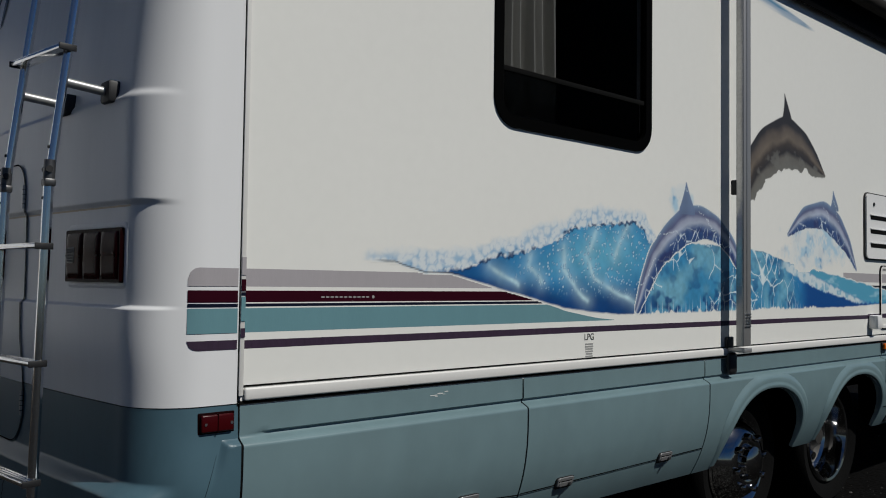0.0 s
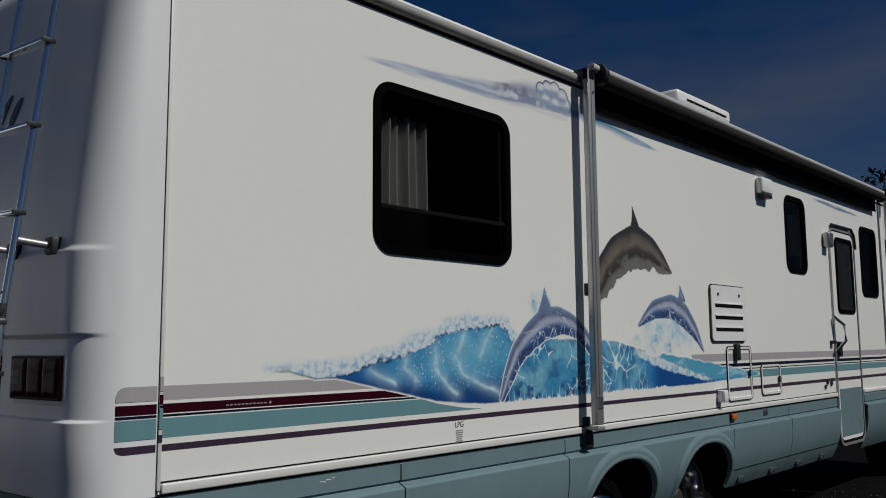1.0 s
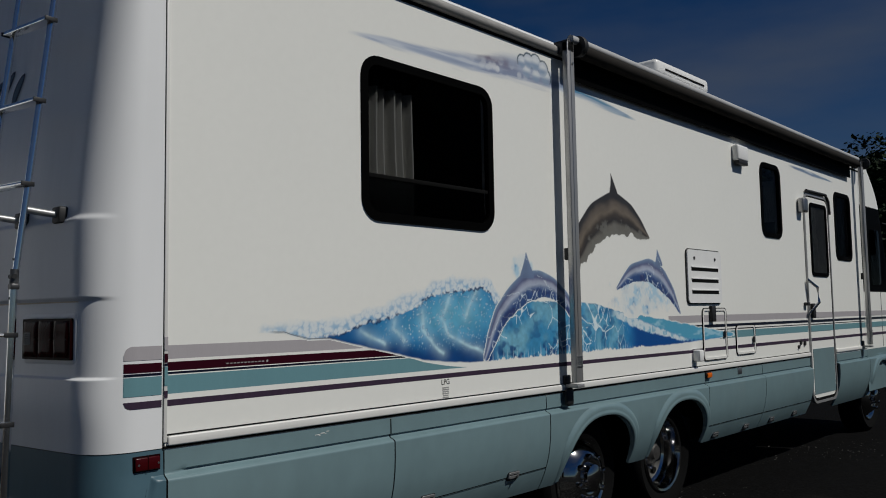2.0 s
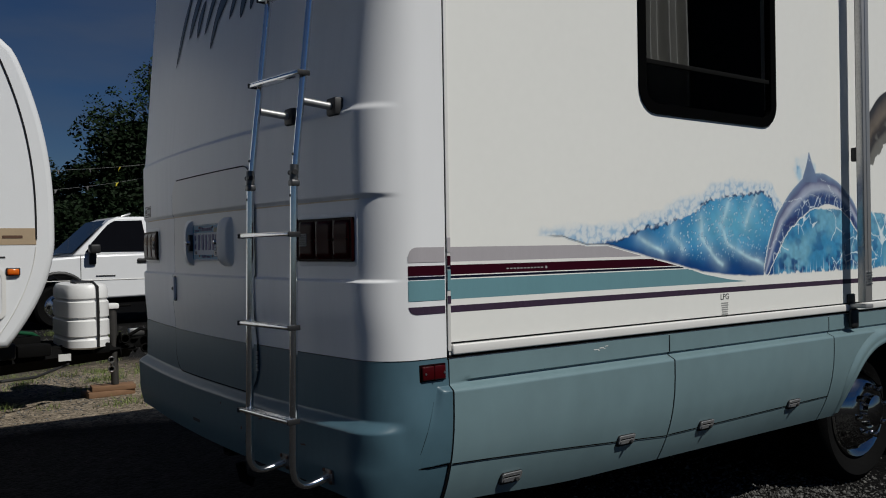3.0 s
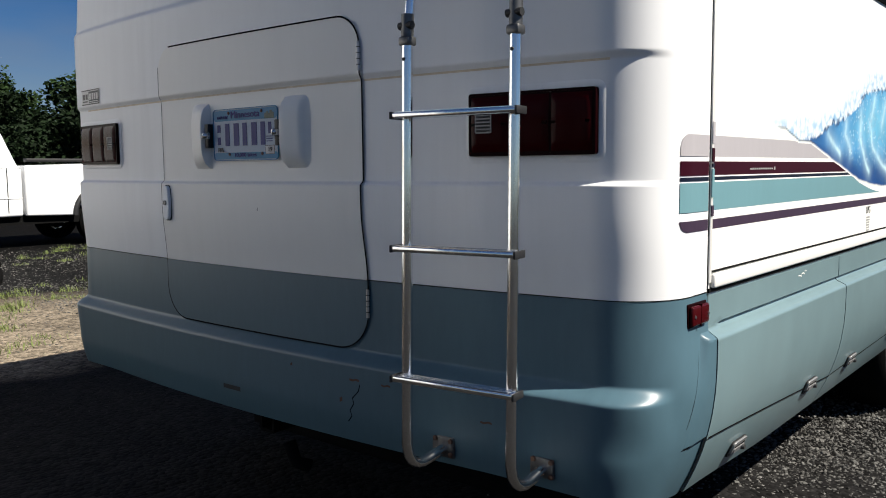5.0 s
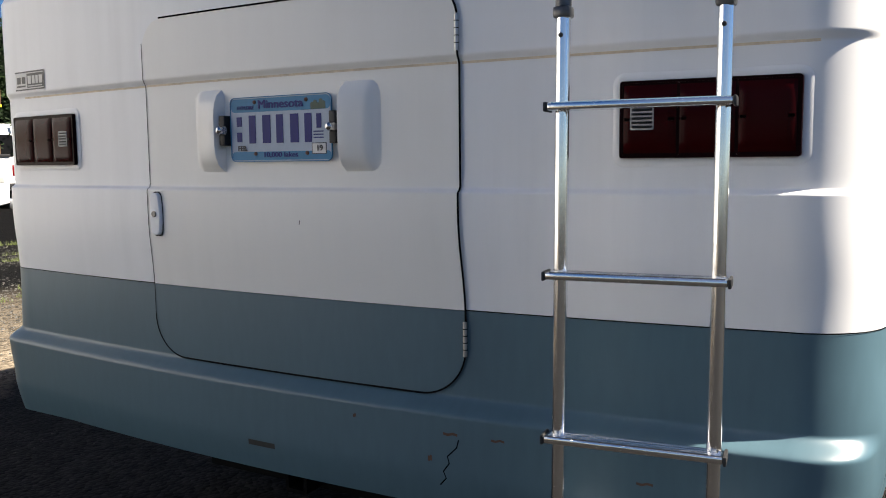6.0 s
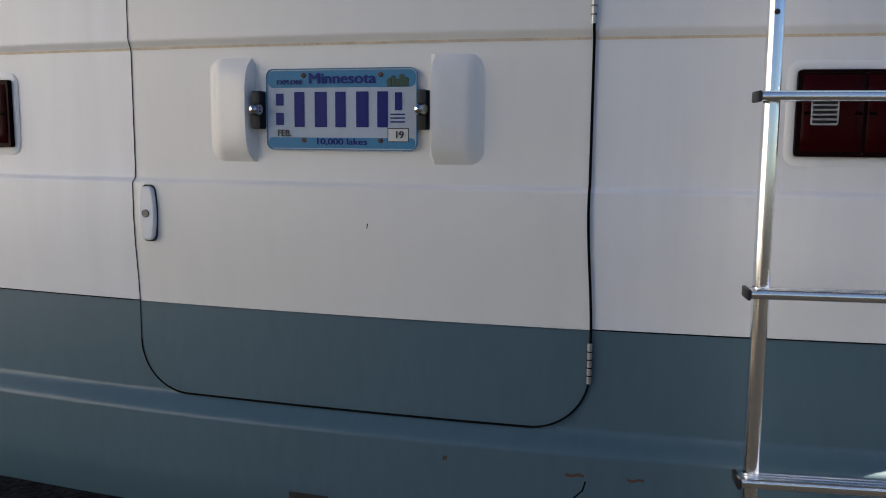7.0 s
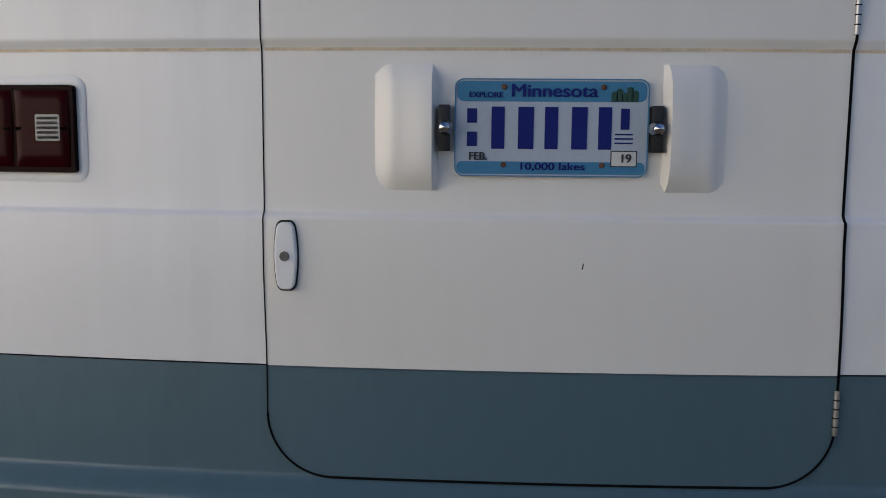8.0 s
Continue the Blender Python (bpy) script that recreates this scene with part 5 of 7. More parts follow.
def streak_paint(upper, lower, x0, x1, seed, heads=(), wash=(0.34, 0.40, 0.53)):
    """Long drawn-out wisps that end in round cloud heads with a dark brush line over them."""
    def paint(X, Z):
        zu, zl = lerp_line(X, upper), lerp_line(X, lower)
        v = (Z - zl) / np.maximum(zu - zl, 0.006)
        wisp = cloudy(X * 0.8 + Z * 1.5, (Z - zl) * 14, 3.0, seed + 1, 3)
        inside = step01(-0.15, 0.30, v + 0.5 * (wisp - 0.5)) * step01(1.12, 0.70, v + 0.5 * (wisp - 0.5))
        cover = inside * step01(x0, x0 + 0.2, X) * step01(x1, x1 - 0.2, X)
        colour = np.broadcast_to(np.array(wash, float), X.shape + (3,))
        colour = mix(colour, (0.60, 0.64, 0.70), step01(0.52, 0.34, wisp) * 0.8)
        colour = mix(colour, (0.17, 0.21, 0.34), step01(0.55, 0.70, wisp) * 0.6)
        colour = mix(colour, (0.035, 0.20, 0.36), step01(2.55, 2.72, X) * (X < 5) * (0.45 + 0.55 * step01(0.35, 0.6, wisp)))
        if heads:
            # violet hollows behind a row of pale billows
            d1, d2, pick = cells(X * 17, Z * 17, seed + 3)
            plum = np.exp(-((X - 1.95) / 0.16) ** 2 - ((Z - 2.808) / 0.035) ** 2)
            colour = mix(colour, (0.13, 0.10, 0.17), plum * (0.5 + 0.5 * step01(0.3, 0.7, d1)))
            billow = np.exp(-((X - 2.02) / 0.20) ** 2) * step01(0.045, 0.0, np.abs(Z - 2.768))
            colour = mix(colour, (0.68, 0.70, 0.73), billow * step01(0.42, 0.25, d1))
            d = np.full(X.shape, 9.0)
            for px, pz, r in heads:
                near = np.hypot(X - px, Z - pz) - r
                ring = step01(0.0, -0.030, near)
                colour = mix(colour, mix(np.broadcast_to(np.array([0.24, 0.33, 0.46]), X.shape + (3,)), (0.70, 0.73, 0.76), step01(0.0, 0.7, (Z - pz) / r + 0.35)), step01(0.002, -0.004, near) * (0.55 + 0.45 * ring))
                d = np.minimum(d, near)
            puff = step01(0.003, -0.003, d)
            rim = step01(0.0075, 0.003, np.abs(d - 0.006)) * step01(-0.035, -0.005, Z - (2.855 - 0.5 * np.clip(X - 2.36, 0, 1)))
            colour = mix(colour, (0.015, 0.055, 0.095), rim * 0.95)
            cover = np.maximum(cover, np.maximum(puff, rim))
        return colour, cover * 0.95
    return paint


HEADS = ((2.335, 2.795, 0.040), (2.245, 2.805, 0.040), (2.430, 2.805, 0.046), (2.200, 2.852, 0.036), (2.262, 2.868, 0.042), (2.332, 2.872, 0.046), (2.405, 2.850, 0.044))
painted("cloud_mural", 0.86, 3.55, 2.66, 2.945, 0.0055, streak_paint([(0.86, 2.712), (1.17, 2.745), (1.47, 2.765), (1.77, 2.800), (2.03, 2.862), (2.30, 2.90), (2.51, 2.85), (2.73, 2.815), (2.98, 2.797), (3.22, 2.765), (3.50, 2.730)], [(0.86, 2.698), (1.17, 2.694), (1.47, 2.700), (1.75, 2.699), (2.09, 2.730), (2.47, 2.742), (2.75, 2.746), (3.10, 2.725), (3.50, 2.718)], 0.86, 3.52, 101, HEADS), -0.0002, "soft violet and blue airbrushed cloud streak")
painted("cloud_mural", 6.3, 7.66, 2.69, 2.80, 0.006, streak_paint([(6.3, 2.775), (7.0, 2.768), (7.65, 2.740)], [(6.3, 2.755), (7.0, 2.728), (7.65, 2.728)], 6.3, 7.64, 131, (), (0.14, 0.22, 0.34)), -0.0002, "soft violet and blue airbrushed cloud streak")

# small print
def side_text(name, text, x, z, size, mat, squeeze=1.0):
    o = lettering(name, text, size, mat, coach, Matrix.Translation((x, -0.0007, z)) @ SIDE, squeeze)
    o.matrix_parent_inverse = Matrix.Translation(coach.location).inverted()
    return o


side_text("gas_notice", "LPG", 1.505, 1.093, 0.036, M["print"])["label"] = "black gas notice lettering"
for k in range(7):
    w = (0.024, 0.025, 0.022, 0.023, 0.02, 0.022, 0.014)[k]
    cpart("notice_bar", box(1.505 - w, 1.505 + w, -0.0008, -0.0002, 1.066 - 0.0095 * k - 0.003, 1.066 - 0.0095 * k + 0.003), M["printgrey"])
for k in range(11):
    x = 0.258 + 0.0162 * k
    cpart("maker_bar", box(x, x + 0.011, -0.0010, -0.0003, 1.2495, 1.2540), M["printgrey"])
cpart("maker_bar", lathe([(0.005, -0.0010), (0.005, -0.0003)], "y", (0.447, 0, 1.252), 16), M["printgrey"])

# red marker at the corner, amber marker
mk = cpart("marker_light", box(-0.117, -0.013, -0.004, 0.004, 0.893, 0.949, 0.003), M["tailbase"], "red rectangular side marker light")
sub("lens", box(-0.112, -0.019, -0.014, -0.003, 0.898, 0.944, 0.005, 3), M["marker"], mk)
sub("divider", box(-0.067, -0.064, -0.0144, -0.004, 0.896, 0.946), M["tailbase"], mk, smooth=False)
for dx, dz in ((-0.100, 0.92), (-0.026, 0.92)):
    sub("screw", lathe([(0.004, -0.0155), (0.004, -0.013)], "y", (dx, 0, dz), 8), M["steel"], mk)
am = cpart("marker_light", box(4.385, 4.47, -0.012, 0.0, 0.915, 0.962, 0.004), M["black"], "amber side marker light")
sub("lens", box(4.39, 4.465, -0.026, -0.011, 0.92, 0.957, 0.006), M["amber"], am)
cpart("reflector", box(4.98, 5.06, -0.006, 0.0, 0.91, 0.96, 0.003), M["steel"])

# refrigerator vent
v0 = cpart("wall_vent", slab(rounded(4.145, 4.715, 1.478, 1.872, 0.035), lambda a, b, d: (a, -0.018 + d, b), 0.02), M["plastic"], "white louvred appliance vent panel")
sub("rim", ring_slab(rounded(4.137, 4.723, 1.470, 1.880, 0.042), rounded(4.15, 4.71, 1.482, 1.868, 0.035), lambda a, b, d: (a, -0.009 + d, b), 0.012), M["black"], v0)
for k in range(3):
    z = 1.73 - 0.085 * k
    sub("louvre", box(4.20, 4.655, -0.0205, -0.0165, z - 0.014, z + 0.012, 0.002), M["gap"], v0)
    sub("hood", box(4.195, 4.66, -0.026, -0.018, z + 0.010, z + 0.018, 0.002), M["plastic"], v0)
for x in (4.25, 4.60):
    sub("screw", lathe([(0.012, -0.022), (0.012, -0.017)], "y", (x, 0, 1.81), 10), M["black"], v0)
hk = cpart("wall_hook", box(4.50, 4.57, -0.03, 0.0, 1.335, 1.455, 0.008), M["black"], "dark grey hinged bracket below the vent")
for x0, x1, z0, z1 in ((4.375, 4.80, 1.045, 1.44), (4.97, 5.36, 1.06, 1.30)):
    h = cpart("access_hatch", slab(rounded(x0 + 0.012, x1 - 0.012, z0 + 0.012, z1 - 0.012, 0.03), lambda a, b, d: (a, -0.00006 + d, b), 0.00004), M["white"], "small white utility access hatch")
    # thin black outer ring stands in for the shadow round the white frame
    sub("rim", ring_slab(rounded(x0, x1, z0, z1, 0.04), rounded(x0 + 0.005, x1 - 0.005, z0 + 0.005, z1 - 0.005, 0.036), lambda a, b, d: (a, -0.0085 + d, b), 0.008), M["gap"], h)
    sub("rim", ring_slab(rounded(x0 + 0.005, x1 - 0.005, z0 + 0.005, z1 - 0.005, 0.036), rounded(x0 + 0.022, x1 - 0.022, z0 + 0.022, z1 - 0.022, 0.024), lambda a, b, d: (a, -0.0075 + d, b), 0.007), M["trim"], h)
    sub("catch", box(x1 - 0.06, x1 - 0.025, -0.014, -0.006, (z0 + z1) / 2 - 0.03, (z0 + z1) / 2 + 0.02, 0.003), M["black"], h)
cpart("outlet_box", box(4.20, 4.27, -0.06, 0.0, 1.05, 1.135, 0.012), M["plastic"], "white covered outlet box")
for x, z, r in ((6.42, 1.11, 0.022), (6.36, 1.07, 0.018), (6.52, 1.10, 0.024)):
    cpart("socket_cover", lathe([(r, -0.012), (r, 0.0)], "y", (x, 0, z), 14), M["black"])

# exhaust fan cover high on the wall
fan = cpart("exhaust_cover", box(5.05, 5.26, -0.060, 0.0, 2.645, 2.775, 0.018, 3), M["plastic"], "white hooded exhaust vent")
sub("flap", box(5.07, 5.25, -0.056, -0.01, 2.615, 2.648, 0.006), M["black"], fan)

# entry door
x0, x1, z0, z1 = DOOR
d = cpart("entry_door", slab(rounded(x0 + 0.04, x1 - 0.035, z0 + 0.02, z1 - 0.03, 0.09), lambda a, b, dd: (a, -0.008 + dd, b), 0.035), M["white"], "white entry door with a tall tinted window")
sub("door_frame", ring_slab(rounded(x0, x1, z0 - 0.03, z1 + 0.005, 0.11), rounded(x0 + 0.024, x1 - 0.022, z0 - 0.008, z1 - 0.017, 0.095), lambda a, b, dd: (a, -0.014 + dd, b), 0.03), M["armalu"], d)
sub("door_gap", ring_slab(rounded(x0 + 0.025, x1 - 0.023, z0 - 0.007, z1 - 0.018, 0.094), rounded(x0 + 0.036, x1 - 0.032, z0 + 0.016, z1 - 0.027, 0.086), lambda a, b, dd: (a, -0.007 + dd, b), 0.01), M["gap"], d)
sub("rain_cap", tube([(x0 + 0.06, -0.02, z1 + 0.025), (x1 - 0.10, -0.02, z1 + 0.03), (x1 - 0.02, -0.02, z1 - 0.03), (x1 + 0.0, -0.02, z1 - 0.16)], 0.014), M["black"], d)
sub("door_window_frame", ring_slab(rounded(6.80, 7.29, 1.735, 2.455, 0.06), rounded(6.80, 7.29, 1.735, 2.455, 0.06, inset=0.035), lambda a, b, dd: (a, -0.018 + dd, b), 0.012), M["frame"], d)
# plain grey panel behind the door's glass
sub("door_blind", box(6.83, 7.26, 0.004, 0.010, 1.77, 2.43, 0.002), M["blind"], d)
gl = sub("pane", slab(rounded(6.80, 7.29, 1.735, 2.455, 0.06, inset=0.03), lambda a, b, dd: (a, -0.012 + dd, b), 0.004), M["tint"], d, smooth=False)
for key, za, zb in (("grey", 1.333, 1.386), ("navy", 1.290, 1.314), ("navy", 1.268, 1.276), ("teal", 1.202, 1.259), ("purple", 1.113, 1.140)):
    sub("door_stripe", box(x0 + 0.045, x1 - 0.04, -0.0105, -0.007, za, zb), M[key], d, smooth=False)
sub("kick_panel", box(x0 + 0.065, x1 - 0.05, -0.0115, -0.006, 0.605, 1.035), M["blue"], d, smooth=False)
gh = sub("grab_handle", tube([(x0 - 0.03, -0.02, 1.70), (x0 + 0.03, -0.09, 1.62), (x0 + 0.03, -0.10, 1.48), (x0 - 0.02, -0.03, 1.38)], 0.014), M["chrome"], d)
sub("door_lock", box(x0 + 0.05, x0 + 0.12, -0.04, -0.006, 1.33, 1.47, 0.01), M["black"], d)
sub("latch_pin", box(x0 - 0.10, x0 - 0.03, -0.04, 0.0, 1.45, 1.48, 0.005), M["black"], d)
pl = cpart("porch_light", box(6.50, 6.62, -0.07, 0.0, 2.33, 2.47, 0.02, 3), M["steel"], "small dull porch lamp")

# front cap
def front_row(z):
    back = 0.30 * smooth01(1.7, 3.05, z) + 0.45 * max(0, (z - 2.55) / 0.55) ** 2
    nose = 9.80 - back - 0.05 * smooth01(1.0, 0.5, z)
    out = [(FRONT + 0.004, 0.0, z)]
    for k in range(11):
        a = radians(90 * k / 10)
        r = 0.40
        out.append((nose - r + r * math.sin(a), r - r * math.cos(a), z))
    return out + [(x, WIDTH - y, zz) for x, y, zz in out[::-1]]


cpart("front_cap", grid([front_row(z) for z in span(0.96, 1.60, 6)]), M["white"], "white moulded front cap")
cpart("front_cap", grid([front_row(z) for z in span(2.58, 3.06, 8)]), M["white"])
cpart("windscreen_band", grid([front_row(z) for z in span(1.60, 2.58, 8)]), M["frame"], "black glazed cab side and windscreen")
cpart("front_bumper", grid([front_row(z) for z in span(0.50, 0.96, 4)]), M["blue"])
cpart("cab_window", slab(rounded(8.78, 9.18, 1.68, 2.32, 0.06), lambda a, b, dd: (a, -0.004 + dd, b), 0.003), M["tint"])
for key, za, zb in (("grey", 1.333, 1.386), ("navy", 1.290, 1.314), ("teal", 1.202, 1.259), ("purple", 1.113, 1.140)):
    cpart("stripe", box(FRONT + 0.01, 9.36, -0.003, -0.001, za, zb), M[key], smooth=False)
cpart("cab_seam", box(9.12, 9.128, -0.003, 0.0, 0.97, 1.60), M["gap"])
mir = cpart("wing_mirror", box(9.30, 9.42, -0.28, -0.10, 2.05, 2.36, 0.03, 3), M["black"], "black wing mirror")
sub("mirror_arm", tube([(9.36, 0.0, 2.42), (9.36, -0.16, 2.36)], 0.014), M["black"], mir)

# awning
M["awning"] = material("dark_awning_fabric", (0.022, 0.02, 0.018), 0.85, vary=0.15, spec=0.1)
AW = (-0.095, 3.018)
aw = cpart("awning", tube([(2.56, AW[0], AW[1] + 0.032), (8.16, AW[0], AW[1] + 0.018)], 0.024, 18), M["awntube"], "rolled awning in a grey aluminium tube")
sub("fabric_roll", tube([(2.62, AW[0] + 0.006, AW[1] - 0.018), (8.12, AW[0] + 0.006, AW[1] - 0.034)], 0.044, 16), M["awning"], aw)
# near-black sheet that deepens the roll's shadow band on the wall
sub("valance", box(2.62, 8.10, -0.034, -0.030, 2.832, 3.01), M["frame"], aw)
sub("rail", box(2.60, 8.4, -0.02, 0.0, 3.02, 3.045, 0.004), M["trim"], aw)
for x in (2.59, 8.35):
    x -= 0.036
    arm = sub("arm", box(x - 0.034, x + 0.034, -0.100, -0.060, 1.02, 3.03, 0.005), M["armalu"], aw, "brushed aluminium awning arm")
    sub("groove", box(x - 0.010, x - 0.004, -0.1012, -0.099, 1.12, 2.98), M["steel"], aw, smooth=False)
    sub("inner_arm", box(x - 0.036, x - 0.031, -0.096, -0.066, 1.30, 2.95, 0.002), M["steel"], aw)
    sub("foot", box(x - 0.028, x + 0.044, -0.100, 0.0, 0.990, 1.010, 0.004), M["armalu"], aw)
    sub("foot_back", box(x - 0.034, x + 0.030, -0.016, 0.0, 1.0, 1.06, 0.006), M["black"], aw)
    for k in range(5):
        sub("lock_rib", box(x - 0.026, x + 0.026, -0.105, -0.099, 1.11 + 0.014 * k, 1.117 + 0.014 * k), M["steel"], aw, smooth=False)
    sub("lock", box(x - 0.030, x + 0.0, -0.060, -0.03, 1.73, 1.80, 0.006), M["black"], aw)
    sub("head_bracket", box(x - 0.034, x + 0.034, -0.10, 0.0, 2.965, 3.04, 0.006), M["black"], aw)
    sub("end_cap", lathe([(0.062, -0.02), (0.066, 0.0), (0.062, 0.02), (0.03, 0.03)], "x", (x + 0.09, *AW), 24), M["black"], aw)
    for z in (1.14, 2.9):
        sub("bolt", lathe([(0.008, -0.106), (0.008, -0.09)], "y", (x + 0.012, 0, z), 8), M["steel"], aw)
    if x < 3:
        sub("strap", box(x - 0.045, x + 0.03, -0.036, -0.014, 0.885, 0.985, 0.016, 3), M["black"], aw)
# roof unit
ru = cpart("roof_vent", box(4.36, 5.30, 0.28, 0.80, 3.30, 3.42, 0.035, 3), M["plastic"], "white rooftop vent cover")
sub("base", box(4.44, 5.24, 0.34, 0.76, 3.05, 3.31, 0.01), M["trim"], ru)
sub("slot", box(4.50, 5.20, 0.274, 0.30, 3.345, 3.358), M["gap"], ru)

# ---- fittings on the rear ----
def ribbon(path, width, out, closed=False):
    """A thin strip that follows the rear face along (y, z) pairs."""
    rows = []
    n = len(path)
    for k, (y, z) in enumerate(path):
        a, b = path[(k - 1) % n if closed else max(k - 1, 0)], path[(k + 1) % n if closed else min(k + 1, n - 1)]
        d = Vector((b[0] - a[0], b[1] - a[1])).normalized()
        rows.append([surf(y - d.y * s * width / 2, z + d.x * s * width / 2, out) for s in (-1, 1)])
    if closed:
        rows.append(rows[0])
    return grid(rows)


def dense(path, step=0.012):
    out = []
    for (a, b), (c, d) in zip(path, path[1:]):
        n = max(1, int(math.hypot(c - a, d - b) / step))
        out += [(a + (c - a) * k / n, b + (d - b) * k / n) for k in range(n)]
    return out + [path[-1]]


HY0, HY1, HZ0, HZ1 = 0.807, 1.750, 0.772, 1.660


def hinge_y(z):
    """The hinged edge runs a little further out below the ridge."""
    return HY0 - 0.010 * smooth01(1.20, 0.95, z)


def hatch_inset(z):
    r = 0.11
    k = 0.0
    if z < HZ0 + r:
        u = (HZ0 + r - z) / r
        k = r * (1 - math.sqrt(max(0, 1 - u * u)))
    if z > HZ1 - 0.08:
        u = (z - HZ1 + 0.08) / 0.08
        k = 0.08 * (1 - math.sqrt(max(0, 1 - u * u)))
    return k


def hatch_sheet(z0, z1, out):
    zs = sorted({z0, z1, *[z for z in span(HZ0, HZ0 + 0.11, 14) + low_z + up_z + span(HZ1 - 0.08, HZ1, 12) if z0 < z < z1]})
    rows = []
    for z in zs:
        k = hatch_inset(z)
        y0 = hinge_y(z)
        rows.append([surf(y0 + k + (HY1 - y0 - 2 * k) * j / 24, z, out) for j in range(25)])
    return grid(rows)


hatch = cpart("rear_hatch", hatch_sheet(BLUE_TOP + 0.002, HZ1, 0.004), M["hatch"], "large white and blue-grey rear hatch with rounded corners")
sub("lower_panel", hatch_sheet(HZ0, BLUE_TOP - 0.001, 0.004), M["blueshade"], hatch)


def arc_path(cy, cz, r, a0, a1, n=14):
    return [(cy + r * math.cos(radians(a0 + (a1 - a0) * k / n)), cz + r * math.sin(radians(a0 + (a1 - a0) * k / n))) for k in range(n + 1)]


line_l = dense([(HY1, 1.60), (HY1, HZ0 + 0.11)], 0.006)
line_b = arc_path(HY1 - 0.11, HZ0 + 0.11, 0.11, 0, -90) + dense([(HY1 - 0.11, HZ0), (HY0 + 0.10, HZ0)], 0.03) + arc_path(HY0 + 0.10, HZ0 + 0.11, 0.11, -90, -180)
line_r = [(hinge_y(z), z) for z in span(HZ0 + 0.11, HZ1 - 0.08, 110)] + arc_path(HY0 + 0.08, HZ1 - 0.08, 0.08, 180, 90)
line_t = dense([(HY0 + 0.08, HZ1), (HY1 - 0.07, HZ1)], 0.03)
for line, width in ((line_l, 0.0024), (line_b, 0.0042), (line_r, 0.0050), (line_t, 0.0046)):
    sub("hatch_gap", ribbon(line, width, 0.0052), M["gap"], hatch)
for za, zb in ((0.864, 0.940), (1.515, 1.590)):
    hy = hinge_y((za + zb) / 2) + 0.001
    p = surf(hy, (za + zb) / 2, 0.006)
    h = sub("hinge", tube([(p.x, hy, za), (p.x, hy, zb)], 0.0048, 10), M["steel"], hatch)
    for k in range(1, 5):
        z = za + (zb - za) * k / 5
        sub("hinge_joint", tube([(p.x, hy, z - 0.001), (p.x, hy, z + 0.001)], 0.0053, 10), M["gap"], hatch)
# flush pull with a key
px = surf(1.711, 1.156).x
hd = sub("handle_rim", slab([(1.711 + (a - 1.711) * (1 - 0.28 * ((b - 1.155) / 0.059) ** 2), b) for a, b in dense(rounded(1.690, 1.732, 1.096, 1.214, 0.012) + rounded(1.690, 1.732, 1.096, 1.214, 0.012)[:1], 0.008)[:-1]], lambda a, b, d: (px - 0.006 + d, a, b), 0.006), M["black"], hatch)
bow = lambda pts: [(1.711 + (a - 1.711) * (1 - 0.30 * ((b - 1.155) / 0.0555) ** 2), b) for a, b in pts]
edge_pts = lambda i: bow([(a, b) for q0, q1 in zip(rounded(1.6925, 1.7295, 1.0995, 1.2105, 0.011, inset=i), rounded(1.6925, 1.7295, 1.0995, 1.2105, 0.011, inset=i)[1:] + rounded(1.6925, 1.7295, 1.0995, 1.2105, 0.011, inset=i)[:1]) for a, b in [(q0[0] + (q1[0] - q0[0]) * k / 4, q0[1] + (q1[1] - q0[1]) * k / 4) for k in range(4)]])
hd2 = sub("handle", slab(edge_pts(0.0), lambda a, b, d: (px - 0.016 + d, a, b), 0.014), M["cap"], hatch, "white pull handle with a brass key lock")
bv = hd2.modifiers.new("edge", "BEVEL")
bv.width, bv.segments, bv.limit_method = 0.004, 3, "ANGLE"
sub("key_lock", lathe([(0.0075, -0.0195), (0.0085, -0.014)], "x", (px, 1.712, 1.155), 16), M["darksteel"], hatch)

# number plate between its lamp pods
def pod(y0, y1, inner):
    zs = 1.366
    rows = []
    for j in range(13):
        v = -1 + 2 * j / 12
        row = []
        for k in range(13):
            u = -1 + 2 * k / 12
            q = -u if inner > 0 else u
            rise = 0.72 * smooth01(-1.0, -0.35, -q) + 0.28 * smooth01(-0.35, 0.8, -q)
            bulge = 0.034 * rise * max(0.0, 1 - abs(v) ** 3.6) ** 0.7 * (1.0 if abs(u) < 0.99 or q > 0 else 0.0)
            y, z = (y0 + y1) / 2 + u * (y1 - y0) / 2, zs + v * 0.102 * (1 - 0.16 * max(0.0, (q - 0.45) / 0.55) ** 2)
            row.append(surf(y, z, 0.0035 + bulge))
        rows.append(row)
    return grid(rows)


pods = []
for y0, y1, inner in ((1.462, 1.566, -1), (1.000, 1.104, 1)):
    q = sub("lamp_pod", pod(y0, y1, inner), M["hatch"], hatch)
    yi = y0 if inner < 0 else y1
    x = surf(yi, 1.366).x
    sg = -1 if inner < 0 else 1
    sub("lamp_bracket", box(x - 0.030, x - 0.001, min(yi + sg * 0.002, yi + sg * 0.020), max(yi + sg * 0.002, yi + sg * 0.020), 1.329, 1.402, 0.002), M["black"], hatch)
    sub("lamp", lathe([(0.0, -0.016), (0.008, -0.013), (0.012, -0.004), (0.013, 0.004)], "x", (x - 0.03, yi + sg * 0.012, 1.366), 16), M["chrome"], hatch)
plx = surf(1.28, 1.366).x - 0.012
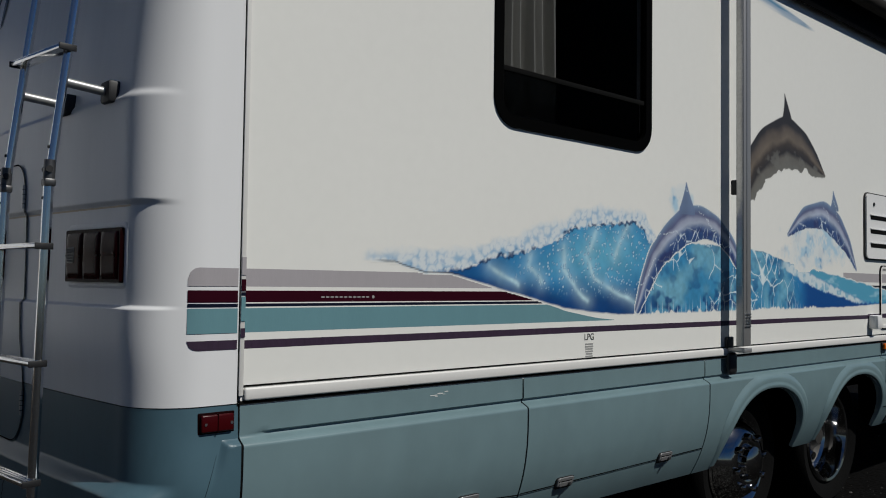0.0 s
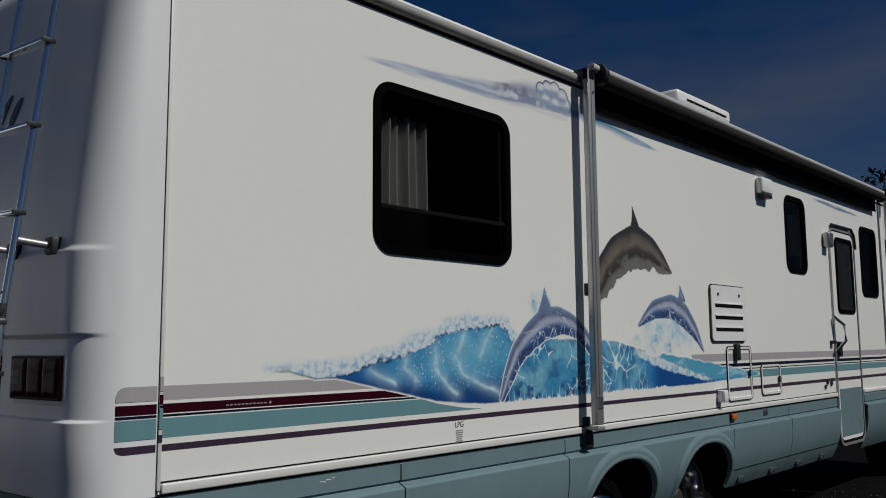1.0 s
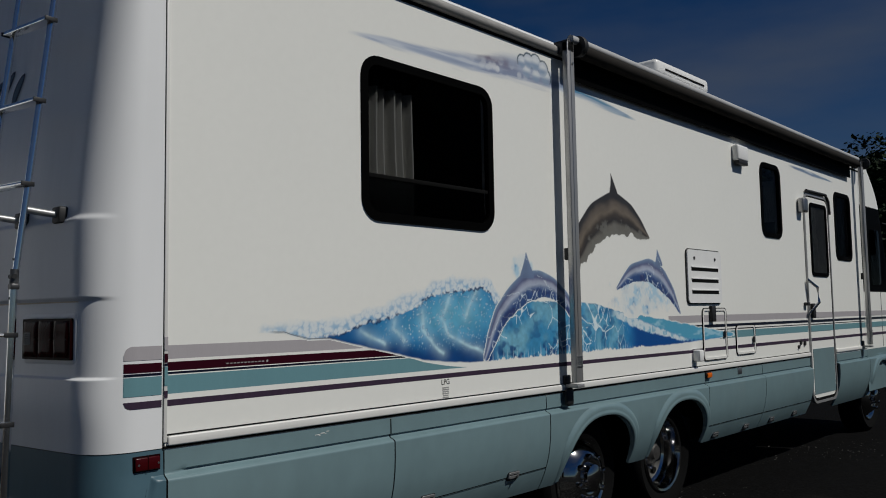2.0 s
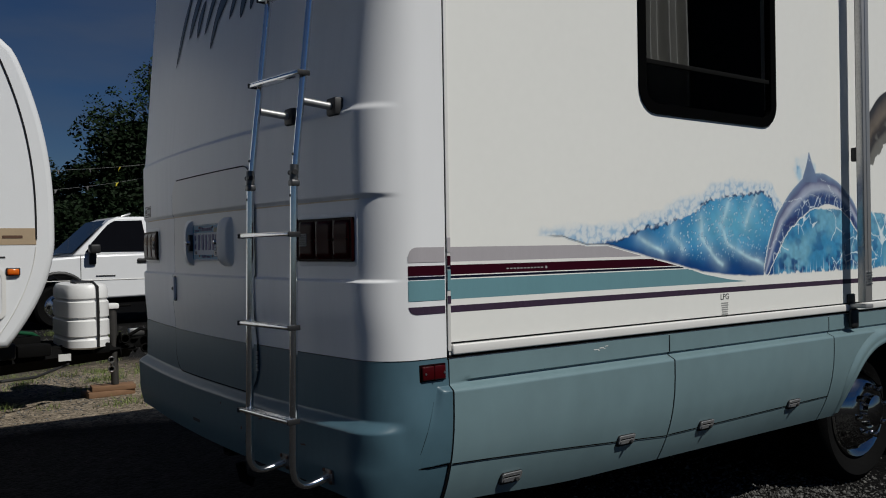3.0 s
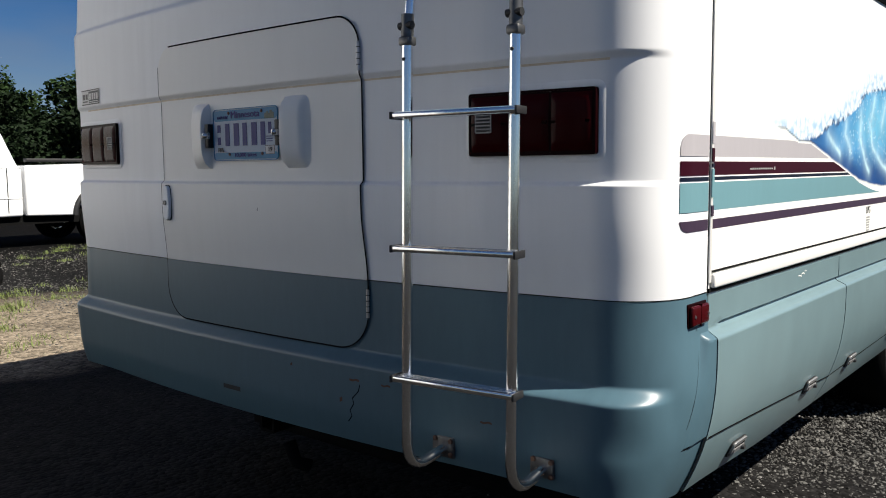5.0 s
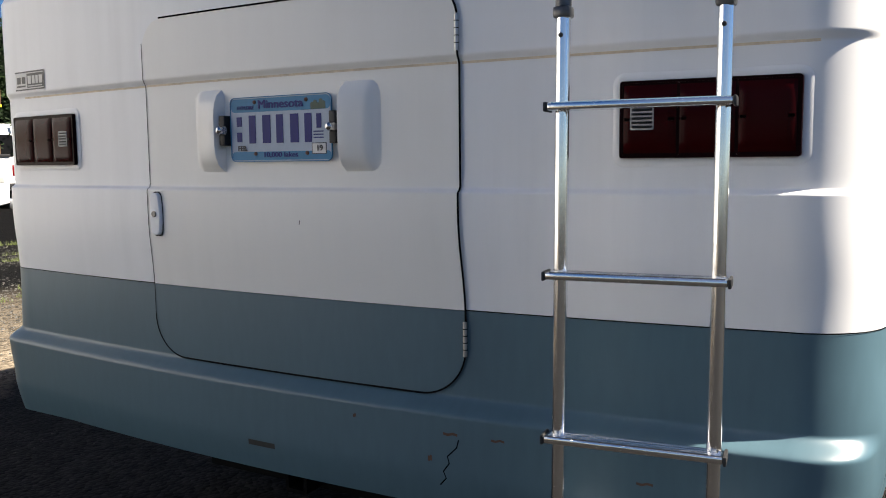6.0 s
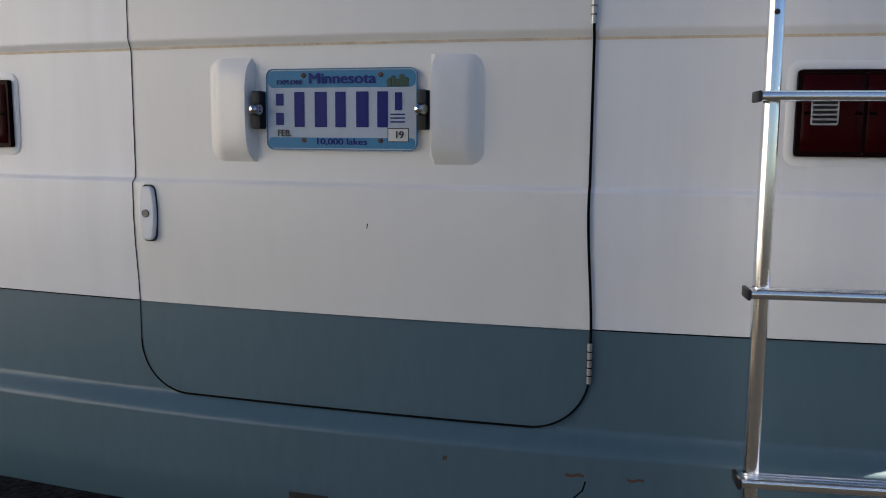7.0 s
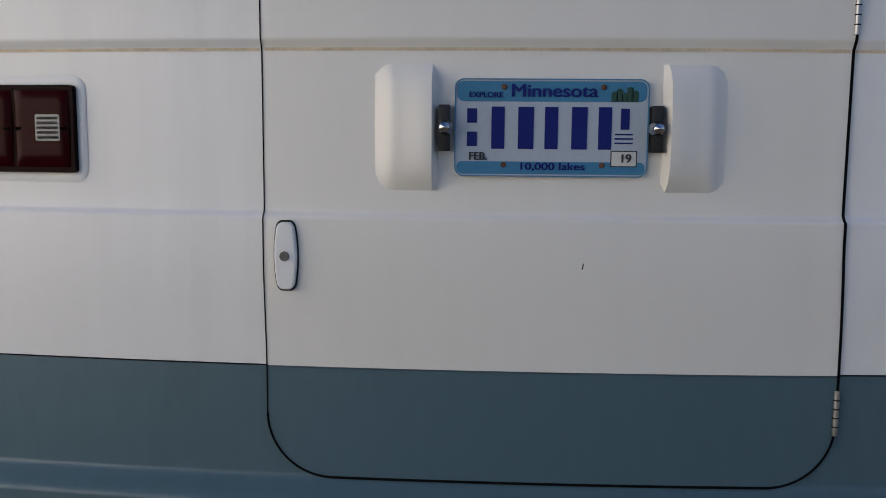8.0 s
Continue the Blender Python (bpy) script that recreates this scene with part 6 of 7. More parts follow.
plate = sub("number_plate", slab(rounded(1.128, 1.434, 1.290, 1.443, 0.014), lambda a, b, d: (plx + d, a, b), 0.003), M["platewhite"], hatch, "embossed number plate in white and sky blue")
PC = 1.281


def plate_bar(y0, y1, z0, z1, mat, up=0.0012):
    return sub("plate_bar", box(plx - up, plx - 0.0002, PC - y1, PC - y0, z0, z1, 0.0004), mat, hatch, smooth=False)


sub("plate_band", slab(rounded(1.131, 1.431, 1.408, 1.440, 0.011), lambda a, b, d: (plx - 0.0008 + d, a, b), 0.0008), M["plateblue"], hatch)
sub("plate_band", slab(rounded(1.131, 1.431, 1.293, 1.313, 0.008), lambda a, b, d: (plx - 0.0008 + d, a, b), 0.0008), M["plateblue"], hatch)
sub("plate_edge", ring_slab(rounded(1.127, 1.435, 1.289, 1.444, 0.015), rounded(1.1287, 1.4333, 1.2907, 1.4423, 0.0135), lambda a, b, d: (plx - 0.0022 + d, a, b), 0.004), M["plateblue"], hatch)


def rear_text(text, y, z, size, mat, squeeze=1.0, x=None):
    m = Matrix.Translation(((plx if x is None else x) - 0.0018, y, z)) @ REAR
    for k, (dy, dz) in enumerate(((0.035, 0.0), (-0.035, 0.0), (0.0, 0.022))):
        lettering("plate_word", text, size, mat, hatch, Matrix.Translation((-0.0001 * (k + 1), size * dy, size * dz)) @ m, squeeze)
    return lettering("plate_word", text, size, mat, hatch, m, squeeze)


rear_text("Minnesota", PC - 0.004, 1.4240, 0.0285, M["platepaint"], 1.16)
rear_text("EXPLORE", PC + 0.104, 1.418, 0.0125, M["platepaint"], 1.05)
rear_text("10,000 lakes", PC - 0.002, 1.3050, 0.0165, M["platepaint"], 1.30)
# the registration itself is kept as plain upright bars
for k in range(5):
    y = -0.098 + 0.0425 * k
    plate_bar(y + 0.003, y + 0.024 + 0.004 * (k % 2), 1.333, 1.400, M["platepaint"])
for y, z0, z1 in ((-0.134, 1.374, 1.397), (-0.134, 1.337, 1.360)):
    plate_bar(y, y + 0.016, z0, z1, M["platepaint"])
plate_bar(0.110, 0.124, 1.365, 1.398, M["platepaint"])
for k in range(3):
    plate_bar(0.101, 0.130, 1.356 - 0.007 * k, 1.3585 - 0.007 * k, M["platepaint"])
plate_bar(0.0955, 0.1375, 1.3055, 1.3315, M["print"], 0.0011)
plate_bar(0.097, 0.136, 1.307, 1.330, M["label"])
rear_text("19", PC - 0.119, 1.3185, 0.019, M["print"], 1.0, plx - 0.001)
rear_text("FEB.", PC + 0.116, 1.3205, 0.018, M["print"], 0.95)
for k in range(5):
    h0 = (0.012, 0.017, 0.010, 0.020, 0.014)[k]
    plate_bar(0.094 + 0.0082 * k, 0.1045 + 0.0082 * k, 1.4085, 1.4105 + h0, M["plategreen"])
    plate_bar(0.0965 + 0.0082 * k, 0.102 + 0.0082 * k, 1.4085, 1.4145 + h0 * 0.85, M["plategreen"], 0.0013)
for y, z in ((-0.075, 1.431), (0.082, 1.431), (-0.075, 1.308), (0.082, 1.308)):
    sub("plate_screw", lathe([(0.0, -0.004), (0.0045, -0.003), (0.005, 0.0)], "x", (plx, PC - y, z), 10), M["rust"], hatch)

# tail lamps
def tail_lamp(y0, y1):
    z0, z1 = 1.287, 1.433
    ym = (y0 + y1) / 2
    x = surf(ym, 1.36).x
    t = math.atan2(surf(y1, 1.36).x - surf(y0, 1.36).x, y1 - y0)
    def place(off):
        def f(a, b, d):
            return (x + (a - ym) * math.tan(t) - off + d, a, b)
        return f
    lamp = cpart("tail_lamp", ring_slab(rounded(y0, y1, z0, z1, 0.006, 4), rounded(y0, y1, z0, z1, 0.006, 4, inset=0.005), place(0.013), 0.03), M["tailbase"], "dark smoked red rectangular tail lamp")
    rows = [[place(off)(a, b, 0) for a, b in rounded(y0 - pad, y1 + pad, z0 - pad, z1 + pad, 0.006 + pad, 4)] for pad, off in ((0.017, -0.0006), (0.013, 0.0012), (0.005, 0.0026), (0.001, 0.0016))]
    sub("moulded_rim", grid([r + r[:1] for r in rows]), M["cap"], lamp, "white moulded rim of the recess")
    w = (y1 - y0 - 0.010) / 3
    for k in range(3):
        a, b = y0 + 0.005 + w * k, y0 + 0.005 + w * (k + 1)
        sub("lens_base", slab(rounded(a, b, z0 + 0.005, z1 - 0.005, 0.003, 3), place(0.012), 0.02), M["tailbase"], lamp)
        rows = []
        for j in range(13):
            v = -1 + 2 * j / 12
            row = []
            for i in range(13):
                u = -1 + 2 * i / 12
                rise = max(0.0, 1 - abs(u) ** 9) ** 0.5 * max(0.0, 1 - abs(v) ** 9) ** 0.5
                row.append(place(0.012 + 0.005 * rise + 0.002 * (1 - v * v))((a + b) / 2 + u * (b - a - 0.006) / 2, (z0 + z1) / 2 + v * 0.064, 0))
            rows.append(row)
        sub("lens", grid(rows), M["tail"], lamp)
        sub("lens_rib", slab(rounded(a + 0.006, b - 0.006, 1.3590, 1.3610, 0.001, 2), place(0.0188), 0.002), M["tailbase"], lamp)
    inner = y1 if ym < MID else y0
    s = -1 if ym < MID else 1
    ca, cb = sorted((inner + s * 0.022, inner + s * 0.066))
    sub("reflex_label", slab(rounded(ca, cb, 1.340, 1.384, 0.003), place(0.0200), 0.002), M["printgrey"], lamp, "pale printed reflector patch")
    for k in range(5):
        sub("print_bar", slab(rounded(ca + 0.003, cb - 0.003, 1.344 + 0.008 * k, 1.3475 + 0.008 * k, 0.001), place(0.0205), 0.001), M["darksteel"], lamp)
    return lamp


tail_lamp(0.145, 0.466)
tail_lamp(WIDTH - 0.466, WIDTH - 0.145)

# dealer sticker, kept as bars
st = cpart("dealer_sticker", grid([[surf(2.213 + 0.160 * j / 6, z, 0.0012) for j in range(7)] for z in (1.516, 1.564)]), M["label"], "white sticker with dark printed bars")
sub("sticker_field", grid([[surf(2.216 + 0.092 * j / 4, z, 0.0016) for j in range(5)] for z in (1.519, 1.561)]), M["print"], st)
for y0, y1, z0, z1, m in ((2.222, 2.240, 1.530, 1.554, "label"), (2.245, 2.258, 1.530, 1.554, "label"), (2.263, 2.278, 1.530, 1.554, "label"), (2.284, 2.302, 1.530, 1.554, "label"), (2.316, 2.336, 1.532, 1.552, "print"), (2.342, 2.364, 1.532, 1.552, "print"), (2.316, 2.366, 1.522, 1.527, "print"), (2.222, 2.302, 1.5225, 1.5255, "label")):
    sub("sticker_bar", grid([[surf(y0 + (y1 - y0) * j / 4, z, 0.0022) for j in range(5)] for z in (z0, z1)]), M[m], st)
for a, b in (((2.211, 1.514), (2.375, 1.514)), ((2.211, 1.566), (2.375, 1.566)), ((2.213, 1.512), (2.213, 1.568))):
    sub("sticker_edge", ribbon(dense([a, b]), 0.004, 0.0018), M["print"], st)

# the maker's script, kept as slanted brush bars
SCRIPT = [(1.811, 2.221, 1.593, 2.554, 0.050), (1.620, 2.320, 1.440, 2.530, 0.062), (1.500, 2.300, 1.410, 2.450, 0.055), (1.400, 2.292, 1.207, 2.528, 0.046), (1.317, 2.211, 1.161, 2.454, 0.048), (1.256, 2.313, 1.100, 2.440, 0.050), (1.114, 2.297, 0.948, 2.509, 0.048), (1.000, 2.277, 0.925, 2.400, 0.050), (0.910, 2.290, 0.831, 2.412, 0.044), (0.816, 2.300, 0.724, 2.436, 0.048), (0.719, 2.271, 0.635, 2.410, 0.052)]


def brush_bar(y0, z0, y1, z1, width, out):
    """One slanted stroke that swells in the middle and ends in points."""
    d = Vector((y1 - y0, z1 - z0)).normalized()
    rows = []
    for k in range(15):
        u = k / 14
        half = width / 2 * (0.12 + 0.88 * math.sin(math.pi * u) ** 0.55)
        bow = 0.012 * math.sin(math.pi * u)
        y, z = y0 + (y1 - y0) * u + d.y * bow, z0 + (z1 - z0) * u - d.x * bow
        rows.append([surf(y - d.y * half * q, z + d.x * half * q, out) for q in (-1, 0, 1)])
    return grid(rows)


for y0, z0, y1, z1, w in SCRIPT:
    cpart("script_bar", brush_bar(y0, z0, y1, z1, w, 0.002), M["script"])
    cpart("script_bar", brush_bar(y0 + (y1 - y0) * 0.08, z0 + (z1 - z0) * 0.08, y1 - (y1 - y0) * 0.08, z1 - (z1 - z0) * 0.08, w * 0.62, 0.003), M["scriptblue"])

# scuffs and a crack on the bumper
zig = [(0.842, 0.582), (0.826, 0.60), (0.832, 0.615), (0.818, 0.635), (0.822, 0.65), (0.800, 0.672), (0.795, 0.690)]
cpart("bumper_crack", ribbon(zig, 0.0032, 0.0012), M["gap"], "jagged dark crack in the bumper")
for y, z, w, h in ((0.815, 0.700, 0.034, 0.006), (0.705, 0.700, 0.030, 0.005), (0.40, 0.655, 0.032, 0.005), (0.865, 0.640, 0.010, 0.012), (1.06, 0.71, 0.008, 0.008)):
    cpart("scuff", grid([[surf(y - w / 2 + w * j / 3, z + dz + 0.002 * math.sin(j * 2.1), 0.0011) for j in range(4)] for dz in (-h / 2, h / 2)]), M["rust"])
cpart("bumper_label", grid([[surf(1.30 + 0.085 * j / 4, z, 0.0012) for j in range(5)] for z in (0.590, 0.604)]), M["drum"])
cpart("scratch", ribbon(dense([(1.226, 1.140), (1.224, 1.150)], 0.005), 0.002, 0.0058), M["print"])

for x, z, w, h in ((0.700, 0.931, 0.030, 0.003), (0.728, 0.935, 0.024, 0.004), (0.755, 0.940, 0.016, 0.003), (0.712, 0.927, 0.012, 0.002), (0.744, 0.932, 0.010, 0.002)):
    cpart("pale_scrape", box(x - w / 2, x + w / 2, -0.0016, -0.0005, z - h / 2, z + h / 2, 0.0004), M["label"])

# ladder
LY = (0.523, 0.250)


def ladder_x(z, y):
    """The ladder follows the bow of the cap."""
    base = -0.464 + 0.032 * (0.522 - y) / 0.26
    if z < 1.56:
        return base - 0.012 * (1.38 - z) / 0.6
    return base + 0.004 + 0.110 * (z - 1.56)


foot_x = surf(LY[0], 0.574).x
lad = cpart("ladder", box(foot_x - 0.0055, foot_x + 0.004, LY[0] - 0.031, LY[0] + 0.037, 0.547, 0.601, 0.003), M["darksteel"], "bright tubular aluminium roof ladder")
for y in LY:
    bend = ladder_x(0.622, y)
    lower = [(surf(y, 0.575).x - 0.004, y, 0.572), (bend + 0.075, y, 0.560), (bend + 0.052, y, 0.557), (bend + 0.032, y, 0.561), (bend + 0.016, y, 0.572), (bend + 0.005, y, 0.590), (bend, y, 0.618)]
    lower += [(ladder_x(z, y), y, z) for z in span(0.66, 1.545, 10)]
    sub("stile", tube(lower, 0.0130, 16), M["alu"], lad)
    dy = 0.03 if y > 0.4 else 0.008
    upper = [(ladder_x(z, y), y - dy * (z - 1.56), z) for z in span(1.54, 3.05, 12)]
    x, yy, zz = upper[-1]
    for k in range(1, 7):
        a = radians(15 * k)
        upper.append((x + 0.14 * (1 - math.cos(a)) + 0.03 * k, yy, zz + 0.16 * math.sin(a)))
    upper += [(x + 0.60, yy, zz + 0.16), (x + 0.80, yy, zz + 0.05)]
    sub("stile", tube(upper, 0.0115, 16), M["alu"], lad)
    # hinge joint between the two halves
    jx = ladder_x(1.55, y)
    sub("joint", box(jx - 0.015, jx + 0.015, y - 0.016, y + 0.016, 1.535, 1.556, 0.005), M["darksteel"], lad)
    sub("joint", tube([(jx - 0.004, y - 0.019, 1.580), (jx - 0.004, y + 0.019, 1.580)], 0.009, 12), M["black"], lad)
    sub("joint", tube([(jx, y, 1.555), (jx + 0.002, y, 1.605)], 0.0145, 14), M["darksteel"], lad)
    for z in (1.505, 1.64):
        sub("rivet", lathe([(0.0, -0.0155), (0.004, -0.0145), (0.005, -0.011)], "x", (ladder_x(z, y), y, z), 10), M["black"], lad)
    # foot plate
    fx = surf(y, 0.574).x
    sub("foot_plate", box(fx - 0.008, fx + 0.004, y - 0.028, y + 0.034, 0.550, 0.598, 0.003), M["darksteel"], lad)
    for dy2 in (-0.024, 0.024):
        for dz in (-0.017, 0.017):
            sub("bolt", lathe([(0.0, -0.013), (0.006, -0.012), (0.007, -0.007)], "x", (fx, y + dy2, 0.575 + dz), 8), M["rust"], lad)
    # stand-off
    sz = 1.815
    sy = y - dy * (sz - 1.56)
    bx = surf(max(sy - 0.04, RC), sz).x
    sub("stand_off", tube([(ladder_x(sz, y) + 0.008, sy, sz), (bx - 0.02, sy - 0.012, sz - 0.012)], 0.0125, 14), M["armalu"], lad)
    sub("stand_off_base", box(bx - 0.03, bx + 0.02, sy - 0.045, sy + 0.02, sz - 0.042, sz + 0.018, 0.008), M["black"], lad)
for z in (0.776, 1.078, 1.380, 1.905, 2.208, 2.51, 2.81):
    low = z < 1.5
    ya, yb = LY[0] - (0.0 if low else 0.03 * (z - 1.56)), LY[1] - (0.0 if low else 0.008 * (z - 1.56))
    xa, xb = ladder_x(z, LY[0]), ladder_x(z, LY[1])
    ym, xm, half = (ya + yb) / 2, (xa + xb) / 2, (ya - yb) / 2
    turn = pose(xm, ym, z, 0, 0, math.degrees(math.atan2(xb - xa, ya - yb)))
    def turned(bm):
        bmesh.ops.transform(bm, matrix=turn, verts=bm.verts)
        return bm
    sub("rung", turned(box(-0.033, 0.010, -half - 0.018, half + 0.022, -0.0075, 0.0055, 0.003)), M["alu"], lad)
    for k in range(4):
        xr = -0.030 + 0.010 * k
        sub("rung_grip", turned(box(xr, xr + 0.003, -half - 0.014, half + 0.015, 0.0055, 0.0072)), M["alu"], lad, smooth=False)
    for a, b in ((-half - 0.024, -half - 0.018), (half + 0.022, half + 0.028)):
        sub("rung_cap", turned(box(-0.035, 0.012, a, b, -0.0095, 0.0075, 0.002)), M["black"], lad)
# tan line under the upper ridge: stain plus ground bounce put into its colour
M["ridgetan"] = material("tan_ridge_tone", (0.66, 0.555, 0.41), 0.5, vary=0.25, scale=8, stretch=(1, 6, 1))
for y0, y1 in ((0.12, HY0 - 0.005), (HY0 + 0.005, HY1 - 0.005), (HY1 + 0.005, 2.34)):
    o = 0.0055 if HY0 < y0 < HY1 else 0.0012
    cpart("rain_stain", ribbon(dense([(y0, 1.4905), (y1, 1.4905)], 0.03), 0.0050, o), M["ridgetan"])
# top marker, hitch and drain under the bumper
cpart("marker_light", box(-0.12, -0.04, 2.36, 2.50, 2.92, 2.99, 0.012), M["black"], "small black roof corner lamp")
hi = cpart("tow_hitch", ring_slab(rounded(1.315, 1.385, 0.42, 0.505, 0.008), rounded(1.325, 1.375, 0.43, 0.495, 0.006), lambda a, b, d: (-0.24 + d, a, b), 0.25), M["chassis"], "rusty tow hitch under the bumper")
sub("hitch_arm", box(-0.02, 0.06, 0.75, 1.8, 0.50, 0.60, 0.006), M["chassis"], hi)
sub("wire_plug", tube([(-0.20, 1.29, 0.39), (-0.20, 1.26, 0.33), (-0.16, 1.24, 0.31)], 0.022), M["chassis"], hi)
dr = cpart("drain_outlet", lathe([(0.016, -0.26), (0.030, -0.25), (0.030, -0.15), (0.02, -0.1)], "x", (-0.06, 0.945, 0.545), 16), M["steel"], "small dull metal outlet under the bumper")
sub("clamp", box(-0.34, -0.25, 0.91, 0.98, 0.555, 0.575, 0.004), M["steel"], dr)

# ---- travel trailer ----
TY0, TY1 = 4.80, 7.18
trailer = thing("travel_trailer", "white travel trailer with a tan stripe and rounded nose", "trailer", (-3.0, 6.0, 0))


def tpart(name, bm, mat, label="", smooth=True):
    ob = part(name, bm, mat, trailer, label, smooth)
    ob.matrix_parent_inverse = Matrix.Translation(trailer.location).inverted()
    return ob


def nose_line(inset=0.0):
    pts = []
    for k in range(41):
        z = 0.62 + (3.15 - 0.62) * k / 40
        x = -0.245 - 0.34 * max(0.0, (1.45 - z) / 0.83) ** 1.9 - 0.405 * max(0.0, (z - 1.55) / 1.6) ** 2.26 - 0.35 * max(0.0, (z - 2.85) / 0.3) ** 2
        pts.append((x - inset, z))
    return pts


outline = nose_line() + [(-8.0, 3.15), (-8.0, 0.62), (-0.95, 0.62)]
shell = tpart("body", slab(outline, lambda a, b, d: (a, TY0 + d, b), TY1 - TY0), M["paint"], "glossy white moulded trailer body")
bv = shell.modifiers.new("edge", "BEVEL")
bv.width, bv.segments, bv.limit_method, bv.angle_limit = 0.05, 4, "ANGLE", radians(60)
seam = [(x - 0.14, TY0 - 0.004, z) for x, z in nose_line() if 1.40 < z < 3.1]
tpart("seam", tube(seam, 0.007, 6), M["black"])
lowseam = [(x - 0.14, TY0 - 0.004, z) for x, z in nose_line() if z <= 1.42]
tpart("seam", tube(lowseam, 0.004, 6), M["trim"])
tpart("stripe", box(-7.9, -0.385, TY0 - 0.004, TY0 - 0.001, 1.40, 1.525), M["tan"], "tan band along the side")
tpart("stripe_bar", box(-0.62, -0.48, TY0 - 0.006, TY0 - 0.004, 1.448, 1.470), M["rust"])
tl = tpart("marker_light", box(-0.60, -0.50, TY0 - 0.02, TY0, 1.165, 1.225, 0.01, 3), M["black"], "amber oval marker light")
part("lens", box(-0.59, -0.51, TY0 - 0.034, TY0 - 0.018, 1.172, 1.218, 0.012, 3), M["amber"], tl)
hb = tpart("baggage_door", slab(rounded(-1.25, -0.625, 0.86, 1.20, 0.06), lambda a, b, d: (a, TY0 - 0.01 + d, b), 0.01), M["paint"], "small white baggage door")
part("rim", ring_slab(rounded(-1.28, -0.60, 0.835, 1.225, 0.07), rounded(-1.25, -0.63, 0.86, 1.20, 0.055), lambda a, b, d: (a, TY0 - 0.014 + d, b), 0.012), M["trim"], hb)
tpart("label_bar", box(-0.66, -0.60, TY0 - 0.004, TY0 - 0.001, 1.30, 1.312), M["print"])
tpart("belly", box(-7.9, -0.85, TY0 + 0.04, TY1 - 0.04, 0.42, 0.64, 0.02), M["chassis"])
for x in (-4.6, -5.5):
    w = tpart("wheel", lathe([(0.18, 0.02), (0.30, 0.0), (0.345, 0.04), (0.345, 0.18), (0.30, 0.21)], "y", (x, TY0 + 0.02, 0.345), 40), M["tyre"])
    part("rim", lathe([(0.19, 0.01), (0.17, 0.04), (0.06, 0.03), (0.0, 0.02)], "y", (x, TY0 + 0.02, 0.345), 30), M["steel"], w)
# A-frame tongue, jack and gas bottles
for y0 in (5.1, 6.9):
    tpart("tongue_bar", tube([(-1.2, y0, 0.43), (0.10, 6.0 + (y0 - 6.0) * 0.20, 0.42), (0.62, 6.0, 0.43)], 0.095, 4), M["chassis"])
tpart("tongue_plate", box(-0.70, 0.30, 5.70, 6.30, 0.475, 0.50, 0.004), M["chassis"])
tpart("battery_tray", box(-0.62, -0.22, 5.60, 5.95, 0.50, 0.62, 0.01), M["chassis"])
cp = tpart("coupler", box(0.50, 0.86, 5.93, 6.07, 0.42, 0.53, 0.02), M["chassis"], "black hitch coupler with chains")
part("ball_socket", lathe([(0.07, 0.40), (0.075, 0.48), (0.05, 0.54), (0.0, 0.55)], "z", (0.80, 6.0, 0), 20), M["chassis"], cp)
part("latch", box(0.62, 0.78, 5.97, 6.03, 0.53, 0.60, 0.01), M["steel"], cp)
jk = tpart("jack", tube([(0.465, 5.90, 0.10), (0.452, 5.90, 0.81)], 0.034, 14), M["drum"], "rusty tongue jack with a crank head")
part("head", box(0.405, 0.500, 5.85, 5.95, 0.805, 0.855, 0.01), M["plastic"], jk)
part("crank", tube([(0.49, 5.90, 0.83), (0.62, 5.89, 0.83)], 0.012), M["chassis"], jk)
part("inner_leg", tube([(0.467, 5.90, 0.075), (0.46, 5.90, 0.45)], 0.022, 12), M["rust"], jk)
for k in range(3):
    link_c = tpart("chain_link", lathe([(0.020, 0.0), (0.026, 0.006), (0.032, 0.0), (0.026, -0.006), (0.020, 0.0)], "x" if k % 2 else "y", (0.41, 5.80, 0.34 - 0.042 * k), 14), M["steel"])
rnd = random.Random(14)
for k in range(12):
    at = (0.62 + rnd.uniform(-0.16, 0.16), 5.90 + rnd.uniform(-0.1, 0.05), 0.50 + rnd.uniform(-0.12, 0.07))
    r = rnd.uniform(0.022, 0.036)
    part("chain_link", lathe([(r, 0.0), (r + 0.008, 0.007), (r + 0.016, 0.0), (r + 0.008, -0.007), (r, 0.0)], "xyz"[k % 3], at, 14), M["chassis"], cp)
part("coupler_lever", tube([(0.60, 5.93, 0.54), (0.70, 5.90, 0.60), (0.78, 5.90, 0.585)], 0.016, 8), M["chassis"], cp)
part("breakaway_box", box(0.20, 0.33, 5.52, 5.62, 0.44, 0.53, 0.01), M["chassis"], cp)
for x0, x1, y0, y1, z1, m in ((-0.66, -0.46, 5.30, 5.48, 0.60, "black"), (-0.44, -0.18, 5.36, 5.54, 0.57, "chassis"), (-0.98, -0.70, 5.22, 5.40, 0.56, "black")):
    tpart("tongue_box", box(x0, x1, y0, y1, 0.47, z1, 0.015), M[m])
hs = tpart("hose", tube([(-0.60, 5.62, 0.63), (-0.50, 5.58, 0.68), (-0.38, 5.60, 0.66), (-0.28, 5.66, 0.64), (-0.22, 5.70, 0.60)], 0.018, 10), M["hose"], "coil of green hose on the tongue")
tpart("cable", tube([(-0.9, 5.3, 0.40), (-0.6, 5.25, 0.31), (-0.3, 5.4, 0.30), (0.0, 5.6, 0.36)], 0.012, 8), M["black"])
tpart("label_plate", box(-0.10, 0.0, 5.505, 5.512, 0.40, 0.46), M["label"])


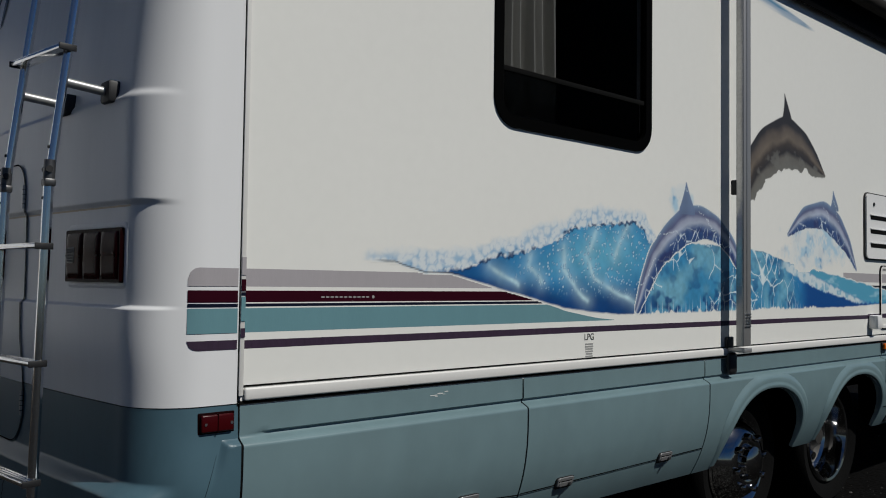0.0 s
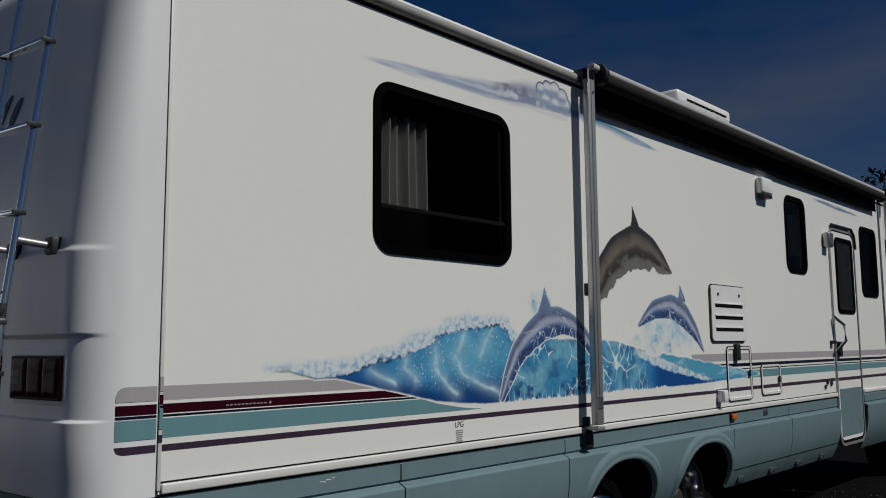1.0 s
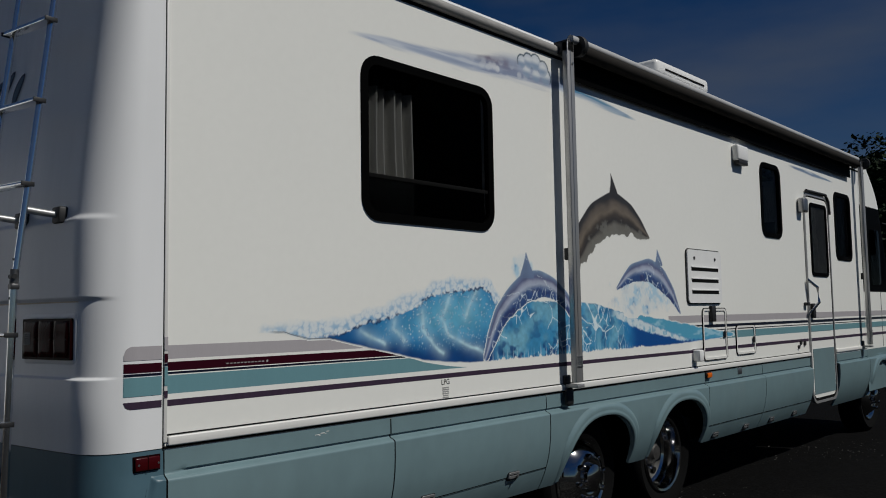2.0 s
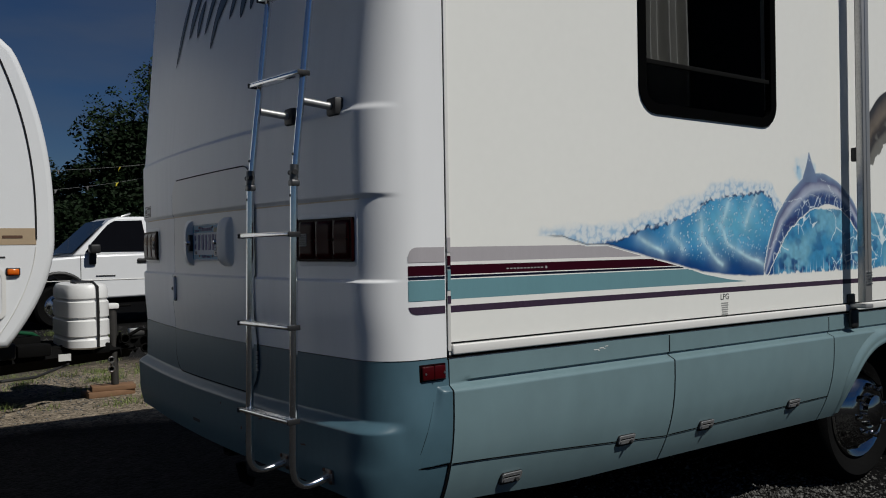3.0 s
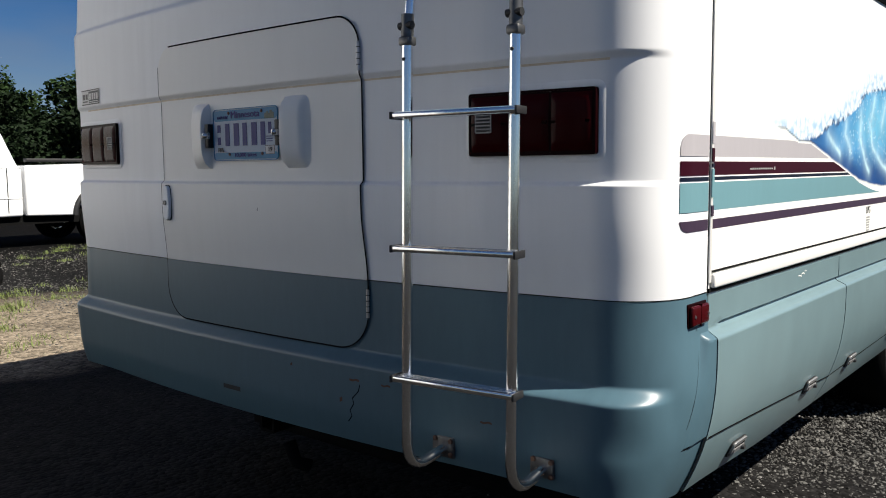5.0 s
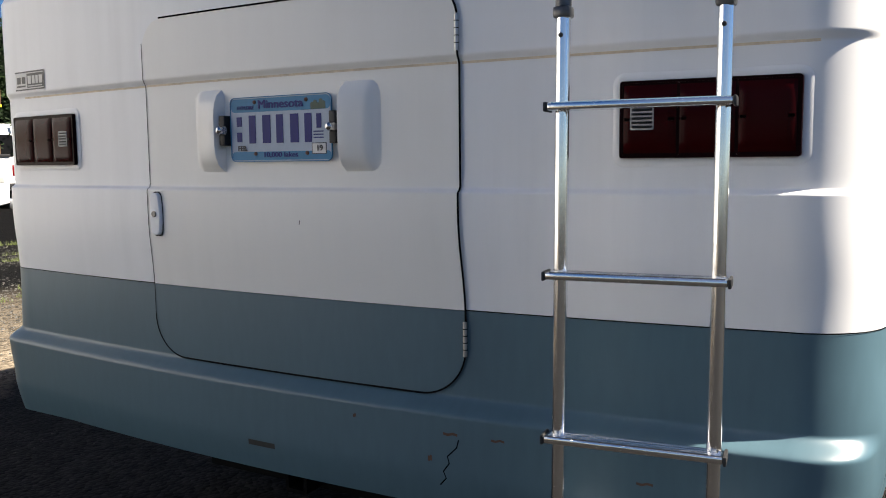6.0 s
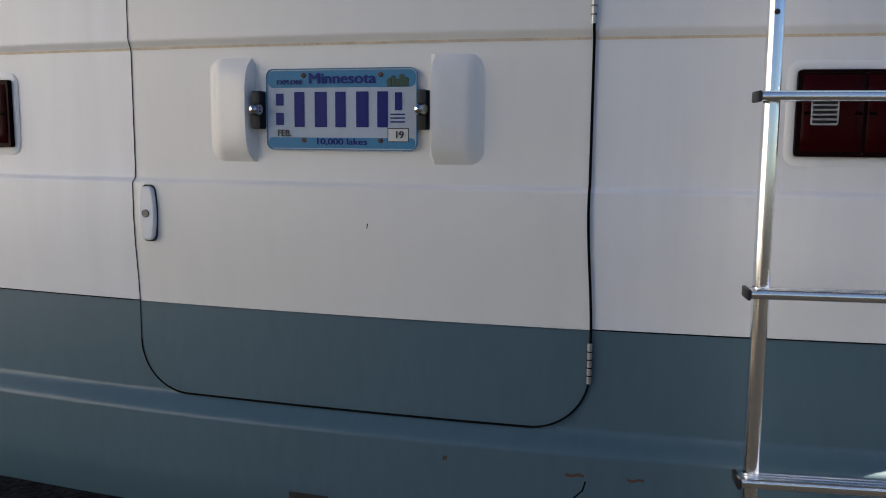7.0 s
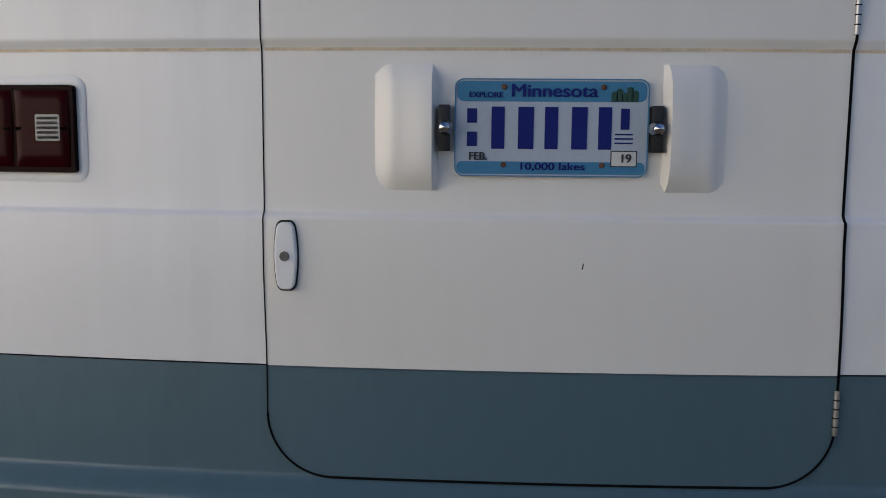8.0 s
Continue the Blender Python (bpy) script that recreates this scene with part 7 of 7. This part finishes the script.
def bottle_cover():
    prof = [(0.0, 1.06), (0.13, 1.06), (0.175, 1.045), (0.195, 1.01), (0.198, 0.93), (0.185, 0.918), (0.186, 0.905), (0.20, 0.895), (0.202, 0.765), (0.188, 0.752), (0.189, 0.742), (0.204, 0.73), (0.206, 0.60), (0.192, 0.588), (0.195, 0.57), (0.205, 0.56), (0.205, 0.50), (0.15, 0.48)]
    bm = lathe(prof, "z", (0, 0, 0), 36)
    for v in bm.verts:
        y = v.co.y
        v.co.y = y + (0.22 if y > 0 else -0.22 if y < 0 else 0) * min(1, abs(y) / 0.05)
    bmesh.ops.scale(bm, vec=(0.93, 1, 1), verts=bm.verts)
    bmesh.ops.translate(bm, vec=(0.17, 5.90, 0), verts=bm.verts)
    return bm


gb = thing("gas_bottle_cover", "white ribbed plastic gas bottle cover on the tongue", "gas bottle", (0.10, 5.90, 0.5))
c = part("cover", bottle_cover(), M["plastic"], gb)
c.matrix_parent_inverse = Matrix.Translation(gb.location).inverted()
c = part("strap", tube([(0.22, 5.475, 0.50), (0.222, 5.47, 0.80), (0.22, 5.48, 1.03), (0.20, 5.56, 1.068), (0.17, 6.24, 1.068)], 0.012, 8), M["black"], gb, "dark hold-down strap")
c.matrix_parent_inverse = Matrix.Translation(gb.location).inverted()
c = part("lid", box(0.06, 0.22, 5.60, 5.78, 1.055, 1.075, 0.006), M["black"], gb)
c.matrix_parent_inverse = Matrix.Translation(gb.location).inverted()
wb = thing("timber_block", "short weathered timber blocks under the jack", "timber block", (0.42, 5.93, 0))
for x0, x1, y0, y1, z0, z1, rz in ((-0.22, 0.20, -0.12, 0.12, 0.0, 0.05, 4), (-0.16, 0.22, -0.10, 0.09, 0.05, 0.095, -7)):
    o = part("board", box(x0, x1, y0, y1, z0, z1, 0.005), M["wood"], wb)
    o.rotation_euler.z = radians(rz)

# ---- pickup truck ----
truck = thing("pickup_truck", "white extended-cab pickup truck with dark glass", "pickup truck", (1.50, 13.45, 0))
TW = 1.95


def side_plate(outline, y0, y1):
    return slab(outline, lambda a, b, d: (a, y0 + d, b), y1 - y0)


def wheel_cut(c, r, n=9, z=0.62):
    return [(c + r * math.cos(radians(180 - 180 * k / n)), max(z - 0.10, 0.42) + r * 0.98 * math.sin(radians(180 * k / n))) for k in range(n + 1)]


lower = [(-0.98, 0.58)] + wheel_cut(0.0, 0.47)[0:] + [(0.62, 0.50), (2.83, 0.54), (2.83, 1.33), (0.52, 1.29), (-0.88, 1.18), (-0.97, 1.05)]
b = part("body", side_plate(lower, 0.0, TW), M["paint"], truck)
bv = b.modifiers.new("edge", "BEVEL")
bv.width, bv.segments, bv.limit_method, bv.angle_limit = 0.04, 3, "ANGLE", radians(40)
bed = [(2.87, 0.54)] + wheel_cut(4.2, 0.50) + [(5.42, 0.66), (5.45, 1.46), (2.87, 1.38)]
bd = part("bed", side_plate(bed, 0.0, TW), M["paint"], truck)
bv = bd.modifiers.new("edge", "BEVEL")
bv.width, bv.segments, bv.limit_method, bv.angle_limit = 0.03, 3, "ANGLE", radians(40)
cab = [(0.25, 1.28), (0.90, 1.92), (1.06, 1.985), (2.40, 2.0), (2.60, 1.93), (2.80, 1.33)]
bm = bmesh.new()
v0 = [bm.verts.new((x, 0.02 + 0.16 * (z - 1.28) / 0.65, z)) for x, z in cab]
v1 = [bm.verts.new((x, TW - 0.02 - 0.16 * (z - 1.28) / 0.65, z)) for x, z in cab]
bm.faces.new(v0)
bm.faces.new(v1[::-1])
for j in range(6):
    bm.faces.new((v0[j], v1[j], v1[(j + 1) % 6], v0[(j + 1) % 6]))
bmesh.ops.recalc_face_normals(bm, faces=bm.faces)
cb = part("cab", bm, M["paint"], truck)
bv = cb.modifiers.new("edge", "BEVEL")
bv.width, bv.segments = 0.035, 3


def cab_y(z):
    return 0.02 + 0.16 * (z - 1.28) / 0.65 - 0.012


def cab_glass(name, outline):
    bm = bmesh.new()
    f = [bm.verts.new((x, cab_y(z), z)) for x, z in outline]
    k = [bm.verts.new((x, cab_y(z) + 0.01, z)) for x, z in outline]
    bm.faces.new(f)
    bm.faces.new(k[::-1])
    n = len(f)
    for j in range(n):
        bm.faces.new((f[j], k[j], k[(j + 1) % n], f[(j + 1) % n]))
    bmesh.ops.recalc_face_normals(bm, faces=bm.faces)
    part(name, bm, M["darkglass"], truck, smooth=False)


M["darkglass"] = material("dark_car_glass", (0.005, 0.005, 0.006), 0.05, vary=0.1, spec=0.12)
cab_glass("side_window", [(0.46, 1.345), (0.56, 1.50), (0.86, 1.83), (0.98, 1.905), (1.48, 1.92), (1.55, 1.345)])
cab_glass("side_window", [(1.72, 1.38), (1.67, 1.86), (1.72, 1.91), (2.22, 1.90), (2.30, 1.84), (2.34, 1.39)])
bm = bmesh.new()
q = [bm.verts.new(p) for p in ((0.27, 0.10, 1.315), (0.27, TW - 0.10, 1.315), (0.88, TW - 0.22, 1.91), (0.88, 0.22, 1.91))]
bm.faces.new(q)
bmesh.ops.translate(bm, vec=(-0.03, 0, 0.012), verts=bm.verts)
part("windscreen", bm, M["darkglass"], truck, smooth=False)
for x in (1.60, 2.58):
    part("door_gap", box(x, x + 0.012, -0.006, 0.0, 0.60, 1.34), M["gap"], truck, smooth=False)
part("door_gap", box(0.36, 0.37, -0.006, 0.0, 0.60, 1.28), M["gap"], truck, smooth=False)
part("crease", box(-0.4, 2.82, -0.008, 0.002, 0.835, 0.85, 0.003), M["trim"], truck)
part("badge_bar", box(0.62, 0.95, -0.010, -0.004, 0.905, 0.925), M["print"], truck, smooth=False)
part("door_handle", box(1.34, 1.56, -0.03, 0.0, 1.14, 1.215, 0.02, 3), M["black"], truck)
mi = part("door_mirror", box(0.48, 0.66, -0.22, -0.03, 1.32, 1.48, 0.03, 3), M["black"], truck)
# black block stands in for the mirror's shadow on the door
part("mirror_shadow_cup", box(0.50, 0.62, -0.05, 0.0, 1.12, 1.33, 0.02), M["black"], truck)
part("roof_aerial", tube([(1.20, 0.5, 2.0), (1.35, 0.5, 2.05), (1.36, 0.5, 2.07)], 0.02, 8), M["steel"], truck)
part("rocker_rust", box(1.62, 2.2, -0.004, 0.02, 0.50, 0.56, 0.004), M["rust"], truck)
part("underbody", box(-0.9, 5.1, 0.10, TW - 0.10, 0.40, 0.62), M["chassis"], truck)
part("fender_flare", tube([(x, -0.01, z) for x, z in wheel_cut(0.0, 0.47, 14)], 0.035, 8), M["black"], truck)
part("fender_flare", tube([(x, -0.01, z) for x, z in wheel_cut(4.2, 0.50, 14)], 0.045, 8), M["black"], truck)
part("bumper", box(-1.10, -0.92, 0.05, TW - 0.05, 0.50, 0.78, 0.03), M["chrome"], truck)
for x in (0.0, 4.2):
    for y in (0.04, TW - 0.28):
        w = part("wheel", lathe([(0.22, 0.03), (0.34, 0.0), (0.385, 0.04), (0.39, 0.10), (0.385, 0.20), (0.34, 0.24), (0.22, 0.2)], "y", (x, y, 0.39), 40, closed=False), M["tyre"], truck)
        part("rim", lathe([(0.225, 0.02), (0.21, 0.01), (0.19, 0.06), (0.10, 0.04), (0.07, 0.0), (0.0, 0.0)], "y", (x, y, 0.39), 30, closed=False), M["alu"], w)
        for k in range(6):
            a = 2 * math.pi * k / 6
            part("rim_hole", lathe([(0.0, -0.004), (0.034, -0.004), (0.036, 0.02)], "y", (x + 0.145 * math.cos(a), y + 0.05, 0.39 + 0.145 * math.sin(a)), 10), M["gap"], w)

part("bed_rail", box(2.9, 5.46, -0.02, 0.10, 1.44, 1.50, 0.012), M["black"], truck)
part("rear_bumper", box(5.40, 5.62, 0.0, TW, 0.56, 0.74, 0.03), M["steel"], truck)
part("decal_bar", box(5.05, 5.32, -0.008, -0.002, 1.02, 1.10), M["printgrey"], truck, smooth=False)
part("decal_bar", box(5.16, 5.22, -0.010, -0.006, 1.08, 1.13), M["red"], truck, smooth=False)
# another dark car far behind, seen past the rear corner
car = thing("parked_car", "dark red parked car under the trees", "car", (10.6, 24.0, 0))
M["carred"] = material("dark_red_paint", (0.12, 0.012, 0.012), 0.25, vary=0.05, coat=0.4)
o = part("body", side_plate([(-2.2, 0.35), (-2.2, 0.85), (-1.2, 0.98), (-0.6, 1.40), (0.9, 1.42), (1.5, 1.0), (2.2, 0.9), (2.2, 0.35)], 0, 1.75), M["carred"], car)
bv = o.modifiers.new("edge", "BEVEL")
bv.width, bv.segments = 0.06, 3
part("side_window", side_plate([(-0.95, 1.0), (-0.5, 1.34), (0.85, 1.36), (1.25, 1.02)], -0.01, 0.0), M["darkglass"], car)
for x in (-1.35, 1.35):
    part("wheel", lathe([(0.0, 0.0), (0.30, 0.0), (0.32, 0.05), (0.32, 0.2)], "y", (x, -0.02, 0.32), 24), M["tyre"], car)

# white van seen end-on, and a board sign beyond it
van = thing("parked_van", "white van parked end-on with a dark rear window", "van", (16.6, 29.0, 0))
o = part("body", slab(rounded(-0.95, 0.95, 0.42, 2.85, 0.22), lambda a, b, d: (a, d, b), 4.6), M["paint"], van)
bv = o.modifiers.new("edge", "BEVEL")
bv.width, bv.segments, bv.limit_method = 0.06, 3, "ANGLE"
part("rear_window", slab(rounded(-0.72, 0.72, 1.65, 2.45, 0.10), lambda a, b, d: (a, -0.012 + d, b), 0.012), M["darkglass"], van)
part("bumper", box(-0.95, 0.95, -0.12, 0.05, 0.45, 0.68, 0.03), M["black"], van)
for x in (-0.78, 0.62):
    part("tail_light", box(x, x + 0.16, -0.02, 0.0, 0.95, 1.35, 0.01), M["red"], van)
    part("tyre", lathe([(0.0, 0.0), (0.30, 0.0), (0.34, 0.03), (0.34, 0.17), (0.30, 0.20), (0.0, 0.20)], "x", (x - 0.02, 0.9, 0.34), 24), M["tyre"], van)
sg = thing("board_sign", "brown board sign with yellow bars on posts", "sign", (13.2, 24.6, 0))
M["signbrown"] = material("brown_sign_paint", (0.10, 0.05, 0.025), 0.6, vary=0.15)
part("board", box(-0.9, 0.9, 0.0, 0.05, 3.2, 3.66, 0.01), M["signbrown"], sg)
part("edge_strip", box(-0.9, 0.9, -0.012, 0.0, 3.12, 3.2, 0.003), M["yellow"], sg)
for k in range(5):
    part("letter_bar", box(-0.7 + 0.3 * k, -0.55 + 0.3 * k, -0.01, 0.0, 3.32, 3.54), M["yellow"], sg, smooth=False)
for x in (-0.8, 0.72):
    part("post", box(x, x + 0.09, 0.05, 0.14, 0.0, 3.6, 0.008), M["wood"], sg)

# ---- trees ----
def leaf_cloud(bm, centre, r, n, size, rnd):
    for _ in range(n):
        while True:
            p = Vector((rnd.uniform(-1, 1), rnd.uniform(-1, 1), rnd.uniform(-1, 1)))
            if 0.15 < p.length < 1:
                break
        p = Vector(centre) + Vector((p.x * r, p.y * r, p.z * r * 0.75))
        a = Vector((rnd.uniform(-1, 1), rnd.uniform(-1, 1), rnd.uniform(-0.6, 0.6))).normalized()
        b = a.cross(Vector((rnd.uniform(-1, 1), rnd.uniform(-1, 1), rnd.uniform(-1, 1)))).normalized()
        s = size * rnd.uniform(0.6, 1.4)
        bm.faces.new([bm.verts.new(p + q) for q in (a * s, b * s * 0.55, -a * s, -b * s * 0.55)])


def tree(name, height, spread, clumps, leaves, size, seed, leafmat, sparse=False, first=0.3):
    rnd = random.Random(seed)
    t = new(name)
    trunk = bmesh.new()
    crown = bmesh.new()
    lean_x, lean_y = rnd.uniform(-0.3, 0.3), rnd.uniform(-0.3, 0.3)
    path = [(lean_x * u * u * 2, lean_y * u * u * 2, height * 0.92 * u) for u in (0, 0.15, 0.3, 0.5, 0.7, 0.85, 1)]
    tube(path, [0.030 * height * (1 - 0.9 * u) for u in (0, 0.15, 0.3, 0.5, 0.7, 0.85, 1)], 9, trunk)
    for k in range(clumps):
        u = first + (1 - first) * (k + rnd.random()) / clumps
        a = rnd.uniform(0, 2 * math.pi)
        width = spread * math.sin(math.pi * min(1, max(0.12, (u - first + 0.12) / (1.14 - first)))) ** 0.7
        reach = width * rnd.uniform(0.45, 1.0)
        base = Vector((lean_x * u * u * 2, lean_y * u * u * 2, height * 0.92 * u * 0.9))
        tip = base + Vector((reach * math.cos(a), reach * math.sin(a), height * 0.09 * rnd.uniform(0.3, 1.6)))
        mid = (base + tip) / 2 + Vector((0, 0, -0.05 * reach))
        r0 = 0.010 * height * (1.1 - u)
        tube([base, mid, tip], [r0, r0 * 0.6, r0 * 0.2], 5, trunk)
        leaf_cloud(crown, tip, spread * rnd.uniform(0.16, 0.34) * (0.7 if sparse else 1.25), leaves, size, rnd)
        if not sparse:
            leaf_cloud(crown, mid, spread * 0.3, leaves // 2, size, rnd)
    part("trunk", trunk, M["bark"], t)
    part("crown", crown, leafmat, t, smooth=False)
    return t


kinds = [tree("tree", 8.5, 2.9, 52, 280, 0.118, 5, M["leafdark"], first=0.18), tree("tree", 7.2, 3.0, 48, 280, 0.118, 8, M["leaf"], first=0.15), tree("tree", 11.5, 3.2, 66, 62, 0.075, 12, M["leaf"], sparse=True, first=0.35), tree("tree", 5.0, 2.6, 40, 280, 0.105, 21, M["leafdark"], first=0.08)]
LAB = ["dense dark green leafy tree", "broad green leafy tree", "tall sparse tree with bare showing limbs", "low dark green bushy tree"]
spots = [(0, 8.2, 33, 0.86, 0), (2, 9.5, 34, 0.88, 40), (1, 13.5, 35, 0.76, 80), (0, 5.4, 36, 0.62, 130), (3, 3.0, 35, 0.9, 60), (3, 6.6, 31.5, 0.85, 210), (3, 11.2, 31.5, 0.95, 15), (1, 17.0, 34, 0.95, 200), (0, 20.5, 36, 0.95, 300), (1, 24.5, 38, 1.05, 20), (3, 15.5, 31, 1.0, 100), (3, 19.5, 32, 1.05, 170), (0, -2.0, 36, 0.75, 90), (1, -7.0, 37, 0.8, 150), (0, 46.0, 9.0, 1.2, 10), (1, 50.0, 14.0, 1.45, 70), (0, 55.0, 5.0, 1.25, 120), (1, 48.0, 19.0, 1.5, 190), (3, 44.0, 4.0, 1.0, 0), (0, 30.0, 40, 1.1, 33)]
used = set()
for k, x, y, sc, rz in spots:
    m = pose(x, y, 0, 0, 0, rz)
    if k in used:
        ob = copy_thing(kinds[k], m)
    else:
        ob = kinds[k]
        ob.matrix_basis = m
        used.add(k)
    ob.scale = (sc, sc, sc)
    tagged(ob, LAB[k], "tree", "trees round the lot")

# hedge of far scrub that closes the view
rnd = random.Random(77)
bm = bmesh.new()
for k in range(150):
    x = -30 + k * 0.6
    leaf_cloud(bm, (x, 39 + rnd.uniform(-1, 1), rnd.uniform(0.6, 2.6)), 1.5, 46, 0.22, rnd)
for k in range(60):
    leaf_cloud(bm, (58 + rnd.uniform(-1, 1), -16 + k * 0.8, rnd.uniform(0.6, 3.0)), 1.7, 44, 0.26, rnd)
tagged(link("far_scrub", bm, M["leafdark"], smooth=False), "dark scrub and undergrowth along the lot's edge", "bushes", kind="stuff")

# lamp post and pennant lines
def lamp_post(x, y, height, reach=0.36, size=1.0):
    lp = thing("lamp_post", "slim grey steel lamp post with a shaded head", "lamp post", (x, y, 0), "lamp posts of the lot")
    part("post", tube([(0, 0, 0), (0, 0, height)], [0.065, 0.045], 12), M["galv"], lp)
    part("head", lathe([(r * size, h * size) for r, h in ((0.0, 0.14), (0.10, 0.12), (0.19, 0.05), (0.21, -0.03), (0.19, -0.05), (0.0, -0.06))], "z", (-reach, 0, height + 0.05), 20), M["galv"], lp)
    part("arm", tube([(0, 0, height - 0.08), (-0.28 * reach, 0, height + 0.02), (-0.61 * reach, 0, height + 0.05)], 0.025, 8), M["galv"], lp)
    part("bracket", tube([(0, 0, height - 0.1), (0.10, 0, height + 0.10), (0.17, 0, height + 0.36)], 0.04, 8), M["black"], lp)


M["galv"] = material("galvanised_steel", (0.34, 0.35, 0.36), 0.5, 0.3, vary=0.15, scale=12)
lamp_post(7.25, 21.5, 3.75)
lamp_post(9.38, 19.94, 3.97, 0.15, 0.6)


def pennant_line(z0, z1, sag, y, seed):
    ln = thing("pennant_line", "string of small pale pennants on a cord", "bunting", (4, y, z0), "pennant lines over the lot")
    pts = [(-6 + 9.3 * k / 24, 0.0, (z1 - z0) * k / 24 - sag * 4 * (k / 24) * (1 - k / 24)) for k in range(25)]
    part("cord", tube(pts, 0.0045, 6), M["cord"], ln)
    rr = random.Random(seed)
    for k in range(1, 24, 2):
        x, _, z = pts[k]
        a = 0.035 * rr.uniform(0.4, 1.2)
        bm = bmesh.new()
        tip = (x + rr.uniform(-0.05, 0.05), rr.uniform(-0.03, 0.03), z - 0.12)
        f = [bm.verts.new(p) for p in ((x - a, 0, z), (x + a, 0, z), tip)]
        g = [bm.verts.new((p[0], p[1] + 0.006, p[2])) for p in ((x - a, 0, z), (x + a, 0, z), tip)]
        bm.faces.new(f)
        bm.faces.new(g[::-1])
        for j in range(3):
            bm.faces.new((f[j], g[j], g[(j + 1) % 3], f[(j + 1) % 3]))
        part("pennant", bm, M["yellow"] if k % 7 == 3 else M["cord"], ln, smooth=False)


pennant_line(3.5, 4.1, 0.35, 21.0, 3)
pennant_line(2.9, 3.9, 0.45, 21.3, 4)

# ---- loose stones and weeds ----
def stones(name, areas, label, seed, mat):
    rnd = random.Random(seed)
    verts, faces = [], []
    for x0, x1, y0, y1, n, s0, s1 in areas:
        for _ in range(n):
            x, y = rnd.uniform(x0, x1) + rnd.gauss(0, 0.35), rnd.uniform(y0, y1) + rnd.gauss(0, 0.35)
            s = s0 * (s1 / s0) ** (rnd.random() ** 2)
            a = rnd.uniform(0, 6.283)
            c, sn = math.cos(a), math.sin(a)
            e, f = s * rnd.uniform(0.7, 1.4), s * rnd.uniform(0.5, 1.0)
            h = s * rnd.uniform(0.35, 0.8)
            k = len(verts)
            for px, py, pz in ((e, 0, 0), (0, f, 0), (-e, 0, 0), (0, -f, 0), (e * 0.5, f * 0.35, h), (-e * 0.45, f * 0.3, h * 0.9), (-e * 0.1, -f * 0.5, h * 0.95)):
                verts.append((x + c * px - sn * py, y + sn * px + c * py, pz + 0.001 - 0.004))
            faces += [(k + a_, k + b_, k + c_) for a_, b_, c_ in ((0, 1, 4), (1, 5, 4), (1, 2, 5), (2, 6, 5), (2, 3, 6), (3, 0, 6), (0, 4, 6), (4, 5, 6))]
    me = bpy.data.meshes.new(name)
    me.from_pydata(verts, [], faces)
    tagged(link_mesh(name, me, mat, smooth=False), label, "gravel", kind="stuff")


stones("loose_gravel", [(0.3, 2.8, -1.3, 0.9, 34000, 0.004, 0.014), (2.6, 9.0, -3.0, 0.9, 2500, 0.005, 0.011), (-2.5, 4.0, 5.2, 9.5, 26000, 0.005, 0.017), (-1.0, 9.0, 9.5, 13.2, 12000, 0.008, 0.020)], "scattered small grey and tan gravel stones", 9, M["stone"])
# stones in the coach's shade carry that shade in their colour
stones("oiled_gravel", [(-2.5, 0.3, -1.2, 1.0, 2500, 0.004, 0.010), (-2.5, 1.2, 1.0, 5.2, 8000, 0.004, 0.010)], "gravel stones by the coach, coloured dark for its shade", 19, M["shadestone"])


def weeds():
    rnd = random.Random(31)
    bm = bmesh.new()
    tufts = [(rnd.uniform(-2.5, 4.5), rnd.uniform(7.2, 8.6)) for _ in range(60)] + [(rnd.uniform(-3, 2.2), rnd.uniform(9.6, 12.8)) for _ in range(260)] + [(rnd.uniform(-1.5, 1.2), rnd.uniform(5.3, 7.0)) for _ in range(40)] + [(rnd.gauss(0.9, 0.25), rnd.gauss(7.3, 0.25)) for _ in range(20)] + [(rnd.uniform(3, 9), rnd.uniform(10.5, 13)) for _ in range(50)]
    for tx, ty in tufts:
        s = rnd.uniform(0.7, 1.7)
        for _ in range(rnd.randint(30, 70)):
            a, lean_o, h = rnd.uniform(0, 6.283), rnd.uniform(0.015, 0.06) * s, rnd.uniform(0.02, 0.06) * s
            x, y = tx + rnd.gauss(0, 0.07), ty + rnd.gauss(0, 0.07)
            w = 0.0035
            bm.faces.new([bm.verts.new(p) for p in ((x - w * math.sin(a), y + w * math.cos(a), 0), (x + w * math.sin(a), y - w * math.cos(a), 0), (x + lean_o * math.cos(a), y + lean_o * math.sin(a), h))])
    tagged(link("weeds", bm, M["grass"], smooth=False), "sparse dry green grass tufts in the gravel", "grass", kind="stuff")


weeds()
